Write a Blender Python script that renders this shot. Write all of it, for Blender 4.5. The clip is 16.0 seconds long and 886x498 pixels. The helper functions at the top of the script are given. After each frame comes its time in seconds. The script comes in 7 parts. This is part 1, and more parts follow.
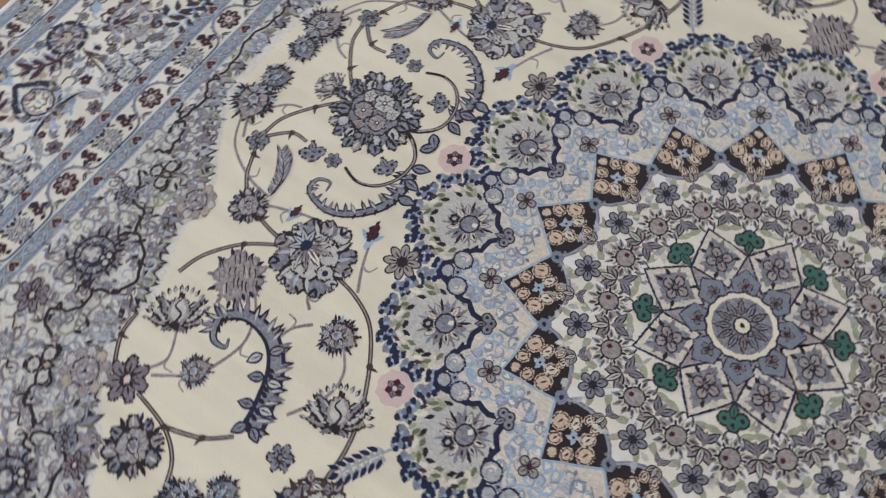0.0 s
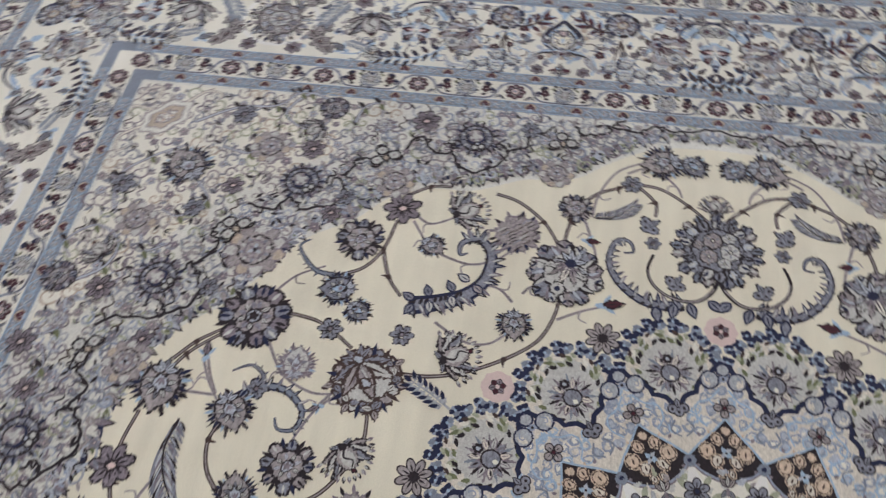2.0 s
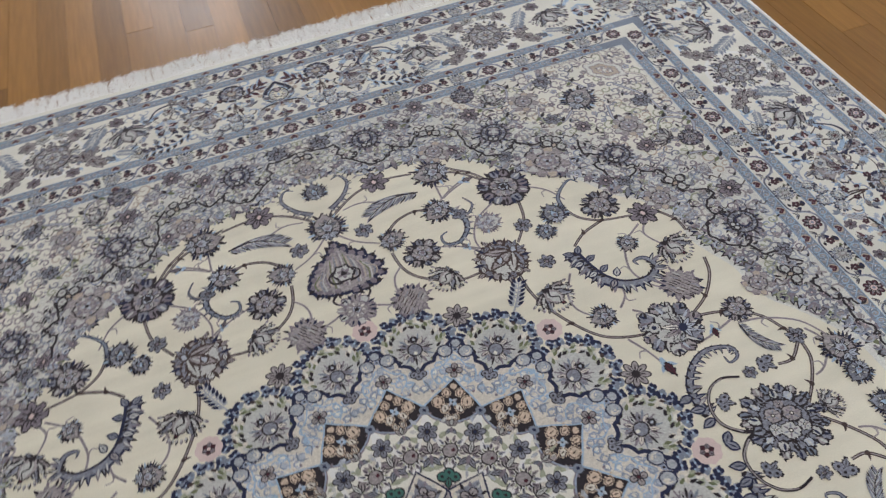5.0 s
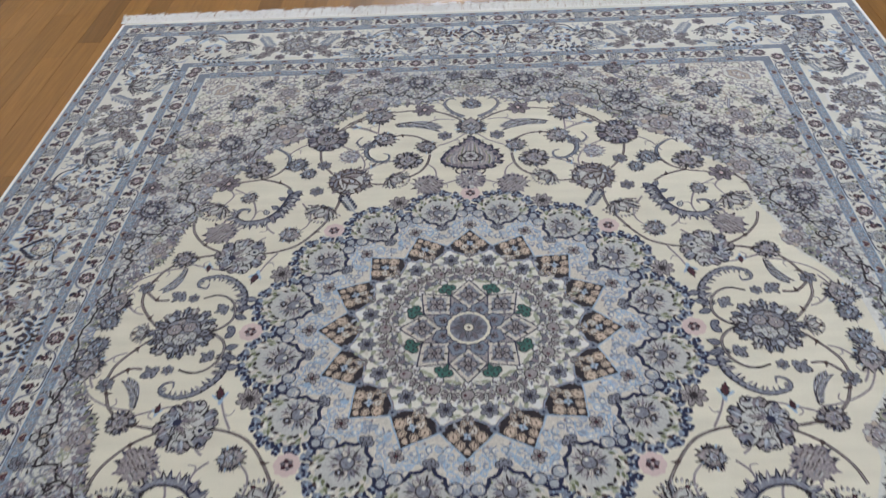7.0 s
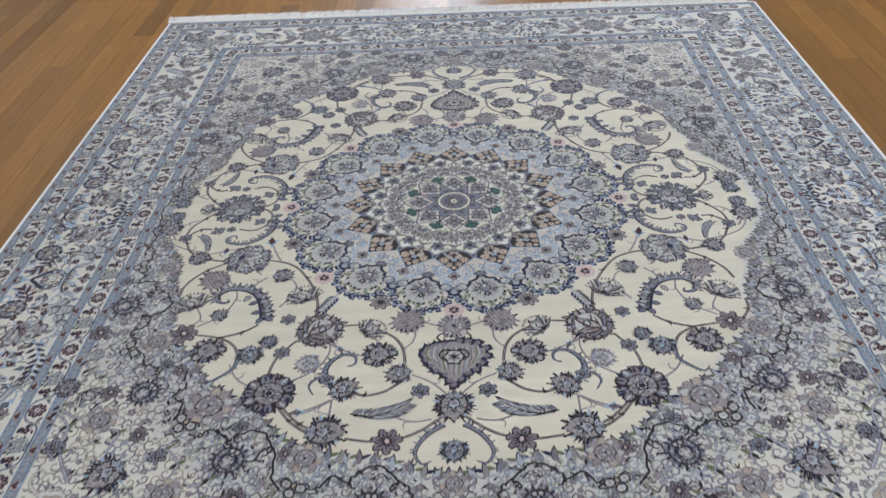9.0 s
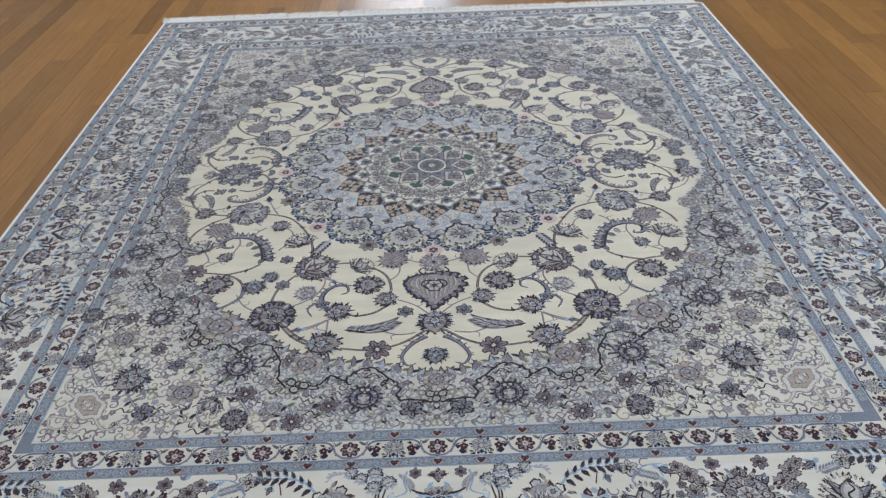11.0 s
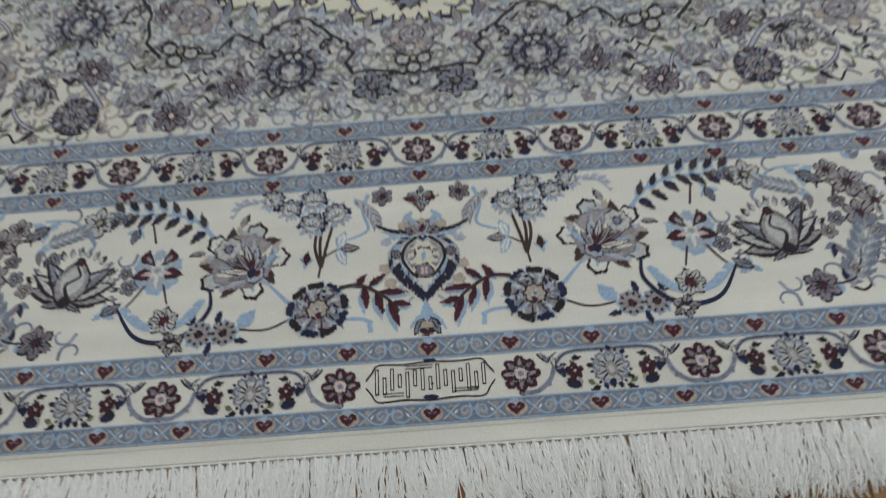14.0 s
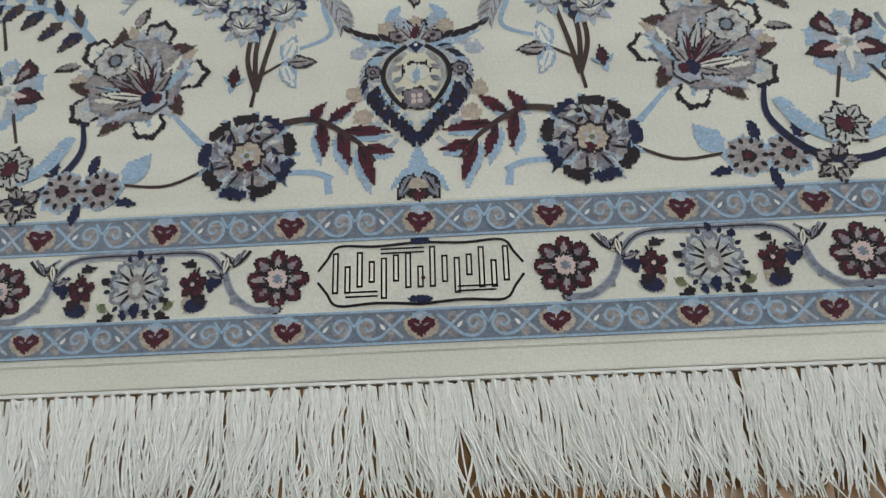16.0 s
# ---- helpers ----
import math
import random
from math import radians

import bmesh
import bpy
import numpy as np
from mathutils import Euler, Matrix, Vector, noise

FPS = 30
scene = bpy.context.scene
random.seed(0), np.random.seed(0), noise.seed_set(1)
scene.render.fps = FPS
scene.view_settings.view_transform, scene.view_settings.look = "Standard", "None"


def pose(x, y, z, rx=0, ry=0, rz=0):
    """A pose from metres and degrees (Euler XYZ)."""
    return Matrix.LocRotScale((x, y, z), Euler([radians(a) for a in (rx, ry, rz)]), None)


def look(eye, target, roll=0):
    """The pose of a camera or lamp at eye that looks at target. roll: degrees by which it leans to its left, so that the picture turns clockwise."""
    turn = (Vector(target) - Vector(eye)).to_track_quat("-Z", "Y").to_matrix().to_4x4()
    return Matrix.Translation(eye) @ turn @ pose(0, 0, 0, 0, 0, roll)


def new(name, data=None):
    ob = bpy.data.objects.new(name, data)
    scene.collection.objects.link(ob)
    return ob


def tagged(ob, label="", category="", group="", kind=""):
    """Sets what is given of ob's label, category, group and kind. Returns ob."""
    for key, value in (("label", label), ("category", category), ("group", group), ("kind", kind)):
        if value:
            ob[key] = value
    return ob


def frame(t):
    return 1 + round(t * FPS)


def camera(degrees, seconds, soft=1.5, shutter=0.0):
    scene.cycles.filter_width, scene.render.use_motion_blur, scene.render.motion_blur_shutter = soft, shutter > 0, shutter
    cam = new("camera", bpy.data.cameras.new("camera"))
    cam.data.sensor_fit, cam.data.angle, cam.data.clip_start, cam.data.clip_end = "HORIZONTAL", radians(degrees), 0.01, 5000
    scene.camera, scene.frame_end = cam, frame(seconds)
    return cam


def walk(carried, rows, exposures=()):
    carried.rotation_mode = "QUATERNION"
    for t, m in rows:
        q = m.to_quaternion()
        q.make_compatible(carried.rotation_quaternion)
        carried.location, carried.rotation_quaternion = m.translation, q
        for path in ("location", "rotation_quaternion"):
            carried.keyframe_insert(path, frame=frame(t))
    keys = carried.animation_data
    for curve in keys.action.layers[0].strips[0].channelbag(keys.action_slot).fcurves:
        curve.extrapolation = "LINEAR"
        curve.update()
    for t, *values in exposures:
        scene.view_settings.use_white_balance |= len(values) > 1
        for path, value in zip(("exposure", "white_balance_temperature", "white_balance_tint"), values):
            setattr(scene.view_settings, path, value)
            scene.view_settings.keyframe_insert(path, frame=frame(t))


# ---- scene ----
cam = camera(57.1, 16.0, soft=1.3, shutter=0.4)
PATH = [
    (0, (0.07, 0.528, 1.131), (0.642, -0.083, -0.686), -8.2),
    (0.5, (-0.029, 0.559, 1.168), (0.742, 0.017, -0.596), -4.9),
    (1, (-0.011, 0.463, 1.182), (0.97, 0.148, -0.533), -3.5),
    (1.5, (-0.058, 0.384, 1.185), (1.007, 0.314, -0.507), -5.3),
    (2, (-0.182, 0.333, 1.217), (0.9, 0.548, -0.451), -3.3),
    (2.5, (-0.197, 0.252, 1.259), (0.849, 0.749, -0.372), -3.5),
    (3, (-0.114, 0.147, 1.277), (0.769, 0.933, -0.336), -3.6),
    (3.5, (-0.147, -0.016, 1.319), (0.564, 0.911, -0.304), -10.0),
    (4, (-0.19, -0.193, 1.364), (0.436, 0.849, -0.225), -5.3),
    (4.2, (-0.167, -0.25, 1.37), (0.391, 0.849, -0.206), -6.2),
    (6.3, (0.024, -1.012, 1.38), (0.023, 0.473, 0.041), -2.6),
    (6.5, (0.04, -1.067, 1.364), (-0.027, 0.432, 0.042), -3.0),
    (7, (0.055, -1.25, 1.366), (-0.064, 0.241, 0.038), -4.1),
    (7.5, (0.014, -1.52, 1.396), (-0.028, 0.03, 0.134), -2.3),
    (8, (0.056, -1.726, 1.402), (0.03, -0.129, 0.197), -1.6),
    (8.5, (0.098, -1.898, 1.386), (0.017, -0.28, 0.214), -3.5),
    (9, (0.046, -2.085, 1.38), (-0.021, -0.481, 0.187), -3.0),
    (9.5, (0.019, -2.257, 1.383), (0.019, -0.641, 0.204), -1.2),
    (9.7, (0.041, -2.308, 1.377), (0.037, -0.687, 0.206), -1.3),
    (11.8, (0.001, -2.466, 1.349), (0.012, -0.818, 0.216), -2.7),
    (12, (-0.006, -2.441, 1.334), (0.013, -0.793, 0.201), -2.6),
    (12.5, (0.035, -2.316, 1.282), (0.054, -0.744, 0.046), -2.9),
    (13, (0.092, -2.15, 1.163), (0.026, -0.735, -0.248), -4.9),
    (13.5, (0.072, -2.009, 0.986), (0.026, -0.761, -0.576), -4.9),
    (14, (0.034, -1.907, 0.824), (0.012, -0.856, -0.877), -5.3),
    (14.5, (0.051, -1.842, 0.693), (0.023, -0.914, -1.079), -5.8),
    (15, (0.047, -1.797, 0.611), (-0.006, -0.941, -1.196), -7.3),
    (15.5, (0.038, -1.775, 0.558), (-0.042, -0.961, -1.268), -8.3),
    (16, (0.041, -1.758, 0.516), (-0.049, -1.002, -1.334), -9.1),
]
walk(cam, [(t, look(eye, target, roll)) for t, eye, target, roll in PATH],
     [(0, 0.03, 6550, 16), (1.5, -0.03, 6600, 16), (2.5, -0.08, 6650, 17), (4.2, -0.08, 6600, 16), (6.3, 0.02, 6320, 14), (8.5, 0.12, 6170, 14), (9.7, 0.12, 6140, 14), (12, 0.03, 6100, 12), (12.5, -0.03, 6200, 14), (13.5, -0.26, 6250, 11), (14.5, -0.10, 6400, 8), (16, -0.08, 6450, 7)])

# ---- world, light ----
world = bpy.data.worlds.new("world")
scene.world = world
world.use_nodes = True
wn = world.node_tree
bg = wn.nodes["Background"]
sky = wn.nodes.new("ShaderNodeTexSky")
sky.sky_type, sky.sun_disc = "NISHITA", False
sky.sun_elevation, sky.sun_rotation = radians(38), radians(200)
wn.links.new(sky.outputs["Color"], bg.inputs["Color"])
bg.inputs["Strength"].default_value = 0.12

X0, X1, Y0, Y1, CEIL = -3.3, 4.2, -4.6, 5.6, 2.6     # room
FLOOR_Z = -0.010                                     # the pile's surface lies at z = 0


def area_lamp(name, eye, target, sx, sy, watts, colour):
    lamp = bpy.data.lights.new(name, "AREA")
    lamp.shape, lamp.size, lamp.size_y, lamp.energy, lamp.color = "RECTANGLE", sx, sy, watts, colour
    ob = new(name, lamp)
    ob.matrix_world = look(eye, target)
    return tagged(ob, kind="structure")


area_lamp("window_light_north", (-0.25, Y1 - 0.03, 1.25), (-0.25, 0, 1.0), 0.85, 1.9, 34, (0.84, 0.92, 1.0))
area_lamp("window_light_east", (X1 - 0.03, 0.6, 1.45), (0, 0.6, 0.9), 2.6, 1.4, 50, (0.82, 0.91, 1.0))
# added fill lamps under the ceiling, out of view; placed to balance the brightness
FILL_SPOTS = [(-1.7, -1.6), (1.1, -1.6), (-1.7, 1.9), (1.1, 1.9)]
for lx, ly in FILL_SPOTS:
    area_lamp("unseen_fill_light", (lx, ly, CEIL - 0.065), (lx, ly, 0), 1.15, 0.25, 16, (0.90, 0.96, 1.0))


# ---- materials ----
def lin(r, g, b):
    return tuple(((c / 255 + 0.055) / 1.055) ** 2.4 if c > 10 else c / 3294.6 for c in (r, g, b)) + (1.0,)


def node_material(name):
    m = bpy.data.materials.new(name)
    m.use_nodes = True
    t = m.node_tree
    return m, t, t.nodes["Principled BSDF"]


def link(t, a, b):
    t.links.new(a, b)


def mapped(t, sx, sy, sz):
    geo = t.nodes.new("ShaderNodeNewGeometry")
    mp = t.nodes.new("ShaderNodeMapping")
    mp.inputs["Scale"].default_value = (sx, sy, sz)
    link(t, geo.outputs["Position"], mp.inputs["Vector"])
    return mp.outputs["Vector"]


def noise_node(t, vec, scale, detail=2.0, rough=0.5):
    n = t.nodes.new("ShaderNodeTexNoise")
    n.inputs["Scale"].default_value, n.inputs["Detail"].default_value, n.inputs["Roughness"].default_value = scale, detail, rough
    link(t, vec, n.inputs["Vector"])
    return n.outputs["Fac"]


def span(t, fac, lo, hi):
    r = t.nodes.new("ShaderNodeMapRange")
    r.inputs["From Min"].default_value, r.inputs["From Max"].default_value = 0.25, 0.75
    r.inputs["To Min"].default_value, r.inputs["To Max"].default_value = lo, hi
    link(t, fac, r.inputs["Value"])
    return r.outputs["Result"]


def times(t, a, b):
    m = t.nodes.new("ShaderNodeMath")
    m.operation = "MULTIPLY"
    link(t, a, m.inputs[0])
    link(t, b, m.inputs[1])
    return m.outputs["Value"]


def scaled(t, colour, fac):
    v = t.nodes.new("ShaderNodeVectorMath")
    v.operation = "SCALE"
    if isinstance(colour, tuple):
        v.inputs[0].default_value = colour[:3]
    else:
        link(t, colour, v.inputs[0])
    link(t, fac, v.inputs["Scale"])
    return v.outputs["Vector"]


def bumped(t, bsdf, height, strength, distance):
    b = t.nodes.new("ShaderNodeBump")
    b.inputs["Strength"].default_value, b.inputs["Distance"].default_value = strength, distance
    link(t, height, b.inputs["Height"])
    link(t, b.outputs["Normal"], bsdf.inputs["Normal"])


def wool(name, rgb, silk=0.0, fleck=0.0):
    """Knotted pile: weft-wise colour drift, knot speckle and fine relief; fleck: mixed light and dark knots."""
    m, t, p = node_material(name)
    drift = span(t, noise_node(t, mapped(t, 1.5, 26, 1), 1.0, 3), 0.93, 1.07)
    speck = span(t, noise_node(t, mapped(t, 1, 1, 1), 520, 2), 0.80 if fleck else 0.90, 1.14 if fleck else 1.06)
    wear = span(t, noise_node(t, mapped(t, 1, 1, 1), 9, 3), 0.95, 1.04)
    tone = times(t, times(t, drift, speck), wear)
    if fleck:
        tone = times(t, tone, span(t, noise_node(t, mapped(t, 0.8, 1.3, 1), 190, 3, 0.6), 1 - fleck, 1 + fleck * 0.9))
    link(t, scaled(t, lin(*rgb), tone), p.inputs["Base Color"])
    p.inputs["Roughness"].default_value = 0.85 - 0.35 * silk
    p.inputs["Specular IOR Level"].default_value = 0.2 + 0.2 * silk
    p.inputs["Sheen Weight"].default_value = 0.30 + 0.15 * silk
    p.inputs["Sheen Roughness"].default_value = 0.5
    knots = noise_node(t, mapped(t, 1.0, 1.5, 1), 430, 2)
    bumped(t, p, knots, 0.22, 0.0008)
    return m


YARN = {
    "cream": wool("cream_wool", (223, 218, 198)),
    "ivory": wool("ivory_wool", (224, 222, 210)),
    "white": wool("white_silk", (226, 226, 222), 0.7),
    "blue": wool("grey_blue_wool", (126, 135, 149), 0.0, 0.18),
    "sky": wool("light_blue_silk", (156, 181, 204), 0.6, 0.15),
    "pale": wool("pale_blue_wool", (176, 183, 194), 0.0, 0.22),
    "haze": wool("haze_blue_wool", (168, 172, 177), 0.0, 0.35),
    "navy": wool("navy_wool", (36, 41, 70), 0.0, 0.35),
    "ink": wool("brown_black_wool", (43, 36, 41), 0.0, 0.35),
    "bark": wool("brown_wool", (72, 57, 54), 0.0, 0.35),
    "taupe": wool("taupe_wool", (158, 151, 151), 0.0, 0.45),
    "grey": wool("blue_grey_wool", (132, 135, 146), 0.0, 0.5),
    "mauve": wool("mauve_wool", (131, 122, 130), 0.0, 0.5),
    "maroon": wool("maroon_wool", (78, 35, 46), 0.0, 0.35),
    "dusk": wool("dusk_blue_wool", (146, 156, 174), 0.0, 0.3),
    "oat": wool("oat_wool", (212, 206, 193), 0.0, 0.2),
    "shell": wool("shell_grey_wool", (216, 216, 208), 0.0, 0.15),
    "tan": wool("tan_wool", (204, 184, 163), 0.0, 0.25),
    "sand": wool("sand_wool", (184, 170, 154), 0.0, 0.25),
    "pink": wool("pink_wool", (212, 191, 186)),
    "sage": wool("sage_wool", (164, 168, 146), 0.0, 0.25),
    "moss": wool("moss_wool", (112, 118, 88), 0.0, 0.3),
    "green": wool("deep_green_wool", (62, 106, 98)),
    "mist": wool("grey_green_wool", (192, 193, 189), 0.0, 0.2),
}


def oak_material():
    m, t, p = node_material("varnished_oak")
    info = t.nodes.new("ShaderNodeObjectInfo")
    isl = t.nodes.new("ShaderNodeNewGeometry")
    add = t.nodes.new("ShaderNodeMath")
    link(t, info.outputs["Random"], add.inputs[0])
    link(t, isl.outputs["Random Per Island"], add.inputs[1])
    fr = t.nodes.new("ShaderNodeMath")
    fr.operation = "FRACT"
    link(t, add.outputs["Value"], fr.inputs[0])
    ramp = t.nodes.new("ShaderNodeValToRGB")
    ramp.color_ramp.elements[0].color = lin(124, 86, 38)
    ramp.color_ramp.elements[1].color = lin(164, 117, 57)
    e = ramp.color_ramp.elements.new(0.5)
    e.color = lin(148, 105, 49)
    link(t, fr.outputs["Value"], ramp.inputs["Fac"])
    shift = t.nodes.new("ShaderNodeVectorMath")
    shift.operation = "ADD"
    comb = t.nodes.new("ShaderNodeCombineXYZ")
    m7 = t.nodes.new("ShaderNodeMath")
    m7.operation = "MULTIPLY"
    m7.inputs[1].default_value = 37.0
    link(t, fr.outputs["Value"], m7.inputs[0])
    link(t, m7.outputs["Value"], comb.inputs["Z"])
    link(t, mapped(t, 26, 1.6, 26), shift.inputs[0])
    link(t, comb.outputs["Vector"], shift.inputs[1])
    grain = noise_node(t, shift.outputs["Vector"], 3.2, 6, 0.6)
    fine = noise_node(t, mapped(t, 300, 9, 300), 1.0, 3)
    link(t, scaled(t, ramp.outputs["Color"], times(t, span(t, grain, 0.78, 1.16), span(t, fine, 0.9, 1.08))), p.inputs["Base Color"])
    smear = noise_node(t, mapped(t, 1, 1, 1), 3.0, 4)
    link(t, span(t, smear, 0.40, 0.56), p.inputs["Roughness"])
    p.inputs["Coat Weight"].default_value = 0.12
    p.inputs["Coat Roughness"].default_value = 0.18
    bumped(t, p, grain, 0.12, 0.001)
    return m


def plain(name, rgb, rough=0.8, amount=0.05, scale=30):
    m, t, p = node_material(name)
    f = span(t, noise_node(t, mapped(t, 1, 1, 1), scale, 4), 1 - amount, 1 + amount)
    link(t, scaled(t, lin(*rgb), f), p.inputs["Base Color"])
    p.inputs["Roughness"].default_value = rough
    bumped(t, p, noise_node(t, mapped(t, 1, 1, 1), scale * 8, 3), 0.1, 0.001)
    return m


OAK = oak_material()
PLASTER = plain("white_plaster", (226, 224, 216))
CEILING = plain("ceiling_paint", (232, 231, 226))
PAINT = plain("white_gloss_paint", (228, 228, 224), 0.4)
COTTON = plain("white_cotton", (244, 243, 238), 0.9, 0.06, 220)


def glow(name, rgb, strength):
    m, t, p = node_material(name)
    p.inputs["Emission Color"].default_value = lin(*rgb)
    p.inputs["Emission Strength"].default_value = strength
    return m


# glow for the faces of the added ceiling panels
FILL_GLOW = glow("fill_panel_glow", (250, 250, 255), 2.2)
DAYLIGHT = glow("outdoor_daylight", (220, 234, 255), 1.3)


# ---- helpers for meshes ----
def box_bm(x0, x1, y0, y1, z0, z1, bevel=0.0):
    bm = bmesh.new()
    bmesh.ops.create_cube(bm, size=1)
    for v in bm.verts:
        v.co = Vector((x0 + (v.co.x + 0.5) * (x1 - x0), y0 + (v.co.y + 0.5) * (y1 - y0), z0 + (v.co.z + 0.5) * (z1 - z0)))
    if bevel:
        bmesh.ops.bevel(bm, geom=bm.edges[:], offset=bevel, segments=2, affect="EDGES")
    return bm


def mesh_of(name, bm, *mats):
    me = bpy.data.meshes.new(name)
    bm.to_mesh(me)
    bm.free()
    for m in mats:
        me.materials.append(m)
    return me


def part(name, bm, material, parent=None, label=""):
    ob = new(name, mesh_of(name, bm, material))
    ob.parent = parent
    return tagged(ob, label) if label else ob


# ---- the room ----
def wall(name, x0, x1, y0, y1, opening=None):
    """A wall with a window opening (a0, a1, z0, z1) along its length."""
    long_x = (x1 - x0) > (y1 - y0)
    a0, a1 = (x0, x1) if long_x else (y0, y1)
    strips = [(a0, a1, FLOOR_Z, CEIL)]
    if opening:
        p, q, lo, hi = opening
        strips = [(a0, p, FLOOR_Z, CEIL), (q, a1, FLOOR_Z, CEIL), (p, q, hi, CEIL)] + ([(p, q, FLOOR_Z, lo)] if lo > FLOOR_Z + 0.01 else [])
    bm = bmesh.new()
    for p, q, lo, hi in strips:
        piece = box_bm(p, q, y0, y1, lo, hi) if long_x else box_bm(x0, x1, p, q, lo, hi)
        me = mesh_of("strip", piece)
        bm.from_mesh(me)
        bpy.data.meshes.remove(me)
    return tagged(part(name, bm, PLASTER), "plain white plastered wall, unseen and added to reflect light", "wall", kind="structure")


NORTH_WIN = (-0.75, 0.25, FLOOR_Z, 2.1)
EAST_WIN = (-0.8, 2.0, 0.7, 2.15)
# unseen walls and ceiling, added to enclose the floor and bounce light
wall("wall_north", X0 - 0.15, X1 + 0.15, Y1, Y1 + 0.15, NORTH_WIN)
wall("wall_south", X0 - 0.15, X1 + 0.15, Y0 - 0.15, Y0)
wall("wall_east", X1, X1 + 0.15, Y0, Y1, EAST_WIN)
wall("wall_west", X0 - 0.15, X0, Y0, Y1)
tagged(part("ceiling", box_bm(X0 - 0.15, X1 + 0.15, Y0 - 0.15, Y1 + 0.15, CEIL, CEIL + 0.15), CEILING), "plain white painted ceiling, unseen and added to reflect light", "ceiling", kind="structure")
tagged(part("backdrop", box_bm(X0 - 3, X1 + 6, Y1 + 2.0, Y1 + 2.02, -1, 4), DAYLIGHT), "bright daylight outside the window", "backdrop", kind="structure")
tagged(part("backdrop", box_bm(X1 + 3, X1 + 3.02, Y0, Y1 + 1.9, -1, 4), DAYLIGHT), "bright daylight outside the window", "backdrop", kind="structure")


def window(name, along_x, fixed, opening, label):
    a0, a1, z0, z1 = opening
    ob = tagged(new(name), label, "window", kind="structure")

    def bar(p, q, lo, hi):
        bm = box_bm(p, q, fixed + 0.05, fixed + 0.10, lo, hi, 0.004) if along_x else box_bm(fixed + 0.05, fixed + 0.10, p, q, lo, hi, 0.004)
        return part("window_frame", bm, PAINT, ob)
    mid = (a0 + a1) / 2
    bar(a0, a1, z0, z0 + 0.05), bar(a0, a1, z1 - 0.05, z1)
    bar(a0, a0 + 0.05, z0 + 0.05, z1 - 0.05), bar(a1 - 0.05, a1, z0 + 0.05, z1 - 0.05), bar(mid - 0.03, mid + 0.03, z0 + 0.05, z1 - 0.05)


window("window_1", True, Y1, NORTH_WIN, "tall white-framed glazed door to bright daylight")
window("window_2", False, X1, EAST_WIN, "wide white-framed window to bright daylight")
for side, args in (("baseboard", (X0, NORTH_WIN[0], Y1 - 0.012, Y1)), ("baseboard", (NORTH_WIN[1], X1, Y1 - 0.012, Y1)),
                   ("baseboard", (X0, X0 + 0.012, Y0, Y1 - 0.012)), ("baseboard", (X1 - 0.012, X1, Y0, Y1 - 0.012)), ("baseboard", (X0 + 0.012, X1 - 0.012, Y0, Y0 + 0.012))):
    tagged(part(side, box_bm(*args, FLOOR_Z, FLOOR_Z + 0.08, 0.003), PAINT), "white painted baseboard along the wall", "baseboard", kind="structure")
# unseen panels made up to house the fill lamps
for lx, ly in FILL_SPOTS:
    lamp = tagged(new("added_fill_panel"), "long white glowing ceiling panel, unseen and added as fill light", "ceiling light", "ceiling lights")
    lamp.location = (lx, ly, CEIL)
    part("frame", box_bm(-0.62, 0.62, -0.16, 0.16, -0.03, -0.001, 0.004), PAINT, lamp)
    part("diffuser", box_bm(-0.58, 0.58, -0.13, 0.13, -0.05, -0.03, 0.006), FILL_GLOW, lamp)


# ---- pattern drawing ----
STEP = 0.00015      # one layer of the carved pile


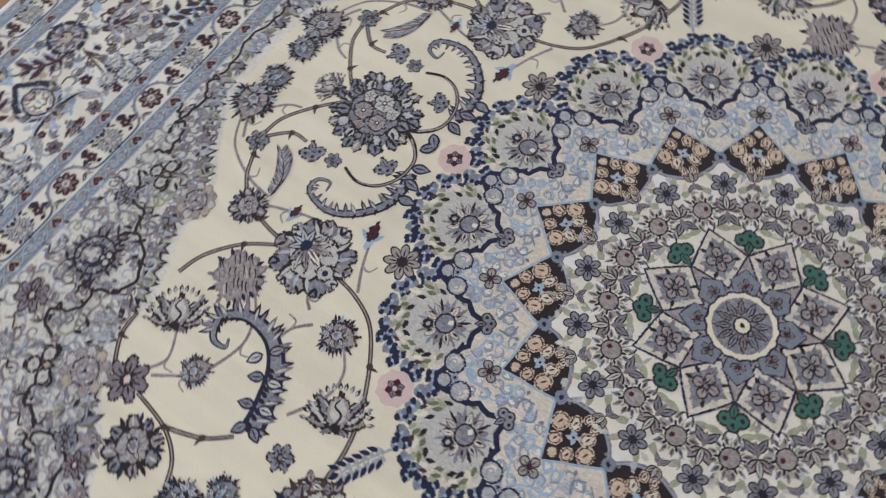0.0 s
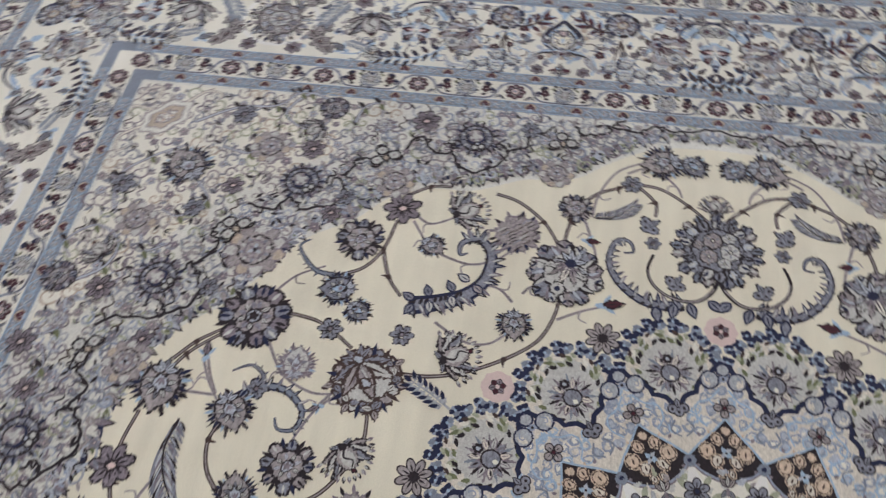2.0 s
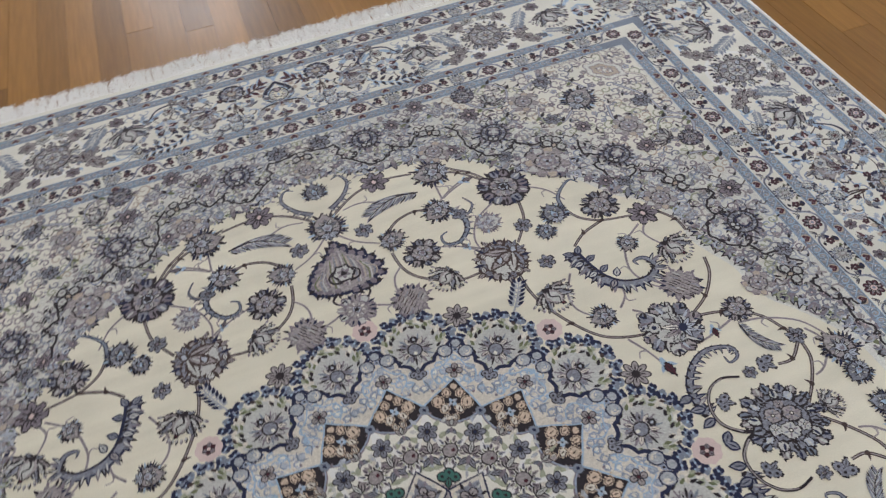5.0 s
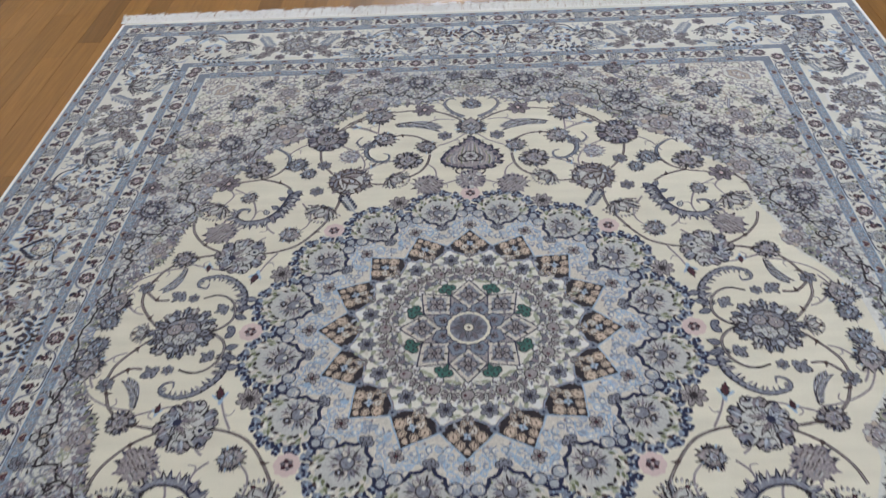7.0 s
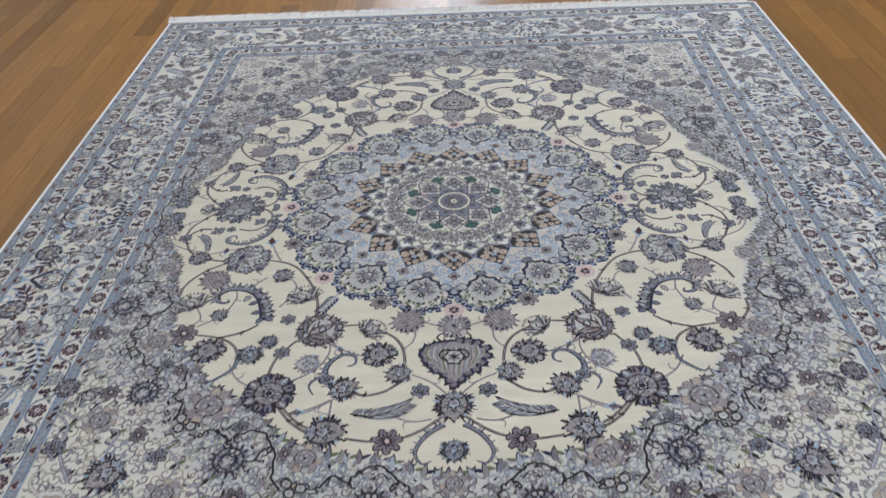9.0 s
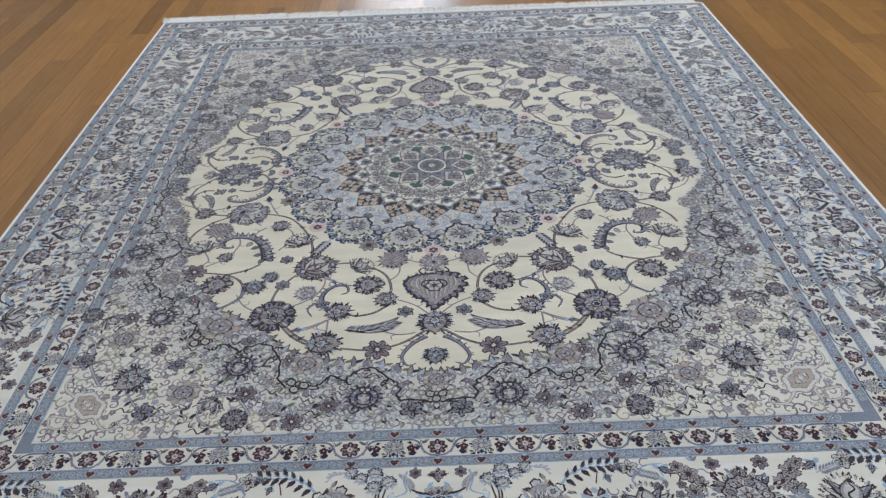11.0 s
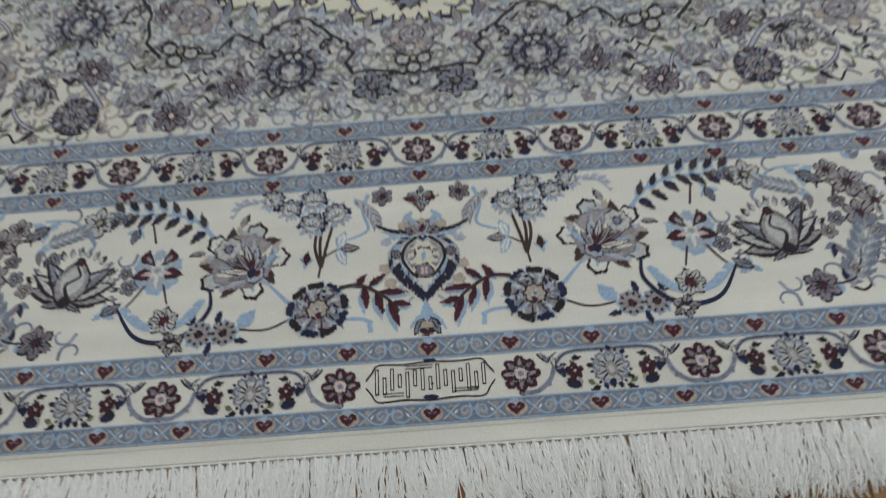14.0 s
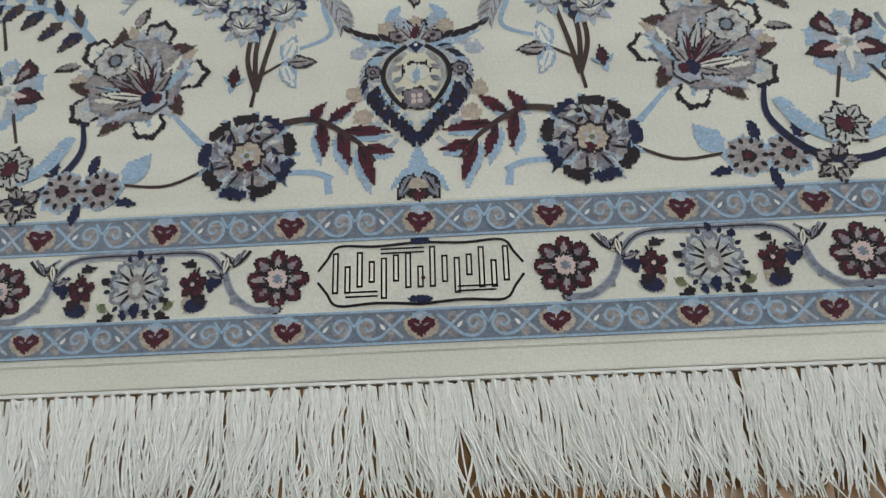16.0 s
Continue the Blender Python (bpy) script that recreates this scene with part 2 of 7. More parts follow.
class Motif:
    """Outlines in the carpet's plane, layer over layer, that become one low-relief mesh."""

    def __init__(self):
        self.polys = []

    def poly(self, pts, yarn, level):
        self.polys.append((pts, yarn, level))
        return self

    def disc(self, x, y, rx, yarn, level, ry=None, n=14, rot=0.0, wav=0.0, k=0):
        ry = rx if ry is None else ry
        c, s = math.cos(radians(rot)), math.sin(radians(rot))
        pts = []
        for i in range(n):
            a = 2 * math.pi * i / n
            f = 1 + wav * math.cos(k * a)
            u, v = rx * f * math.cos(a), ry * f * math.sin(a)
            pts.append((x + u * c - v * s, y + u * s + v * c))
        return self.poly(pts, yarn, level)

    def petal(self, x, y, ang, length, width, yarn, level, sharp=0.8, n=6, bend=0.0):
        """A drop from (x, y) towards ang degrees."""
        c, s = math.cos(radians(ang)), math.sin(radians(ang))
        up, dn = [], []
        for i in range(n + 1):
            t = i / n
            w = width * math.sin(math.pi * t ** sharp) if 0 < i < n else 0.0
            u, off = t * length, bend * length * t * t
            up.append((x + u * c - (off + w) * s, y + u * s + (off + w) * c))
            if 0 < i < n:
                dn.append((x + u * c - (off - w) * s, y + u * s + (off - w) * c))
        return self.poly(up + dn[::-1], yarn, level)

    def lined_petal(self, x, y, ang, length, width, yarn, level, line="ink", edge=0.16, **kw):
        self.petal(x, y, ang, length, width, line, level, **kw)
        c, s = math.cos(radians(ang)), math.sin(radians(ang))
        e = min(edge * length, width * 0.45)
        self.petal(x + c * e * 0.8, y + s * e * 0.8, ang, length - 1.7 * e, width - e * 0.8, yarn, level + 1, **kw)
        kw["n"] = 4
        return self.petal(x + c * length * 0.15, y + s * length * 0.15, ang, length * 0.60, width * 0.13, line, level + 1.5, **kw)

    def ring(self, n, r0, r1, width, yarns, level, phase=0.0, line=None, x=0.0, y=0.0, **kw):
        for i in range(n):
            a = phase + 360 * i / n
            px, py = x + r0 * math.cos(radians(a)), y + r0 * math.sin(radians(a))
            yarn = yarns[i % len(yarns)]
            if line:
                self.lined_petal(px, py, a, r1 - r0, width, yarn, level, line, **kw)
            else:
                self.petal(px, py, a, r1 - r0, width, yarn, level, **kw)
        return self

    def ribbon(self, pts, w0, w1, yarn, level, smooth=5, belly=None):
        """A tapering band through the points; belly: width at its middle."""
        p = curve(pts, smooth)
        k = len(p) - 1
        left, right = [], []
        for i, (x, y) in enumerate(p):
            ax, ay = p[max(0, i - 1)]
            bx, by = p[min(k, i + 1)]
            d = math.hypot(bx - ax, by - ay) or 1.0
            t = i / k
            w = (w0 * (1 - t) + w1 * t) if belly is None else (w0 * (1 - t) + w1 * t) * (1 - math.sin(math.pi * t)) + belly * math.sin(math.pi * t)
            nx, ny = -(by - ay) / d * w / 2, (bx - ax) / d * w / 2
            left.append((x + nx, y + ny))
            right.append((x - nx, y - ny))
        for i in range(k):
            self.polys.append(([right[i], right[i + 1], left[i + 1], left[i]], yarn, level))
        return self

    def serrated(self, pts, width, yarn, level, teeth=7, side=0, line=None):
        """A feathered leaf along the points; side: 1 or -1 for teeth on one side alone."""
        p = curve(pts, 6)
        k = len(p) - 1
        if line:
            self.serrated(pts, width * 1.16, line, level - 1, teeth, side)
        for j in range(teeth):
            t = (j + 0.3) / teeth
            i = min(k - 1, int(t * k))
            (x, y), (bx, by) = p[i], p[i + 1]
            a = math.degrees(math.atan2(by - y, bx - x))
            ln = width * (0.55 + 0.75 * math.sin(math.pi * min(1, t + 0.12)))
            for sg in (1, -1):
                if side in (0, sg):
                    self.petal(x, y, a + sg * 42, ln, ln * 0.26, yarn, level, n=4)
        return self.ribbon(pts, width * 0.42, width * 0.12, yarn, level)

    def add(self, other, x=0.0, y=0.0, rot=0.0, size=1.0, lift=0, flip=False):
        c, s = math.cos(radians(rot)) * size, math.sin(radians(rot)) * size
        for pts, yarn, level in other.polys:
            q = [((-u if flip else u), v) for u, v in pts]
            self.polys.append(([(x + u * c - v * s, y + u * s + v * c) for u, v in q], yarn, level + lift))
        return self

    def mesh(self, name, skirt=True, knot=0.0):
        """knot: the size of a knot, to whose grid the outlines step."""
        if knot:
            rng = random.Random(len(self.polys))
            self.polys = [(stepped(p, knot, rng) if 4 < len(p) < 60 and girth(p) > 4.5 * knot else p, y, l) for p, y, l in self.polys]
        yarns = sorted({y for _, y, _ in self.polys})
        slot = {y: i for i, y in enumerate(yarns)}
        verts, faces, idx = [], [], []
        for k, (pts, yarn, level) in enumerate(self.polys):
            z, b, n = level * STEP + (k % 41) * 3.0e-6, len(verts), len(pts)
            verts += [(x, y, z) for x, y in pts]
            faces.append(tuple(range(b, b + n)))
            idx.append(slot[yarn])
            if skirt and n > 4:
                verts += [(x, y, z - 2.2 * STEP) for x, y in pts]
                for i in range(n):
                    j = (i + 1) % n
                    faces.append((b + i, b + n + i, b + n + j, b + j))
                    idx.append(slot[yarn])
        me = bpy.data.meshes.new(name)
        me.from_pydata(verts, [], faces)
        for y in yarns:
            me.materials.append(YARN[y])
        me.polygons.foreach_set("material_index", idx)
        me.update()
        return me


def girth(pts):
    """Area over length: about half the width of an outline."""
    n = len(pts)
    area = abs(sum(pts[i][0] * pts[(i + 1) % n][1] - pts[(i + 1) % n][0] * pts[i][1] for i in range(n))) / 2
    edge = sum(math.hypot(pts[i][0] - pts[(i + 1) % n][0], pts[i][1] - pts[(i + 1) % n][1]) for i in range(n))
    return 4 * area / edge


def stepped(pts, g, rng):
    """The outline in whole knots, a little uneven."""
    out = []
    for i, (ax, ay) in enumerate(pts):
        bx, by = pts[(i + 1) % len(pts)]
        n = max(1, int(math.hypot(bx - ax, by - ay) / (0.9 * g)))
        for k in range(n):
            t = k / n
            q = (round((ax + (bx - ax) * t) / g + rng.uniform(-0.55, 0.55)) * g, round((ay + (by - ay) * t) / g + rng.uniform(-0.55, 0.55)) * g)
            if not out or q != out[-1]:
                if out and q[0] != out[-1][0] and q[1] != out[-1][1]:
                    out.append((q[0], out[-1][1]))
                out.append(q)
    return out if len(out) > 3 else pts


def curve(pts, steps):
    """Points of a smooth line through pts."""
    if len(pts) < 3 or steps < 2:
        return list(pts)
    q = [pts[0], *pts, pts[-1]]
    out = []
    for i in range(1, len(q) - 2):
        a, b, c, d = (Vector((*v, 0)) for v in q[i - 1:i + 3])
        for s in range(steps):
            t = s / steps
            v = 0.5 * (2 * b + (c - a) * t + (2 * a - 5 * b + 4 * c - d) * t * t + (3 * b - a - 3 * c + d) * t ** 3)
            out.append((v.x, v.y))
    return out + [tuple(pts[-1])]


def polar(r, a):
    return r * math.cos(radians(a)), r * math.sin(radians(a))


def spiral(x, y, s, a, turn, n=8, sweep=400):
    """Points of a curl that winds in on (x, y)."""
    return [(x + s * (1.0 - 0.85 * i / (n - 1)) * math.cos(radians(a + turn * sweep * i / (n - 1))), y + s * (1.0 - 0.85 * i / (n - 1)) * math.sin(radians(a + turn * sweep * i / (n - 1)))) for i in range(n)]


# ---- motifs, drawn at radius 1 and pointing to +y ----
def rosette(petals=9, outer=("grey", "taupe"), inner=("pale",), heart="mauve", line="ink"):
    """A round many-lobed blossom, a little irregular like all that is knotted by hand."""
    rng = random.Random(petals * 7 + len(outer))
    m = Motif()
    m.disc(0, 0, 0.74, line, 1, n=20)
    for i in range(petals):
        a = 360 * i / petals + rng.uniform(-6, 6)
        s = rng.uniform(0.24, 0.33)
        x, y = polar(0.72, a)
        m.disc(x, y, s, line, 1, s * 0.9, 10, a)
        m.disc(x, y, s * 0.74, outer[i % len(outer)], 2, s * 0.62, 10, a)
        m.petal(*polar(0.62, a), a, 0.34, 0.05, ("navy", "mist", "ink")[i % 3], 3)
        m.petal(*polar(0.66, a + 180 / petals), a + 180 / petals, 0.40, 0.07, ("navy", line)[i % 2], 4)
    m.disc(0, 0, 0.56, line, 4, n=24, wav=0.08, k=petals)
    m.disc(0, 0, 0.50, "taupe", 5, n=24, wav=0.08, k=petals)
    for i in range(petals):
        a = 360 * (i + 0.5) / petals + rng.uniform(-5, 5)
        m.lined_petal(*polar(0.20, a), a, rng.uniform(0.26, 0.33), 0.085, (inner[i % len(inner)], "mist")[i % 2], 6, line if i % 2 else "mauve")
    m.disc(0, 0, 0.24, line, 8, n=12)
    m.disc(0, 0, 0.18, "pale", 9, n=10)
    m.ring(5, 0.0, 0.17, 0.06, (heart,), 10)
    return m


def floret(petals=5, yarn="grey", line="ink", heart="sand"):
    m = Motif()
    s = min(0.44, 2.1 / petals)
    for i in range(petals):
        a = 90 + 360 * i / petals
        x, y = polar(0.60, a)
        m.disc(x, y, 0.44, line, 1, s, 10, a)
        m.disc(x, y, 0.34, yarn, 2, s * 0.74, 10, a)
        m.petal(*polar(0.25, a), a, 0.45, 0.05, line, 3)
    m.disc(0, 0, 0.26, line, 4, n=10)
    m.disc(0, 0, 0.17, heart, 5, n=8)
    return m


def palmette(back=("grey", "taupe"), body="taupe", heart="pale", tip="navy", line="ink"):
    m = Motif()
    for i in range(13):
        a = 90 + (i - 6) * 22
        ln = 1.02 - 0.055 * abs(i - 6) + (0.08 if i % 2 else 0)
        m.lined_petal(0, -0.15, a, ln, 0.125, back[i % len(back)], 1, line)
        m.petal(0.55 * math.cos(radians(a)), -0.15 + 0.55 * math.sin(radians(a)), a, ln - 0.60, 0.035, line, 3)
    for i in range(12):
        a = 90 + (i - 5.5) * 22
        m.petal(0.46 * math.cos(radians(a)), -0.15 + 0.46 * math.sin(radians(a)), a, 0.40, 0.055, (tip, "sky", tip)[i % 3], 4)
    m.poly([(x * 1.12, y * 1.12 - 0.02) for x, y in bud_outline(0.50, 0.62)], line, 5)
    m.poly(bud_outline(0.48, 0.62), body, 6)
    for i in range(7):
        a = 90 + (i - 3) * 34
        m.lined_petal(0.14 * math.cos(radians(a)), -0.06 + 0.14 * math.sin(radians(a)), a, 0.34, 0.085, ("mist", "grey")[i % 2], 7, line)
    m.poly([(x, y - 0.08) for x, y in bud_outline(0.22, 0.28)], line, 9)
    m.poly([(x, y - 0.08) for x, y in bud_outline(0.17, 0.22)], heart, 10)
    for a in (60, 90, 120):
        m.petal(0, -0.24, a, 0.26, 0.04, "mauve", 11)
    for a in (-165, -125, -90, -55, -15):
        m.lined_petal(0, -0.40, a, 0.42, 0.11, "pale" if a != -90 else "grey", 7, line)
    return m


def bud_outline(w, h, n=20):
    """A pointed heart-shaped bud."""
    out = []
    for i in range(n):
        a = 2 * math.pi * i / n - math.pi / 2
        r = 1.0
        y = h * math.sin(a)
        x = w * math.cos(a) * (1.0 if y < 0 else (1 - 0.35 * (y / h) ** 2))
        out.append((x * r, y + (0.18 * h if i == n // 2 else 0)))
    return out


def peony(line="ink"):
    """A full many-lobed blossom with a lotus in its middle."""
    rng = random.Random(4)
    m = Motif()
    m.disc(0, 0, 0.80, "taupe", 1, n=20)
    for i in range(12):
        a = 90 + i * 30 + rng.uniform(-7, 7)
        s = rng.uniform(0.20, 0.29)
        x, y = polar(0.78, a)
        m.disc(x, y, s, line, 1, n=10)
        m.disc(x, y, s * 0.80, ("mist", "taupe", "grey")[i % 3], 2, n=10)
        for d in (-50, 0, 50):
            m.petal(x, y, a + d, s * 0.95, s * 0.16, ("ink", "mauve", "navy")[(i + d) % 3], 2.5)
        m.petal(*polar(0.50, a + 12), a + 24, 0.46, 0.10, ("ink", "grey", "ink", "mauve")[i % 4], 3, bend=0.15)
        m.petal(*polar(0.52, a + 16), a + 26, 0.38, 0.045, ("mist", "pale")[i % 2], 4, bend=0.15)
    m.disc(0, 0, 0.60, line, 4, n=22, wav=0.07, k=8)
    m.disc(0, 0, 0.55, "mist", 5, n=22, wav=0.07, k=8)
    for i, a in enumerate((10, 170, 32, 148, 56, 124, 90)):
        m.lined_petal(0, -0.32, a, (0.60, 0.60, 0.66, 0.66, 0.70, 0.70, 0.74)[i], 0.115, ("haze", "haze", "mist", "mist", "taupe", "taupe", "ivory")[i], 6 + i // 2, line)
        m.petal(0, -0.26, a, 0.40, 0.03, "mauve", 10)
    m.disc(0, -0.34, 0.15, "navy", 11, n=10)
    for a in (-150, -110, -70, -30):
        m.lined_petal(0, -0.36, a, 0.44, 0.10, "pale", 8, line)
    m.disc(0, 0.52, 0.23, line, 8, n=14, wav=0.12, k=7)
    m.disc(0, 0.52, 0.18, "mist", 9, n=14, wav=0.12, k=7)
    m.disc(0, 0.52, 0.08, "navy", 10, n=8)
    return m


def tulip(yarn="taupe", line="ink"):
    """A bell with flaring, striped side petals."""
    m = Motif()
    for sg in (1, -1):
        for k, (a, ln) in enumerate(((22, 1.05), (42, 1.20), (62, 1.32))):
            ang = a if sg > 0 else 180 - a
            m.lined_petal(0, -0.62, ang, ln, 0.26, (yarn, "mist", "grey")[k], 1 + 2 * k, line, bend=-0.22 * sg)
            m.petal(0.04 * sg, -0.44, ang, ln * 0.66, 0.045, ("ivory", "mauve", "mist")[k], 3 + 2 * k, bend=-0.2 * sg)
        m.lined_petal(0, -0.66, -20 if sg > 0 else 200, 0.55, 0.11, "grey", 5, line)
        for a in range(8, 96, 11):
            x, y = sg * 0.98 * math.cos(radians(a)), -0.60 + 1.18 * math.sin(radians(a))
            m.petal(x, y, a if sg > 0 else 180 - a, 0.30, 0.075, line if a % 2 else "mauve", 0).petal(x * 0.97, y, a + 5 if sg > 0 else 175 - a, 0.20, 0.045, "mist", 1)
    m.poly([(x * 0.98, y * 0.98 - 0.12) for x, y in bud_outline(0.44, 0.62)], line, 8)
    m.poly([(x * 0.88, y * 0.88 - 0.12) for x, y in bud_outline(0.44, 0.62)], yarn, 9)
    m.poly([(x * 0.62, y * 0.66 - 0.08) for x, y in bud_outline(0.44, 0.62)], "mist", 10)
    m.ribbon([(0.02, 0.30), (-0.14, 0.05), (0.12, -0.22), (-0.02, -0.52)], 0.05, 0.10, line, 11)
    m.disc(0, -0.66, 0.17, line, 11, n=10)
    m.disc(0, 0.44, 0.13, line, 11, n=8).disc(0, 0.44, 0.07, "maroon", 12, n=6)
    return m


def star_flower():
    """Blue ruffled flower with four maroon lobes and a white star at its heart."""
    m = Motif()
    for a, r, s in ((90, 0.72, 0.24), (25, 0.56, 0.42), (155, 0.56, 0.42), (-40, 0.56, 0.44), (-90, 0.62, 0.44), (220, 0.56, 0.44)):
        x, y = r * math.cos(radians(a)), r * math.sin(radians(a))
        m.disc(x, y, s, "sky", 1, n=21, wav=0.13, k=7)
        m.disc(x * 0.98, y * 0.98, s * 0.62, "pale", 2, n=15, wav=0.15, k=5)
    for sg in (1, -1):
        x = 0.40 * sg
        m.poly([(x * 0.25, 0.12), (x * 0.5, 0.55), (x * 1.0, 0.98), (x * 1.9, 0.66), (x * 1.75, 0.42), (x, 0.30)], "ink", 3)
        m.poly([(x * 0.5, 0.22), (x * 0.6, 0.52), (x * 1.0, 0.86), (x * 1.7, 0.62), (x * 1.5, 0.46), (x, 0.38)], "maroon", 4)
        m.poly([(x * 0.6, 0.30), (x * 0.72, 0.50), (x * 1.05, 0.68), (x * 1.35, 0.58), (x * 1.1, 0.46)], "taupe", 5)
        m.poly([(x * 0.3, -0.08), (x * 1.2, 0.14), (x * 1.9, 0.02), (x * 2.5, -0.26), (x * 1.9, -0.36), (x * 1.0, -0.42)], "ink", 3)
        m.poly([(x * 0.5, -0.10), (x * 1.2, 0.06), (x * 1.8, -0.06), (x * 2.25, -0.26), (x * 1.7, -0.30), (x * 1.0, -0.35)], "maroon", 4)
        m.petal(x * 0.3, -0.08, -12 if sg > 0 else 192, 0.52, 0.10, "pink", 5)
    for a, ln in ((90, 0.36), (-90, 0.80), (0, 0.26), (180, 0.26), (38, 0.34), (142, 0.34), (-48, 0.40), (228, 0.40)):
        m.petal(0, 0, a, ln, 0.085, "ivory", 6)
    m.disc(0, 0.02, 0.16, "pale", 7, n=10).disc(0, 0.02, 0.08, "sage", 8, n=8)
    return m


def feather(length=1.0, yarn="sky", tip="ink", n=6):
    """A stem of pointed leaflets, rising to +y."""
    m = Motif()
    m.ribbon([(0, -length), (0.05, 0), (0, length * 0.9)], 0.10, 0.05, yarn, 1)
    for i in range(n):
        y = -length * 0.7 + 1.6 * length * i / n
        for sg in (1, -1):
            m.petal(0.02 * sg, y, 90 - sg * 48, 0.52, 0.11, yarn, 2, bend=0.1 * sg)
            m.petal(0.13 * sg, y + 0.12, 90 - sg * 48, 0.40, 0.08, tip, 4, bend=0.1 * sg)
    m.petal(0, length * 0.8, 90, 0.4, 0.1, tip, 3)
    return m


def leaf(yarn="grey", line="ink"):
    """A curved feathery leaf."""
    m = Motif()
    spine = curve([(-0.18, -1.0), (0.10, -0.35), (0.08, 0.30), (-0.15, 0.95)], 6)
    for i, (x, y) in enumerate(spine[1:-1]):
        t = i / (len(spine) - 2)
        ln = 0.30 + 0.30 * math.sin(math.pi * (t * 0.9 + 0.05))
        for sg in (1, -1):
            m.petal(x, y, 95 - sg * 38, ln, 0.062, line if i % 3 == 0 else yarn, 1 + i % 2, bend=0.12 * sg)
            m.petal(x, y, 95 - sg * 34, ln * 0.8, 0.022, ("pale", "mauve", "mist")[i % 3], 4, bend=0.12 * sg)
    m.ribbon(spine, 0.06, 0.03, line, 5, 1)
    return m


def grand_rosette():
    """The great round blossom of the field's sides: a ruffled wreath round a ringed body that holds four small flowers."""
    rng = random.Random(9)
    m = Motif()
    m.disc(0, 0, 0.84, "grey", 1, n=26)
    for n, r, s, yarns, lev in ((17, 0.88, 0.19, ("grey", "blue", "taupe"), 1), (14, 0.70, 0.17, ("mist", "grey", "pale"), 4)):
        for i in range(n):
            a = 360 * i / n + rng.uniform(-6, 6)
            x, y = polar(r, a)
            k = s * rng.uniform(0.80, 1.15)
            m.disc(x, y, k, "ink", lev, k * 0.85, 11, a, 0.14, 5)
            m.disc(x, y, k * 0.76, yarns[i % 3], lev + 1, k * 0.60, 9, a)
            m.petal(*polar(r - 0.08, a), a + rng.uniform(-20, 20), 0.22, 0.035, ("navy", "ink", "mist")[i % 3], lev + 2)
    m.disc(0, 0, 0.60, "ink", 7, n=26, wav=0.05, k=8).disc(0, 0, 0.55, "grey", 8, n=26, wav=0.05, k=8)
    for x, y, r in ((0.24, 0.10, 0.24), (-0.20, 0.20, 0.22), (-0.04, -0.28, 0.25), (0.34, -0.26, 0.16), (-0.36, -0.14, 0.16), (0.10, 0.42, 0.13)):
        m.disc(x, y, r, "ink", 9, n=14, wav=0.08, k=6).disc(x, y, r * 0.84, rng.choice(("taupe", "mist", "pale")), 10, n=14, wav=0.08, k=6)
        m.ring(6, r * 0.25, r * 0.78, r * 0.10, ("mauve", "grey"), 11, x=x, y=y).disc(x, y, r * 0.26, "ink", 12, n=8).disc(x, y, r * 0.13, "ivory", 13, n=6)
    return m


def shield():
    """The leafy palmette at the head of the field: a broad base, a pointed tip, saw-toothed dark rim and upright ribs."""
    m = Motif()
    side = [(0.0, 1.08), (0.12, 0.90), (0.22, 0.86), (0.26, 0.66), (0.42, 0.62), (0.52, 0.48), (0.66, 0.46), (0.68, 0.28), (0.86, 0.20), (0.84, 0.02), (1.00, -0.10), (0.92, -0.26), (0.98, -0.42),
            (0.80, -0.48), (0.72, -0.66), (0.56, -0.60), (0.44, -0.74), (0.30, -0.64), (0.16, -0.76)]
    rim = side + [(-x, y) for x, y in side[:0:-1]]
    for x, y in rim[::2]:
        m.disc(x * 0.93, y * 0.93, 0.15, "navy", 0.5, n=10).petal(x * 0.86, y * 0.86, math.degrees(math.atan2(y, x)) + 25, 0.30, 0.06, "ink", 0.6)
        m.disc(x * 0.90, y * 0.90, 0.09, "mauve", 2.5, n=8)
    m.poly(rim, "navy", 1)
    m.poly([(x * 0.86, y * 0.86 - 0.01) for x, y in rim], "taupe", 2)
    for i in range(-5, 6):
        x = 0.14 * i
        top, low = 0.74 - 0.95 * abs(x), -0.48 + 0.1 * (i % 2)
        m.ribbon([(x * 1.05, low), (x * 1.12, (top + low) / 2), (x * 0.86, top)], 0.05, 0.03, ("mauve", "moss", "grey")[i % 3], 3, 3)
        m.ribbon([(x * 1.05 + 0.06, low), (x * 1.12 + 0.06, (top + low) / 2), (x * 0.86 + 0.05, top - 0.1)], 0.035, 0.02, ("mist", "sand")[i % 2], 4, 3)
    m.disc(0, -0.06, 0.30, "ink", 5, n=18, wav=0.14, k=6).disc(0, -0.06, 0.23, "mist", 6, n=18, wav=0.14, k=6)
    m.ring(6, 0.04, 0.20, 0.05, ("mauve",), 7, 90, y=-0.06).disc(0, -0.06, 0.08, "ink", 8, n=8)
    for sg in (1, -1):
        m.ribbon([(0.10 * sg, -0.36), (0.34 * sg, -0.30), (0.40 * sg, -0.10), (0.26 * sg, 0.06)], 0.07, 0.04, "ink", 6, 3)
        m.ribbon([(0.30 * sg, -0.66), (0.48 * sg, -0.84), (0.36 * sg, -1.02), (0.20 * sg, -0.94)], 0.07, 0.04, "ink", 2, 3)
    return m


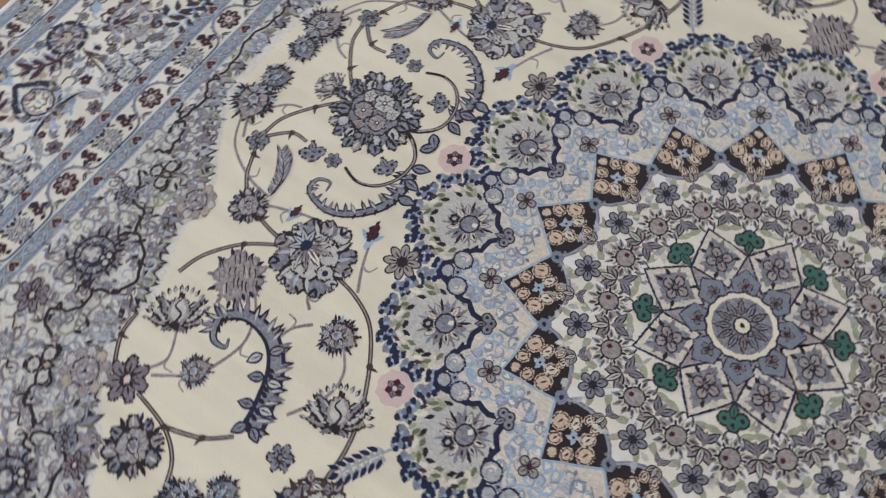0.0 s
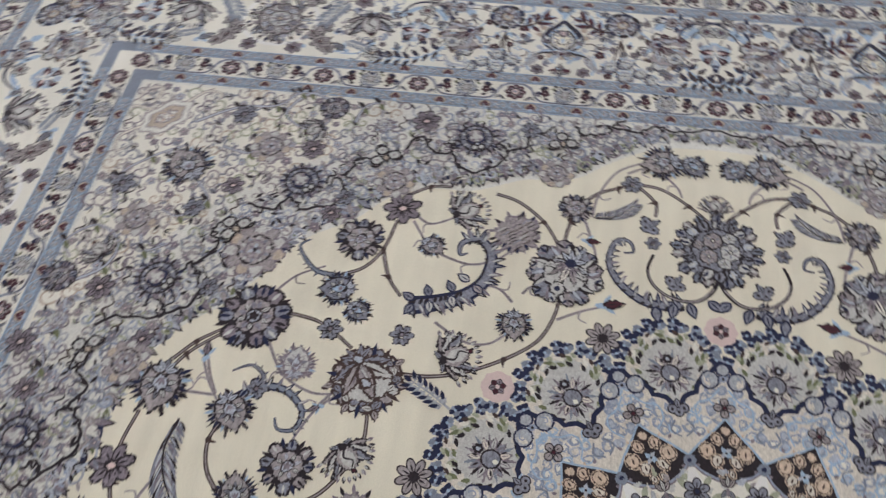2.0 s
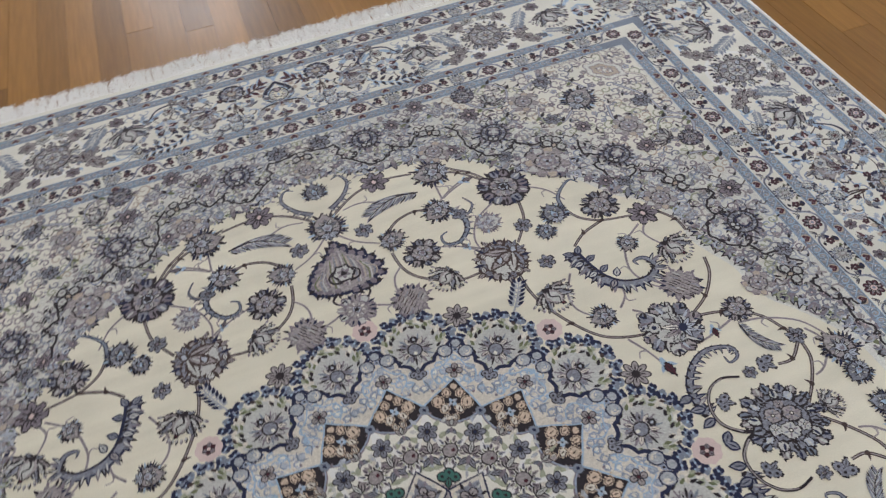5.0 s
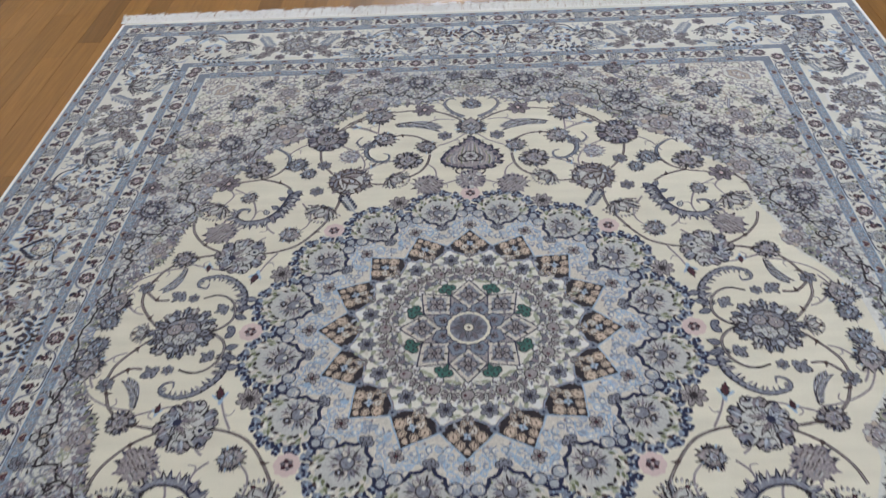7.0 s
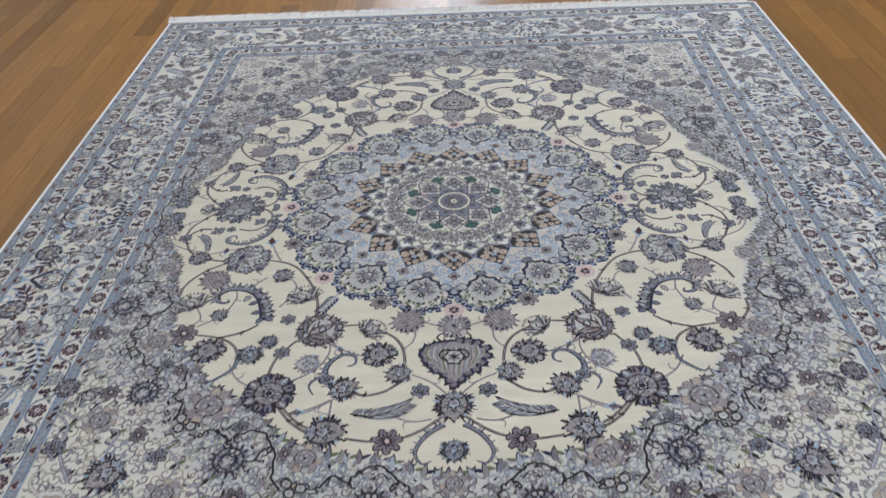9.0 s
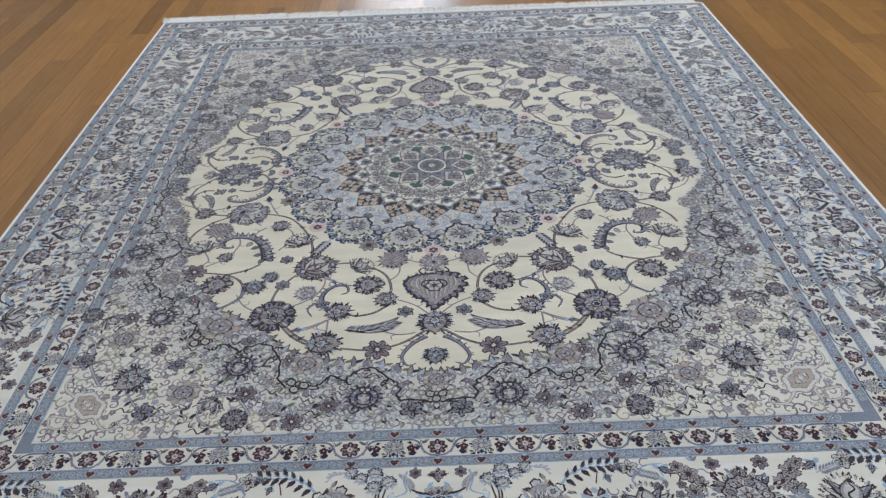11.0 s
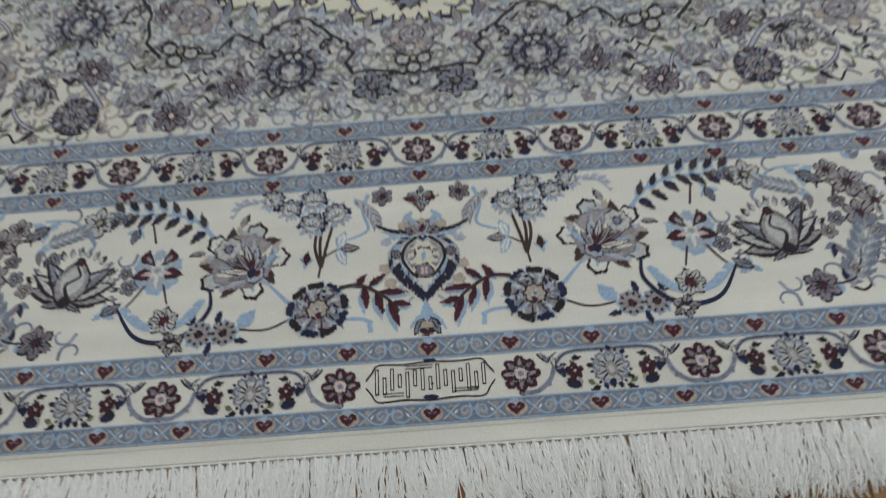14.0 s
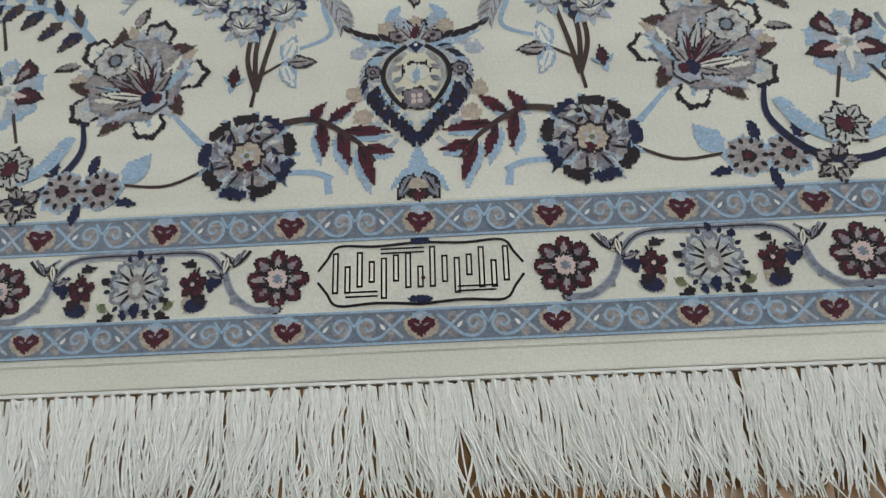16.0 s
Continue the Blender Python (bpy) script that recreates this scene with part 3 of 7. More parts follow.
def tuft():
    """A brush-like blossom of upright hatched strands with a ragged dark rim."""
    rng = random.Random(17)
    m = Motif()
    side = [(0.0, 0.86), (0.16, 0.72), (0.30, 0.92), (0.40, 0.66), (0.62, 0.74), (0.60, 0.44), (0.84, 0.30), (0.66, 0.08), (0.88, -0.20), (0.64, -0.36), (0.60, -0.66), (0.34, -0.62), (0.22, -0.88)]
    rim = side + [(-x, y * 0.96) for x, y in side[:0:-1]]
    m.poly(rim, "mauve", 1)
    m.poly([(x * 0.88, y * 0.88) for x, y in rim], "taupe", 2)
    for i in range(-6, 7):
        for part_y in (-0.52, -0.10, 0.30):
            x, y = 0.115 * i + rng.uniform(-0.03, 0.03), part_y + rng.uniform(-0.1, 0.1)
            if abs(x) < 0.62 - 0.1 * abs(y):
                m.ribbon([(x, y - 0.17), (x + rng.uniform(-0.05, 0.05), y), (x, y + 0.17)], 0.055, 0.03, rng.choice(("ink", "ink", "mauve", "mist", "grey", "bark")), 3 + i % 2, 2)
    for x, y in rim[::2]:
        m.petal(x * 0.8, y * 0.8, math.degrees(math.atan2(y, x)), 0.30, 0.06, rng.choice(("ink", "navy", "mauve")), 3)
    return m


def lotus(line="bark"):
    """A flame-petalled blossom: nested curved stripes inside a wreath of small teeth."""
    m = Motif()
    for i in range(16):
        a = 90 + 22.5 * i
        x, y = polar(0.72, a)
        m.disc(x, y, 0.24, line, 1, 0.20, 10, a).disc(x, y, 0.17, ("grey", "taupe", "mist")[i % 3], 2, 0.13, 10, a)
        m.petal(*polar(0.62, a + 11), a + 11, 0.46, 0.06, ("navy", line)[i % 2], 3)
    m.disc(0, 0, 0.68, line, 3, 0.66, 22, wav=0.05, k=9).disc(0, 0, 0.62, "mist", 4, 0.60, 22, wav=0.05, k=9)
    for off, ln, w, yarn, lev in ((66, 0.86, 0.20, "grey", 5), (-66, 0.86, 0.20, "grey", 5), (36, 1.06, 0.24, "mist", 7), (-36, 1.06, 0.24, "taupe", 7), (0, 1.22, 0.25, "taupe", 9)):
        m.lined_petal(0, -0.54, 90 + off, ln, w, yarn, lev, line, bend=0.12 * (off > 0) - 0.12 * (off < 0))
        for d in (-9, 9):
            m.petal(0.02 * d / 9, -0.40, 90 + off + d, ln * 0.62, 0.028, ("mauve", "mist")[d > 0], lev + 1.8)
    m.disc(0.04, 0.10, 0.17, line, 11, n=12, wav=0.1, k=5).disc(0.04, 0.10, 0.11, "pale", 12, n=10)
    for x, y, a in ((0.62, 0.42, 40), (-0.66, 0.40, 140), (0.80, -0.20, -10), (-0.80, -0.10, 190), (0.10, 0.84, 85)):
        m.ring(3, 0.0, 0.34, 0.11, ("taupe", "grey", "mist"), 3, a, line=line, x=x, y=y)
    m.disc(0, -0.62, 0.16, line, 11, n=10).disc(0, -0.62, 0.10, "pale", 12, n=8)
    for a in (-150, -118, -62, -30):
        m.lined_petal(0, -0.60, a, 0.50, 0.10, "grey", 6, line)
    return m


def roundel():
    """A dark-toothed ring of the spandrels with a pale eye and a navy drop hanging in it."""
    m = Motif()
    for i in range(18):
        a = 20 * i
        m.disc(*polar(0.80, a), 0.17, "mauve" if i % 2 else "grey", 1, 0.14, 8, a)
        m.petal(*polar(0.74, a), a, 0.34, 0.06, ("ink", "navy", "mauve")[i % 3], 2)
    m.disc(0, 0, 0.78, "ink", 3, n=24).disc(0, 0, 0.68, "grey", 4, n=24, wav=0.04, k=12)
    for i in range(12):
        m.petal(*polar(0.50, 30 * i), 30 * i, 0.20, 0.04, ("navy", "mist")[i % 2], 5)
    m.disc(0, 0.05, 0.50, "ink", 6, n=18).disc(0, 0.05, 0.43, "taupe", 7, n=18).ring(8, 0.10, 0.40, 0.07, ("mist", "mauve"), 7.5, y=0.05).disc(0, 0.12, 0.16, "mist", 8, n=12)
    m.ribbon([(-0.30, 0.26), (-0.34, -0.12), (0.0, -0.30), (0.34, -0.12), (0.30, 0.26)], 0.12, 0.12, "navy", 9, 4)
    for sg in (1, -1):
        m.disc(0.14 * sg, -0.52, 0.20, "ink", 9, n=10).disc(0.14 * sg, -0.52, 0.11, "mist", 10, n=8)
    m.disc(0, -0.34, 0.15, "ink", 10, n=10).disc(0, -0.34, 0.07, "pale", 11, n=8)
    return m


def halo_rosette():
    """A soft taupe rosette in two scalloped rings, drawn in thin lines."""
    m = Motif()
    for i in range(11):
        a = 360 * i / 11
        m.disc(*polar(0.74, a), 0.26, "mauve", 1, 0.24, 12, a).disc(*polar(0.74, a), 0.205, ("mist", "taupe", "sand")[i % 3], 2, 0.185, 12, a)
    m.disc(0, 0, 0.66, "taupe", 3, n=22)
    m.disc(0, 0, 0.56, "ink", 4, n=22, wav=0.06, k=9).disc(0, 0, 0.50, "taupe", 5, n=22, wav=0.06, k=9)
    m.ring(10, 0.30, 0.52, 0.06, ("mist", "grey"), 5.5)
    m.disc(0, 0, 0.36, "mauve", 6, n=18, wav=0.08, k=7).disc(0, 0, 0.29, "taupe", 7, n=18, wav=0.08, k=7)
    m.ring(6, 0.02, 0.25, 0.06, ("pale", "mauve"), 8).disc(0, 0, 0.08, "ink", 9, n=8)
    return m


def looped_knot():
    """Three open rings round a small diamond, where two cloud bands meet."""
    m = Motif()
    for x, y in ((0.0, 0.62), (0.62, -0.1), (-0.62, -0.1)):
        m.disc(x, y, 0.50, "ink", 8, 0.46, 16).disc(x, y, 0.35, "mist", 9, 0.31, 14).disc(x, y, 0.12, "taupe", 10, n=8)
    m.poly([(0, 0.30), (0.34, -0.12), (0, -0.62), (-0.34, -0.12)], "ink", 11).poly([(0, 0.12), (0.18, -0.12), (0, -0.40), (-0.18, -0.12)], "sand", 12)
    m.ribbon([(-0.5, -0.5), (-0.9, -0.62), (-1.2, -0.4)], 0.16, 0.14, "ink", 8).ribbon([(0.5, -0.5), (0.9, -0.62), (1.2, -0.4)], 0.16, 0.14, "ink", 8)
    return m


def trefoil(yarn="grey", line="ink", n=3):
    m = Motif()
    for i in range(n):
        a = 90 + (i - (n - 1) / 2) * (200 / n)
        x, y = 0.5 * math.cos(radians(a)), 0.5 * math.sin(radians(a))
        m.disc(x, y, 0.46, line, 2, n=12)
        m.disc(x, y, 0.35, yarn, 3, n=12)
        m.disc(x * 1.05, y * 1.05, 0.13, line, 4, n=8)
    m.lined_petal(0, 0.2, -90, 1.0, 0.30, yarn, 1, line)
    return m


def small_bud(yarn="maroon"):
    m = Motif()
    m.lined_petal(0, -0.4, 90, 1.4, 0.34, yarn, 3)
    for a in (40, 140):
        m.petal(0, -0.3, a, 0.9, 0.16, "sky", 2)
    m.petal(0, -0.2, -90, 0.7, 0.2, "sky", 1)
    return m


# ---- carpet: ground, bands ----
CX, CY, FIELD_DY = 0.0, -0.004, 0.012     # the carpet's middle, and how far north of it the medallion sits
HX, HY = 1.357, 1.614                     # half the pile's width and length
EAST_MORE, WEST_MORE = 0.023, -0.022      # the carpet is a little wider on its east side
STRIPES = [("outer guard stripe", 0.005, 0.029), ("outer guard stripe", 0.080, 0.107), ("inner guard stripe", 0.320, 0.347), ("inner guard stripe", 0.399, 0.427)]
carpet = tagged(new("carpet"), "hand-knotted ivory and blue medallion carpet with white fringes on oak floor", "carpet")
carpet.location = (CX, CY, 0)


COUNT = [0]


def place(name, me, parent=None, x=0.0, y=0.0, rot=0.0, size=1.0, sx=1, sy=1, z=0.0, label=""):
    ob = new(name, me)
    ob.parent = parent or carpet
    COUNT[0] = (COUNT[0] + 1) % 11
    z += COUNT[0] * 1.3e-5
    ob.matrix_basis = Matrix.Translation((0, 0 if parent else FIELD_DY, 0)) @ Matrix.Diagonal((sx, sy, 1, 1)) @ Matrix.LocRotScale((x, y, z), Euler((0, 0, radians(rot))), (size, size, 1))
    if label:
        ob["label"] = label
    return ob


def frame_ring(d0, d1, z):
    """A rectangular ring between the distances d0 and d1 from the pile's edge."""
    bm = bmesh.new()
    rows = []
    for d, h in ((d0, z - 0.002), (d0, z), (d1, z), (d1, z - 0.002)):
        rows.append([bm.verts.new((sx * (HX - d + (EAST_MORE if sx > 0 else WEST_MORE)), sy * (HY - d), h)) for sx, sy in ((-1, -1), (1, -1), (1, 1), (-1, 1))])
    for a, b in zip(rows, rows[1:]):
        for i in range(4):
            bm.faces.new((a[i], a[(i + 1) % 4], b[(i + 1) % 4], b[i]))
    return bm


part("pile", box_bm(-HX - WEST_MORE, HX + EAST_MORE, -HY, HY, FLOOR_Z + 0.0005, -0.0012, 0.0008), YARN["ivory"], carpet)
part("main_border", frame_ring(0.107, 0.320, -0.0006), YARN["ivory"], carpet, "ivory main border with palmettes and sprays")
outer_band = part("outer_guard", frame_ring(0.029, 0.080, -0.0006), YARN["ivory"], carpet, "ivory outer guard band with small rosettes")
inner_band = part("inner_guard", frame_ring(0.347, 0.399, -0.0006), YARN["ivory"], carpet, "ivory inner guard band with small rosettes")
stripes = [part("guard_stripe", frame_ring(a, b, -0.0003), YARN["blue"], carpet, "grey-blue guard stripe with hearts and scrolls") for _, a, b in STRIPES]
IX, IY = HX - 0.427, HY - 0.427           # the inner field
part("spandrel_ground", box_bm(-IX - WEST_MORE, IX + EAST_MORE, -IY, IY, -0.002, -0.0006), YARN["shell"], carpet, "pale grey-green spandrel ground")


def field_outline():
    """The cream field's lobed edge."""
    knots = [(0.0, 1.018), (0.06, 1.006), (0.155, 0.973), (0.25, 0.961), (0.33, 0.940), (0.396, 0.900), (0.450, 0.838), (0.531, 0.780), (0.600, 0.732), (0.650, 0.655),
             (0.708, 0.599), (0.740, 0.524), (0.742, 0.455), (0.758, 0.409), (0.783, 0.350), (0.786, 0.300), (0.800, 0.250), (0.834, 0.205), (0.868, 0.151), (0.892, 0.090), (0.898, 0.0)]
    q = curve(knots, 4)
    full = q + [(x, -y) for x, y in q[-2::-1]]
    return full + [(-x, y) for x, y in full[-2:0:-1]]


FIELD_EDGE = field_outline()
place("field", Motif().poly(FIELD_EDGE, "cream", 0).mesh("field"), label="cream lobed field")


# ---- medallion ----
medallion = place("medallion", Motif().disc(0, 0, 0.432, "cream", 1, n=64).mesh("medallion"), label="sixteen-lobed blue medallion with a star at its heart")


def medallion_band():
    """Pale blue band with a scalloped navy edge and its trellis."""
    m = Motif()
    half_edge = [(0.0, 0.441), (1.7, 0.435), (2.7, 0.421), (2.9, 0.409), (4.6, 0.412), (5.9, 0.402), (6.2, 0.391), (7.4, 0.389), (9.0, 0.384), (10.2, 0.372), (11.25, 0.364)]
    pts = []
    for k in range(16):
        pts += [polar(r, 22.5 * k + da) for da, r in half_edge] + [polar(r, 22.5 * (k + 1) - da) for da, r in half_edge[-2:0:-1]]
    m.poly(pts, "oat", 9)
    m.ribbon(pts + pts[:1], 0.0085, 0.0085, "navy", 10, 1)
    rng = random.Random(12)
    for k in range(16):
        a = 22.5 * k
        for ring in range(9):
            r = 0.296 + 0.0166 * ring
            for cell in range(-4, 5):
                da = (cell + (0.5 if ring % 2 else 0.0)) * 22.5 / 7.0
                if abs(da) > 11.2:
                    continue
                edge = next(q[1] + (abs(da) - q[0]) / (w[0] - q[0] + 1e-6) * (w[1] - q[1]) for q, w in zip(half_edge, half_edge[1:]) if q[0] <= abs(da) <= w[0] + 1e-3 and w[0] > q[0])
                tip = 0.341 - 0.0042 * abs(da)
                if tip + 0.006 < r < edge - 0.010:
                    x, y = polar(r + rng.uniform(-0.003, 0.003), a + da + rng.uniform(-0.4, 0.4))
                    turn = rng.uniform(0, 180)
                    m.disc(x, y, rng.uniform(0.0080, 0.0100), rng.choice(("dusk", "sky", "dusk", "pale")), 10, rng.uniform(0.0066, 0.0082), 10, turn, 0.14, 3)
                    m.disc(x, y, rng.uniform(0.0050, 0.0066), rng.choice(("oat", "ivory", "oat", "pale")), 10.5, rng.uniform(0.0036, 0.0052), 9, turn, 0.14, 3)
                    m.ribbon(spiral(x, y, 0.0115, turn, 1, 5, 240), 0.0030, 0.0018, rng.choice(("sky", "dusk", "dusk")), 11, 2)
        for sg in (1, -1):
            m.ribbon([polar(0.398, a + sg * 1.0), polar(0.380, a + sg * 3.4), polar(0.372, a + sg * 6.4), polar(0.352, a + sg * 7.0), polar(0.334, a + sg * 4.6)], 0.0032, 0.0026, "sky", 12, 4)
            m.ribbon([polar(0.345, a + sg * 9.8), polar(0.330, a + sg * 8.2), polar(0.318, a + sg * 10.6)], 0.0030, 0.0022, "blue", 12, 4)
            m.disc(*polar(0.413, a + sg * 3.0), 0.0170, "navy", 12, 0.0160, 16).disc(*polar(0.413, a + sg * 3.0), 0.0138, "haze", 13, 0.0130, 14).petal(*polar(0.402, a + sg * 3.0), a + sg * 30, 0.020, 0.0052, "oat", 13.5)
            m.ribbon(spiral(*polar(0.413, a + sg * 3.0), 0.008, a, sg, 5, 260), 0.0026, 0.0016, "dusk", 14, 2)
        m.disc(*polar(0.432, a), 0.0125, "navy", 12, n=14).disc(*polar(0.432, a), 0.0092, "haze", 13, n=12).disc(*polar(0.416, a), 0.0060, "dusk", 14, n=8).disc(*polar(0.416, a), 0.0026, "ink", 15, n=6)
    return m


def medallion_star():
    """Dark star band round the white centre."""
    m = Motif()
    for grow, yarn, lev in ((0.005, "sky", 13), (0.0, "ink", 14)):
        pts = []
        for k in range(16):
            for da, r in ((0, 0.346), (2.6, 0.328), (7.0, 0.306), (11.25, 0.286), (15.5, 0.306), (19.9, 0.328)):
                pts.append(polar(r + grow, 22.5 * k + da))
        m.poly(pts, yarn, lev)
    inner = []
    for k in range(16):
        for da, r in ((0, 0.246), (4, 0.250), (8, 0.260), (10.4, 0.272), (12.1, 0.272), (14.5, 0.260), (18.5, 0.250)):
            inner.append(polar(r, 22.5 * k + da))
    m.poly([(x * 1.020, y * 1.020) for x, y in inner], "dusk", 16)
    m.poly([(x * 1.004, y * 1.004) for x, y in inner], "mauve", 16.5)
    m.poly([(x * 0.992, y * 0.992) for x, y in inner], "ivory", 17)
    rng = random.Random(3)
    for i in range(440):                      # small leaves and buds of the ground
        x, y = polar(rng.uniform(0.150, 0.264), rng.uniform(0, 360))
        m.petal(x, y, rng.uniform(0, 360), rng.uniform(0.012, 0.022), rng.uniform(0.0028, 0.0050), rng.choice(("sage", "haze", "mist", "taupe", "oat", "pale")), 18, bend=0.2)
    for k in range(16):
        x, y = polar(0.280, 22.5 * k + 11.25)
        m.disc(x, y, 0.010, "blue", 17, n=10)
        for q in (22.5 * k, 22.5 * k + 22.5):
            m.ribbon([polar(0.268, 22.5 * k + 11.25), polar(0.205, (22.5 * k + 11.25 + q) / 2), polar(0.150, q)], 0.0090, 0.0072, "white", 23, 3)
        m.disc(x, y, 0.004, "navy", 18, n=6)
    return m


def lobe():
    """One scalloped lobe of the medallion, its flower pointing outwards (+y)."""
    rng = random.Random(6)
    m = Motif()
    m.disc(0, 0.002, 0.070, "oat", 2, n=26, wav=0.03, k=13)
    m.disc(0, 0.004, 0.060, "mist", 3, n=24, wav=0.05, k=12).ring(13, 0.044, 0.064, 0.0060, ("sage", "oat"), 3.5, 90, y=0.004)
    m.disc(0, 0.002, 0.044, "mist", 4, n=22, wav=0.10, k=11)
    for i in range(15):
        a = 90 + (i - 7) * 21 + rng.uniform(-4, 4)
        for r, ln, yarn in ((0.046, 0.016, "ink" if i % 3 else "moss"), (0.056, 0.017, "moss" if i % 2 else "ivory"), (0.063, 0.014, "sage" if i % 2 else "bark")):
            x, y = polar(r, a + rng.uniform(-5, 5))
            m.petal(x, y + 0.004, a + 64 * (1 if i < 7.5 else -1), ln, 0.0036, yarn, 5)
    m.ring(11, 0.012, 0.036, 0.0064, ("mist", "oat", "grey"), 5, 90, line="mauve", y=-0.004)
    m.ring(11, 0.020, 0.042, 0.0024, ("mauve", "blue", "ink"), 7, 90 + 180 / 11, y=-0.004)
    m.ring(10, 0.019, 0.029, 0.0017, ("ink",), 7, 80, y=-0.004)
    m.disc(0, -0.006, 0.0165, "ink", 8, n=14).disc(0, -0.006, 0.0135, "grey", 9, n=14).disc(0.001, -0.014, 0.0045, "ivory", 10, n=8)
    m.ring(6, 0.0, 0.010, 0.004, ("ink",), 8, y=0.020).disc(0, 0.020, 0.0034, "pale", 9, n=6)
    for i in range(17):                       # navy florets along the outer edge, in two rows
        a = 90 + (i - 8) * 14.0 + rng.uniform(-2, 2)
        for r, s in ((0.0725, 0.0090), (0.0865, 0.0100)) if i % 2 else ((0.0790, 0.0115),):
            x, y = r * math.cos(radians(a)), 0.004 + r * math.sin(radians(a))
            m.disc(x, y, s * 0.9, "dusk", 1, n=9)
            for d in range(4):
                b = 90 * d + rng.uniform(0, 90)
                m.disc(x + s * 0.62 * math.cos(radians(b)), y + s * 0.62 * math.sin(radians(b)), s * 0.52, rng.choice(("navy", "navy", "navy", "blue")), 2, s * 0.42, 8)
            m.disc(x, y, s * 0.24, "sky", 3, n=6)
    return m


def star_tile():
    """A tan interlaced blossom with fine dark outlines on the star's dark ground."""
    m = Motif()
    for sg in (1, -1):
        for x, y, rx, ry, rot in ((0.0260, 0.001, 0.0118, 0.0125, 0), (0.0125, 0.0195, 0.0085, 0.0100, -30), (0.0125, -0.0125, 0.0085, 0.0110, 35), (0.0070, -0.0290, 0.0062, 0.0075, 0)):
            m.disc(x * sg, y, rx, "tan", 15, ry, 16, rot * sg).disc(x * sg, y, rx - 0.0015, "bark", 15.5, ry - 0.0015, 16, rot * sg).disc(x * sg, y, rx - 0.0031, ("tan", "oat")[y < 0], 16, ry - 0.0031, 14, rot * sg)
            m.petal(x * sg, y - ry * 0.4, 90, ry * 0.8, 0.0014, "bark", 17)
        m.petal(0.034 * sg, 0.020, 45 if sg > 0 else 135, 0.008, 0.0024, "mauve", 15).petal(0.036 * sg, -0.020, -40 if sg > 0 else 220, 0.009, 0.0026, "mauve", 15)
        m.petal(0.022 * sg, 0.026, 60 if sg > 0 else 120, 0.006, 0.0018, "tan", 15)
    m.disc(0, 0.0320, 0.0080, "bark", 15, n=12).disc(0, 0.0320, 0.0062, "tan", 16, n=12)
    m.ring(4, 0.0008, 0.0100, 0.0034, ("pale", "sky"), 18, 45).disc(0, 0, 0.0020, "ink", 19, n=6)
    return m


place("star_band", medallion_band().mesh("star_band", False, 0.0013), medallion, label="pale blue trellis band with scalloped navy edge")
place("star", medallion_star().mesh("star", False, 0.0013), medallion, label="dark sixteen-pointed star round a white centre")
lobe_me, tile_me = lobe().mesh("lobe", False, 0.0011), star_tile().mesh("star_tile", False, 0.0013)
tre_me = trefoil("grey", "ink").mesh("trefoil")
knot_me = floret(4, "taupe", "ink", "maroon").mesh("knot")
pink_m = Motif()
pink_m.disc(0, 0, 0.9, "pink", 2, n=20, wav=0.07, k=8).ring(6, 0.1, 0.5, 0.2, ("maroon", "mauve"), 3, line="ink")
pink_me = pink_m.mesh("pink_flower")
brown_me = floret(8, "taupe", "ink", "ink").mesh("brown_flower")
for k in range(16):
    a = 22.5 * k
    place("lobe", lobe_me, medallion, *polar(0.430, a + 11.25), a + 11.25 - 90)
    place("trefoil", tre_me, medallion, *polar(0.367, a + 11.25), a + 11.25 + 90, 0.019, z=14 * STEP)
    place("star_tile", tile_me, medallion, *polar(0.293, a), a - 90, 1.10)
    place("knot", knot_me, medallion, *polar(0.366, a), a, 0.017, z=14 * STEP)
    place("blossom", pink_me if k % 2 == 0 else brown_me, medallion, *polar(0.503, a), a, 0.030, z=3 * STEP)

# white centre
heart_m = Motif()
heart_m.disc(0, 0, 1.0, "ink", 1, n=12)
heart_m.disc(0, 0, 0.84, "taupe", 2, n=12).disc(0.05, -0.35, 0.25, "maroon", 3, n=8)
for i in range(12):
    a = 30 * i
    heart_m.petal(*polar(0.9, a), a, 0.55, 0.12, "ink" if i % 2 else "sage", 1)
    heart_m.petal(*polar(1.05, a + 15), a + 15, 0.95, 0.20, ("mauve", "grey", "taupe")[i % 3], 0).petal(*polar(1.15, a + 15), a + 15, 0.60, 0.06, "ink", 0.5)
heart_me = heart_m.mesh("eye_flower", False, 0.07)
fl_me = floret(6, "grey", "ink", "navy").mesh("floret")
spray_m = Motif()
for sg in (1, -1):
    spray_m.lined_petal(0, 0, 90 - 40 * sg, 1.0, 0.26, "taupe", 1)
    spray_m.lined_petal(0, -0.2, -90 + 40 * sg, 0.9, 0.22, "grey", 1)
spray_m.lined_petal(0, 0, 90, 1.0, 0.2, "mist", 3).petal(0, 0, -90, 0.8, 0.15, "mauve", 2)
spray_me = spray_m.mesh("spray")
sage_me = Motif().petal(0, -1, 90, 2, 0.4, "sage", 0).mesh("leaflet")
for k in range(16):
    a = 22.5 * k
    place("eye_flower", heart_me, medallion, *polar(0.190, a), a, 0.0160, z=24 * STEP)
    place("floret", fl_me, medallion, *polar(0.232, a + 11.25), a + 30, 0.0210, z=24 * STEP)
    place("spray", spray_me, medallion, *polar(0.186, a + 11.25), a - 78.75, 0.030, z=19 * STEP)
    place("leaflet", sage_me, medallion, *polar(0.222, a + 4.5), a + 40, 0.014, z=18 * STEP)
    place("leaflet", sage_me, medallion, *polar(0.222, a - 4.5), a - 40, 0.014, z=18 * STEP)
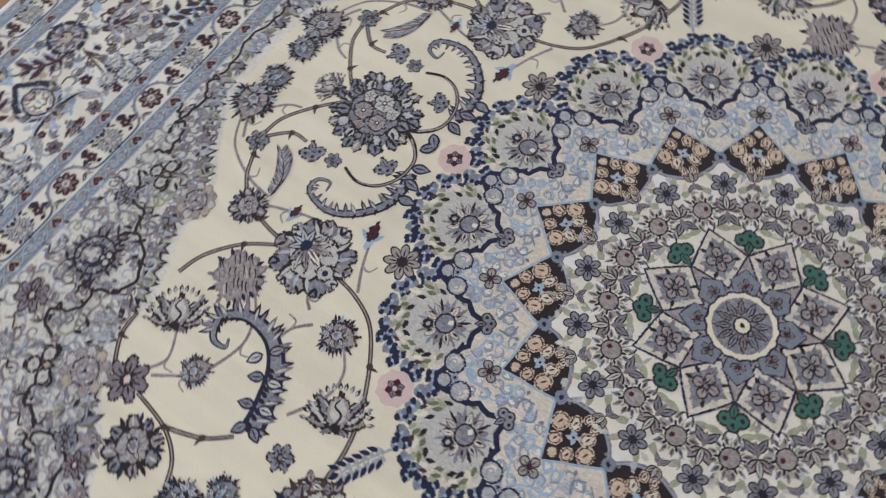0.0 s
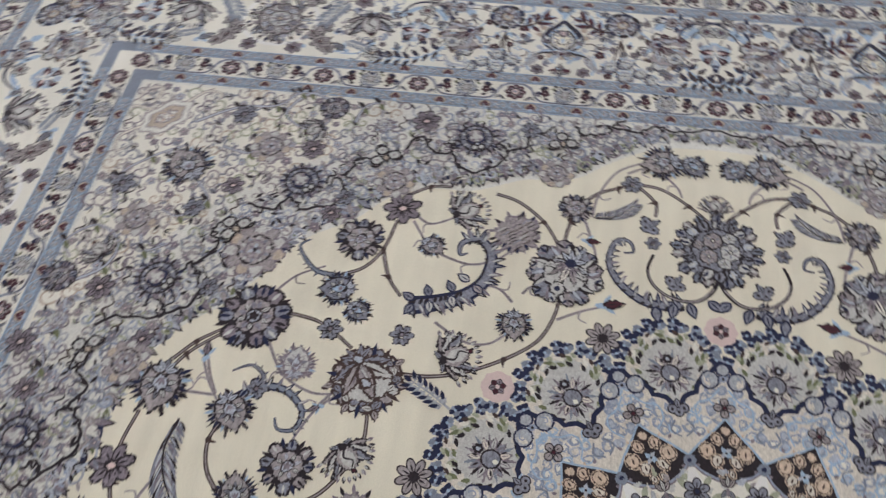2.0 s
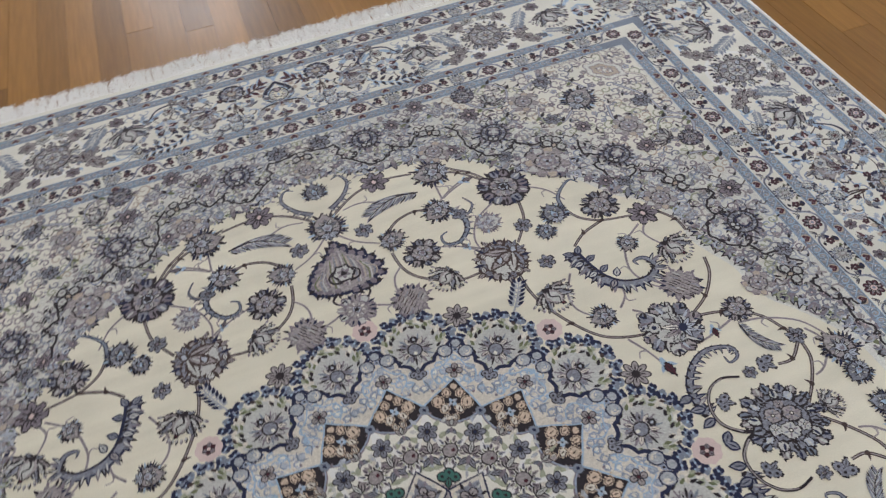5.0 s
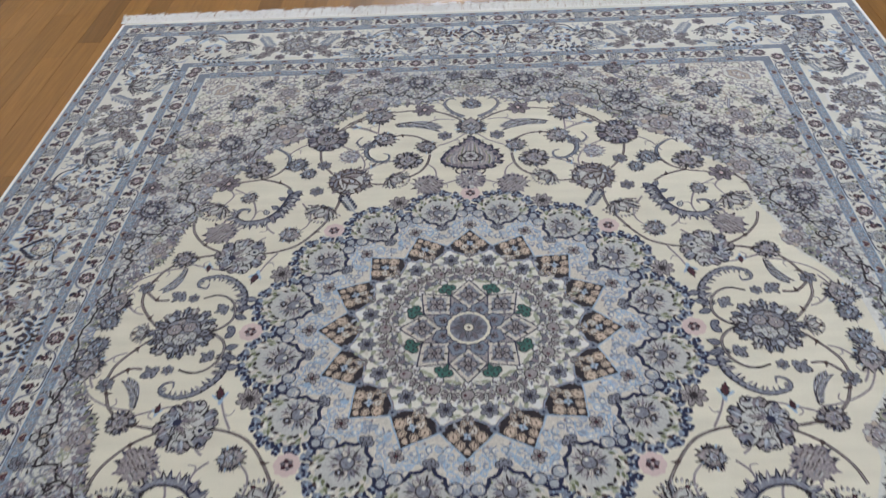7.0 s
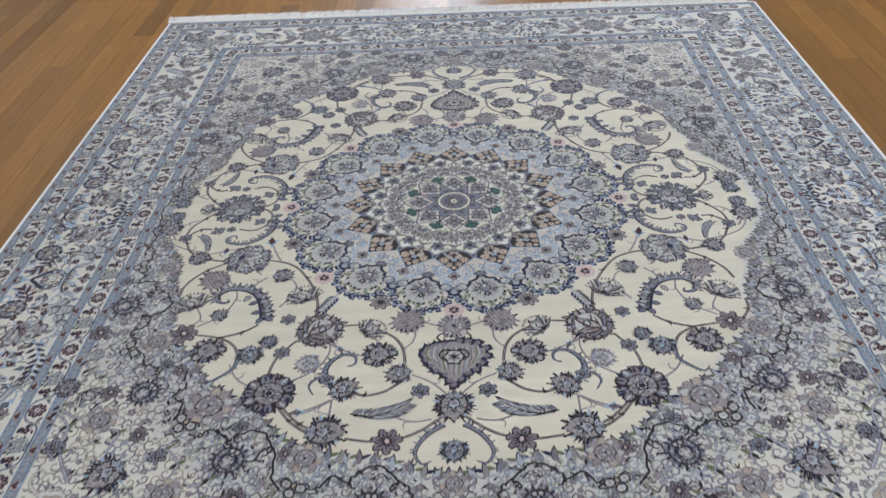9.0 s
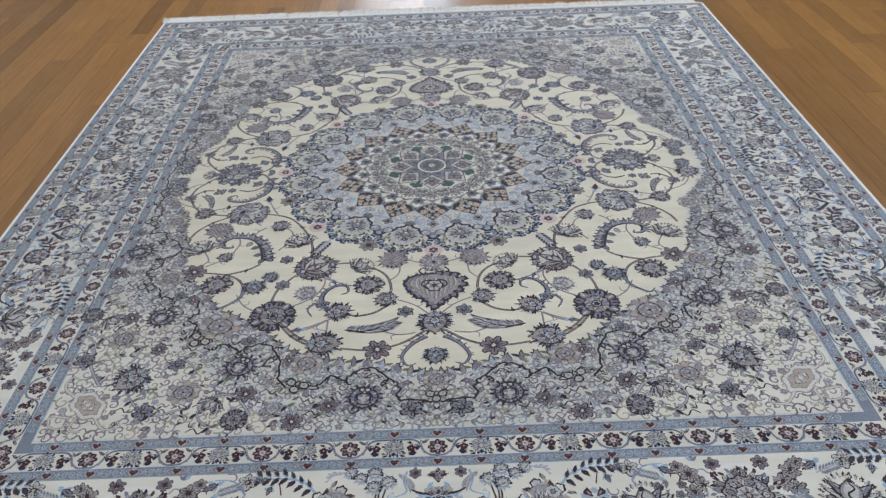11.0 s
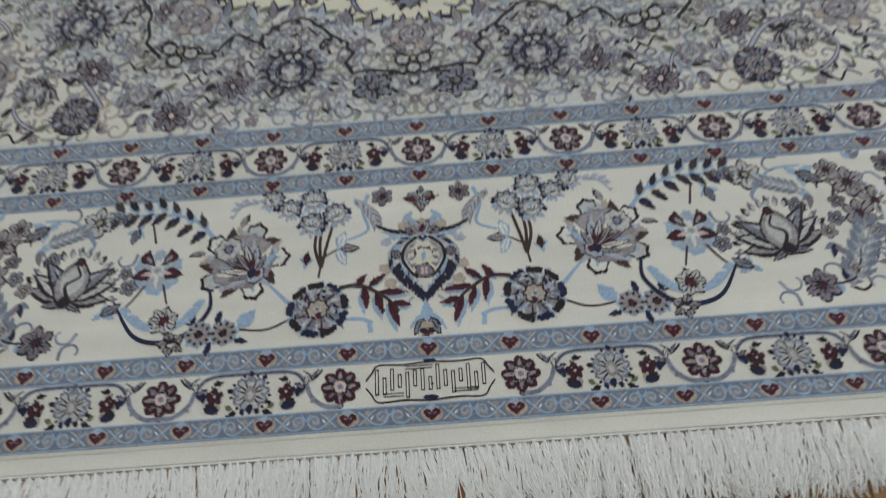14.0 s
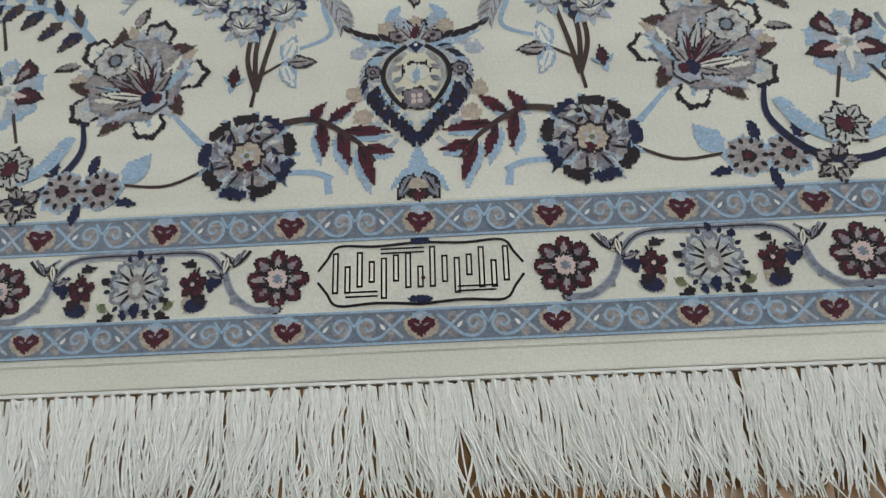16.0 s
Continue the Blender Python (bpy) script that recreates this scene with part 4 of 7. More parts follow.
fill_me = spray_m.mesh("spray")
for k in range(16):
    place("spray", fill_me, medallion, *polar(0.240, 22.5 * k), 22.5 * k - 90, 0.019, z=19 * STEP)
    for sg in (1, -1):
        place("leaflet", sage_me, medallion, *polar(0.246, 22.5 * k + 7 * sg), 22.5 * k + 60 * sg, 0.012, z=18.6 * STEP)
for k in range(16):
    place("spray", fill_me, medallion, *polar(0.148, 22.5 * k), 22.5 * k + 90, 0.022, z=18 * STEP)
    place("leaflet", sage_me, medallion, *polar(0.158, 22.5 * k + 8), 22.5 * k + 20, 0.014, z=18 * STEP)
    place("leaflet", sage_me, medallion, *polar(0.158, 22.5 * k - 8), 22.5 * k - 20, 0.014, z=18 * STEP)
core = Motif()
core.disc(0, 0, 0.124, "taupe", 24, n=32)
for k in range(8):
    a = 45 * k
    x, y = polar(0.132, a + 22.5)
    core.add(trefoil("green", "ink"), x, y, a + 22.5 - 90, 0.025, 25)
for k in range(8):
    a = 45 * k
    x, y = polar(0.106, a)
    q = [polar(0.158, a), polar(0.128, a + 12), polar(0.112, a + 22), polar(0.084, a + 14), polar(0.060, a), polar(0.084, a - 14), polar(0.112, a - 22), polar(0.128, a - 12)]
    core.poly([(x + (u - x) * 1.05, y + (v - y) * 1.05) for u, v in q], "navy", 24)
    core.poly([(x + (u - x) * 0.95, y + (v - y) * 0.95) for u, v in q], "oat", 25)
    core.poly([(x + (u - x) * 0.70, y + (v - y) * 0.72) for u, v in q], "grey", 26)
    core.add(floret(4, "taupe", "ink", "mauve"), x, y, a, 0.020, 27)
    for i in range(10):
        core.petal(x + 0.020 * math.cos(radians(36 * i)), y + 0.020 * math.sin(radians(36 * i)), 36 * i, 0.013, 0.0030, ("ink", "mist", "mauve")[i % 3], 27)
for k in range(8):
    a = 45 * k + 22.5
    q = [polar(0.088, a), polar(0.072, a + 17), polar(0.046, a + 16), polar(0.040, a), polar(0.046, a - 16), polar(0.072, a - 17)]
    x, y = polar(0.062, a)
    core.poly([(x + (u - x) * 1.1, y + (v - y) * 1.1) for u, v in q], "navy", 30)
    core.poly(q, "blue", 31)
    core.add(floret(4, "mauve", "ink", "bark"), x, y, a, 0.011, 32)
core.disc(0, 0, 0.053, "navy", 36, n=32, wav=0.03, k=16).disc(0, 0, 0.050, "cream", 37, n=32, wav=0.03, k=16).disc(0, 0, 0.043, "grey", 38, n=24)
core.ring(12, 0.014, 0.042, 0.006, ("mauve", "grey"), 39, line="ink")
core.disc(0, 0, 0.014, "ink", 41, n=14).disc(0, 0, 0.011, "cream", 42, n=12).disc(0, 0, 0.004, "ink", 43, n=8)
place("core", core.mesh("core", False, 0.0012), medallion, label="green and grey eightfold centre rosette")

# ---- field: blossoms, scrolls and vines, mirrored into four quarters ----
def knotted(motif, name, size):
    """The motif's mesh with outlines in whole knots of the field, for the size at which it is woven."""
    return motif.mesh(name, False, 0.0019 / size)


KINDS = {
    "grand": knotted(grand_rosette(), "rosette", 0.065),
    "rosette": knotted(rosette(8), "rosette", 0.038),
    "dark_rosette": knotted(rosette(11, ("mauve", "grey"), ("grey",), "ink"), "rosette", 0.050),
    "taupe_rosette": knotted(rosette(9, ("taupe", "mist"), ("ivory",), "ink", "mauve"), "rosette", 0.038),
    "halo_rosette": knotted(halo_rosette(), "rosette", 0.040),
    "palmette": knotted(palmette(), "palmette", 0.042),
    "blue_palmette": knotted(palmette(("grey", "blue"), "grey", "sky", "navy"), "palmette", 0.036),
    "soft_palmette": knotted(palmette(("taupe", "mist"), "mist", "pale", "mauve", "mauve"), "palmette", 0.036),
    "peony": knotted(peony(), "peony", 0.056),
    "lotus": knotted(lotus(), "lotus", 0.052),
    "tulip": knotted(tulip(), "tulip", 0.036),
    "tuft": knotted(tuft(), "tuft", 0.042),
    "blossom": knotted(floret(7, "mauve", "ink", "pink"), "blossom", 0.030),
    "floret": knotted(floret(6, "grey", "ink", "mauve"), "floret", 0.020),
    "leaf": knotted(leaf(), "leaf", 0.050),
    "shield": knotted(shield(), "shield", 0.074),
    "bud": knotted(small_bud(), "bud", 0.022),
    "grey_bud": knotted(small_bud("mauve"), "bud", 0.020),
    "feather": knotted(feather(1.0, "haze", "navy"), "feather", 0.036),
    "roundel": knotted(roundel(), "roundel", 0.040),
    "looped_knot": knotted(looped_knot(), "looped_knot", 0.030),
    "trefoil": knotted(trefoil("grey", "ink"), "trefoil", 0.020),
}


QUARTERS = ((1, 1), (-1, 1), (1, -1), (-1, -1))


def sow(rows, level, grow=1.22, quarters=QUARTERS, parent=None):
    for kind, x, y, size, rot in rows:
        size *= grow
        for sx, sy in quarters:
            if (x == 0 and sx < 0) or (y == 0 and sy < 0):
                continue
            place(KINDS[kind].name.split(".")[0], KINDS[kind], parent, x, y, rot, size, sx, sy, level * STEP)


sow([("palmette", 0.284, 0.902, 0.051, 88), ("dark_rosette", 0.430, 0.783, 0.053, 0), ("grey_bud", 0.354, 0.843, 0.018, -80), ("blue_palmette", 0.502, 0.652, 0.036, 5),
     ("blue_palmette", 0.462, 0.607, 0.026, 142), ("rosette", 0.610, 0.633, 0.038, 0), ("blossom", 0.687, 0.569, 0.030, 0), ("floret", 0.423, 0.647, 0.018, 0), ("soft_palmette", 0.354, 0.688, 0.034, -90)], 4)
sow([("palmette", 0.611, 0.501, 0.026, 146), ("tulip", 0.699, 0.443, 0.036, -150), ("lotus", 0.339, 0.568, 0.052, 120), ("palmette", 0.0, 0.832, 0.050, 0), ("rosette", 0.182, 0.660, 0.037, 0),
     ("palmette", 0.132, 0.728, 0.035, -75), ("floret", 0.078, 0.784, 0.019, 0), ("blossom", 0.146, 0.931, 0.030, 0), ("blue_palmette", 0.0, 0.960, 0.034, 0), ("leaf", 0.165, 0.846, 0.056, 104)], 4)
sow([("shield", 0.0, 0.681, 0.072, 0), ("taupe_rosette", 0.0, 0.565, 0.037, 0), ("palmette", 0.256, 0.772, 0.040, 120), ("tuft", 0.116, 0.543, 0.042, -40), ("tulip", 0.203, 0.567, 0.032, 127),
     ("floret", 0.427, 0.525, 0.017, 0), ("tuft", 0.658, 0.353, 0.042, 40), ("palmette", 0.470, 0.341, 0.032, 97), ("peony", 0.583, 0.262, 0.055, 69), ("tulip", 0.403, 0.424, 0.036, -153)], 4)
sow([("feather", 0.329, 0.464, 0.036, -30), ("bud", 0.530, 0.185, 0.023, -167), ("rosette", 0.727, 0.252, 0.027, 0), ("floret", 0.795, 0.151, 0.017, 0), ("palmette", 0.854, 0.098, 0.042, 17),
     ("blue_palmette", 0.850, 0.037, 0.030, 121), ("leaf", 0.724, 0.177, 0.036, -150), ("trefoil", 0.707, 0.115, 0.020, 40), ("floret", 0.666, 0.112, 0.012, 0), ("tulip", 0.766, 0.0, 0.022, -90)], 4)
sow([("grand", 0.665, 0.0, 0.064, 0), ("grey_bud", 0.281, 0.638, 0.013, 30), ("bud", 0.657, 0.223, 0.016, 177), ("floret", 0.300, 0.742, 0.016, 0), ("trefoil", 0.590, 0.072, 0.018, 60)], 4)


def horn(m, pts, width, yarn="blue", teeth=9, side=1, level=3):
    """A tapering acanthus horn: dark rim, lighter body and a comb of dark teeth along its back."""
    m.ribbon(pts, width * 1.25, 0.0030, "navy", level, 6)
    m.ribbon(pts, width * 0.72, 0.0012, yarn, level + 1, 6)
    p = curve(pts, 6)
    k = len(p) - 1
    teeth = int(teeth * 1.7)
    for j in range(teeth):
        i = min(k - 1, int(0.72 * k * (j + 0.4) / teeth))
        (x, y), (bx, by) = p[i], p[i + 1]
        a = math.degrees(math.atan2(by - y, bx - x)) + side * (58 + 10 * (j % 2))
        ln = min(width * (1.7 - 0.9 * j / teeth), 0.028)
        m.petal(x, y, a, ln, ln * 0.17, ("navy", "ink", "mauve")[j % 3], level + 1, n=4, bend=0.2 * side)
        m.petal(x, y, a, ln * 0.74, ln * 0.08, ("mist", yarn)[j % 2], level + 2, n=4, bend=0.2 * side)
        m.petal(x, y, a - side * 118, ln * 0.55, ln * 0.12, "ink", level + 1, n=4)


def field_scrolls():
    """Curling acanthus scrolls of one quarter."""
    east, mid, head = Motif(), Motif(), Motif()
    horn(east, [(0.545, 0.060), (0.540, 0.100), (0.549, 0.136), (0.581, 0.172), (0.620, 0.188), (0.662, 0.177), (0.665, 0.154), (0.644, 0.146), (0.640, 0.163)], 0.017, "grey", 10, -1)
    east.ribbon([(0.642, 0.111), (0.609, 0.121), (0.577, 0.109), (0.556, 0.077), (0.556, 0.037), (0.584, 0.008), (0.625, -0.004)], 0.0050, 0.0080, "ink", 5).ribbon([(0.609, 0.121), (0.577, 0.109), (0.556, 0.077), (0.556, 0.037), (0.584, 0.008)], 0.0018, 0.0032, "taupe", 6)
    for x, y, a in ((0.552, 0.052, 200), (0.548, 0.075, 170), (0.538, 0.108, 190), (0.560, 0.020, 230)):
        east.lined_petal(x, y, a, 0.034, 0.010, "grey", 6, "navy")
    horn(mid, [(0.485, 0.524), (0.495, 0.481), (0.517, 0.430), (0.554, 0.399), (0.606, 0.394), (0.636, 0.420), (0.624, 0.449), (0.600, 0.450), (0.604, 0.436)], 0.030, "grey", 15, -1)
    for x, y, a in ((0.490, 0.515, 150), (0.496, 0.515, 60), (0.500, 0.490, 190), (0.505, 0.490, 20), (0.515, 0.455, 200), (0.520, 0.450, 30), (0.540, 0.420, 230), (0.545, 0.425, 60)):
        mid.lined_petal(x, y, a, 0.028, 0.009, ("taupe", "grey", "mist")[int(x * 1000) % 3], 6, "navy")
    horn(head, [(0.262, 0.790), (0.302, 0.742), (0.304, 0.695), (0.274, 0.660), (0.242, 0.664), (0.238, 0.690), (0.256, 0.700)], 0.015, "blue", 8, 1)
    small, bow, crown = Motif(), Motif(), Motif()
    horn(small, [(0.290, 0.752), (0.320, 0.735), (0.340, 0.760), (0.326, 0.790)], 0.009, "grey", 4, -1)
    horn(bow, [(0.528, 0.655), (0.535, 0.700), (0.579, 0.738), (0.598, 0.722)], 0.010, "blue", 5, 1)
    horn(crown, [(0.022, 0.885), (0.060, 0.915), (0.084, 0.960), (0.070, 0.992), (0.048, 0.986)], 0.012, "grey", 6, -1)
    return east, mid, head, small, bow, crown


def field_vines():
    """Every brown vine and grey stem of one quarter as a line of its own."""
    brown = [[(0.284, 0.907), (0.346, 0.876), (0.399, 0.818)], [(0.446, 0.746), (0.438, 0.683), (0.423, 0.647), (0.392, 0.603)], [(0.533, 0.648), (0.552, 0.614), (0.593, 0.588), (0.660, 0.574)],
             [(0.593, 0.588), (0.537, 0.568), (0.501, 0.540)], [(0.717, 0.566), (0.744, 0.524), (0.748, 0.485)], [(0.742, 0.400), (0.728, 0.356), (0.688, 0.307), (0.633, 0.273)],
             [(0.629, 0.269), (0.664, 0.266), (0.696, 0.259), (0.727, 0.252)], [(0.727, 0.252), (0.765, 0.214), (0.784, 0.175), (0.796, 0.150)], [(0.796, 0.150), (0.790, 0.098), (0.756, 0.047), (0.716, 0.005)]]
    more = [[(0.790, 0.138), (0.757, 0.108), (0.725, 0.108)], [(0.726, -0.004), (0.755, -0.003), (0.786, 0.004)], [(0.357, 0.509), (0.359, 0.466), (0.373, 0.414), (0.405, 0.351), (0.445, 0.300), (0.494, 0.276), (0.538, 0.268)],
            [(0.127, 0.754), (0.161, 0.783), (0.207, 0.794), (0.246, 0.780)], [(0.118, 0.690), (0.126, 0.640), (0.150, 0.600), (0.202, 0.565), (0.240, 0.552), (0.290, 0.556)],
            [(0.022, 0.860), (0.074, 0.902), (0.121, 0.923), (0.177, 0.930), (0.240, 0.920)], [(0.334, 0.896), (0.371, 0.866), (0.402, 0.825)]]
    grey = [[(0.001, 0.815), (0.050, 0.760), (0.100, 0.731)], [(0.281, 0.809), (0.281, 0.855), (0.279, 0.887)], [(0.309, 0.606), (0.276, 0.640), (0.219, 0.665)], [(0.385, 0.744), (0.332, 0.707), (0.306, 0.653), (0.310, 0.609)],
            [(0.351, 0.841), (0.313, 0.824), (0.284, 0.806)], [(0.478, 0.762), (0.519, 0.730), (0.545, 0.683)], [(0.676, 0.542), (0.659, 0.511), (0.681, 0.466)], [(0.662, 0.544), (0.618, 0.515)],
            [(0.601, 0.499), (0.581, 0.433), (0.597, 0.385), (0.619, 0.360)], [(0.459, 0.474), (0.429, 0.421), (0.430, 0.380), (0.454, 0.350)]]
    thin = [[(0.514, 0.348), (0.537, 0.372), (0.543, 0.401)], [(0.490, 0.271), (0.511, 0.232), (0.525, 0.195)], [(0.109, 0.552), (0.097, 0.585), (0.103, 0.619), (0.124, 0.643)], [(0.281, 0.638), (0.305, 0.622), (0.318, 0.600)],
            [(0.712, 0.238), (0.668, 0.223), (0.620, 0.212), (0.585, 0.235)], [(0.711, 0.222), (0.763, 0.212), (0.822, 0.179), (0.852, 0.127)], [(0.344, 0.846), (0.305, 0.825), (0.265, 0.794)], [(0.045, 0.560), (0.075, 0.548), (0.095, 0.540)],
            [(0.160, 0.846), (0.100, 0.875), (0.050, 0.870)], [(0.830, 0.100), (0.800, 0.070), (0.775, 0.060)], [(0.533, 0.333), (0.548, 0.320), (0.555, 0.300)], [(0.820, 0.160), (0.836, 0.130), (0.832, 0.100), (0.812, 0.092)]]
    out = []
    for v in brown + more:
        m = Motif()
        m.ribbon(v, 0.0076, 0.0062, "bark", 1)
        m.ribbon(v, 0.0024, 0.0018, "taupe", 2)
        (x, y), (bx, by) = v[len(v) // 2], v[len(v) // 2 - 1]
        a = math.degrees(math.atan2(by - y, bx - x))
        m.disc(x, y, 0.0054, "bark", 2, n=8)
        m.petal(x, y, a + 48, 0.015, 0.0026, "bark", 2, bend=0.3)
        out.append(m)
    for v in grey + thin:
        m = Motif()
        m.ribbon(v, 0.0056, 0.0042, "taupe", 1)
        m.ribbon(v, 0.0016, 0.0012, "mauve", 2)
        (x, y), (bx, by) = v[1], v[0]
        a = math.degrees(math.atan2(by - y, bx - x))
        m.ribbon([(x, y), (x + 0.014 * math.cos(radians(a + 50)), y + 0.014 * math.sin(radians(a + 50))), (x + 0.024 * math.cos(radians(a + 90)), y + 0.024 * math.sin(radians(a + 90)))], 0.0044, 0.0020, "taupe", 1, 3)
        out.append(m)
    return out


for m in field_vines():
    vine_me = m.mesh("vine", False)
    for sx, sy in QUARTERS:
        place("vine", vine_me, sx=sx, sy=sy)
for m in field_scrolls():
    scroll_me = m.mesh("scroll", False)
    for sx, sy in QUARTERS:
        place("scroll", scroll_me, sx=sx, sy=sy, z=STEP, label="grey-blue curling acanthus scroll")

# rosettes, roundels and knots of the spandrels
sow([("roundel", 0.482, 0.974, 0.040, -25), ("roundel", 0.726, 0.771, 0.039, -45), ("roundel", 0.872, 0.455, 0.040, -75), ("roundel", 0.170, 1.097, 0.041, -5), ("looped_knot", 0.332, 1.047, 0.024, -20),
     ("looped_knot", 0.604, 0.868, 0.026, -40), ("looped_knot", 0.804, 0.624, 0.025, -60), ("looped_knot", 0.880, 0.286, 0.023, -80), ("looped_knot", 0.0, 1.096, 0.021, 0)], 9, 1.12)
sow([("halo_rosette", 0.562, 0.818, 0.052, 0), ("halo_rosette", 0.318, 0.973, 0.037, 0), ("halo_rosette", 0.0, 1.045, 0.030, 0), ("halo_rosette", 0.747, 0.596, 0.036, 0), ("halo_rosette", 0.804, 0.293, 0.031, 0),
     ("palmette", 0.740, 1.006, 0.056, -45), ("halo_rosette", 0.601, 1.058, 0.037, 0), ("halo_rosette", 0.803, 0.854, 0.038, 0)], 8, 1.12)
sow([("dark_rosette", 0.463, 1.153, 0.030, 0), ("dark_rosette", 0.918, 0.751, 0.028, 0), ("blossom", 0.450, 1.071, 0.024, 0), ("blossom", 0.807, 0.768, 0.022, 0), ("tulip", 0.853, 0.782, 0.029, 40),
     ("tulip", 0.530, 1.105, 0.029, -40), ("blossom", 0.905, 0.559, 0.026, 0), ("blossom", 0.362, 0.960, 0.018, 0), ("blossom", 0.330, 1.165, 0.024, 0), ("floret", 0.058, 1.139, 0.026, 0)], 8, 1.12)
sow([("floret", 0.680, 1.115, 0.024, 0), ("floret", 0.880, 0.930, 0.024, 0), ("blossom", 0.700, 0.900, 0.020, 0), ("floret", 0.640, 0.960, 0.020, 0), ("blossom", 0.250, 1.120, 0.020, 0), ("soft_palmette", 0.885, 0.640, 0.024, -60),
     ("floret", 0.905, 0.350, 0.018, 0), ("floret", 0.700, 0.680, 0.018, 0), ("floret", 0.476, 0.880, 0.018, 0), ("soft_palmette", 0.380, 1.120, 0.024, 0), ("blossom", 0.660, 0.700, 0.018, 0)], 8, 1.12)


def inside_field(x, y, grow=0.0):
    """Whether a point of the first quarter lies inside the cream field."""
    hit, n = False, len(FIELD_EDGE)
    for i in range(n):
        (ax, ay), (bx, by) = FIELD_EDGE[i], FIELD_EDGE[(i + 1) % n]
        if (ay > y) != (by > y) and x < (bx - ax) * (y - ay) / (by - ay) + ax:
            hit = not hit
    return hit


# ---- spandrels ----
def spandrel_tracery():
    """Pale scrolling tendrils, leaflets and small buds that fill one spandrel."""
    rng = random.Random(11)
    m = Motif()
    tries, spots = 0, []
    while len(spots) < 1050 and tries < 40000:
        tries += 1
        x, y = rng.uniform(0.0, IX - 0.014), rng.uniform(0.0, IY - 0.024)
        corner = x + 0.9 * y > 1.42
        if inside_field(x, y) or any((x - a) ** 2 + (y - b) ** 2 < (0.00034 if corner else 0.00018) for a, b in spots):
            continue
        spots.append((x, y))
        a, s, kind, turn = rng.uniform(0, 360), rng.uniform(0.012, 0.021), rng.random(), rng.choice((1, -1))
        if kind < 0.58:
            pts = spiral(x, y, s, a, turn)
            m.ribbon(pts, 0.0050, 0.0026, rng.choice(("grey", "haze", "taupe", "pale", "sage", "haze", "mauve", "dusk") if not corner else ("grey", "taupe", "sage", "sand", "mauve")), 3 + len(spots) % 3, 3)
            m.petal(*pts[1], a + turn * 40, s * 0.9, s * 0.17, rng.choice(("ink", "grey", "grey", "taupe")), 6)
        elif kind < 0.70:
            m.add(floret(5, rng.choice(("grey", "mauve", "taupe", "pale")), "mauve", "pink"), x, y, a, s * 0.55, 5)
        elif kind < 0.92:
            for d in (-40, 0, 40):
                m.petal(x, y, a + d, s * 1.1, s * 0.24, rng.choice(("ivory", "haze", "grey", "taupe", "sage") if not corner else ("cream", "ivory", "grey", "taupe")), 3)
                m.petal(x, y, a + d, s * 0.85, s * 0.08, rng.choice(("ink", "mauve", "grey")), 4)
        else:
            m.ribbon([(x - s, y), (x - s * 0.4, y + s * 0.5), (x + s * 0.2, y - 0.3 * s), (x + s, y + s * 0.2)], 0.0036, 0.0028, rng.choice(("ink", "bark", "mauve")), 6, 3)
    return m


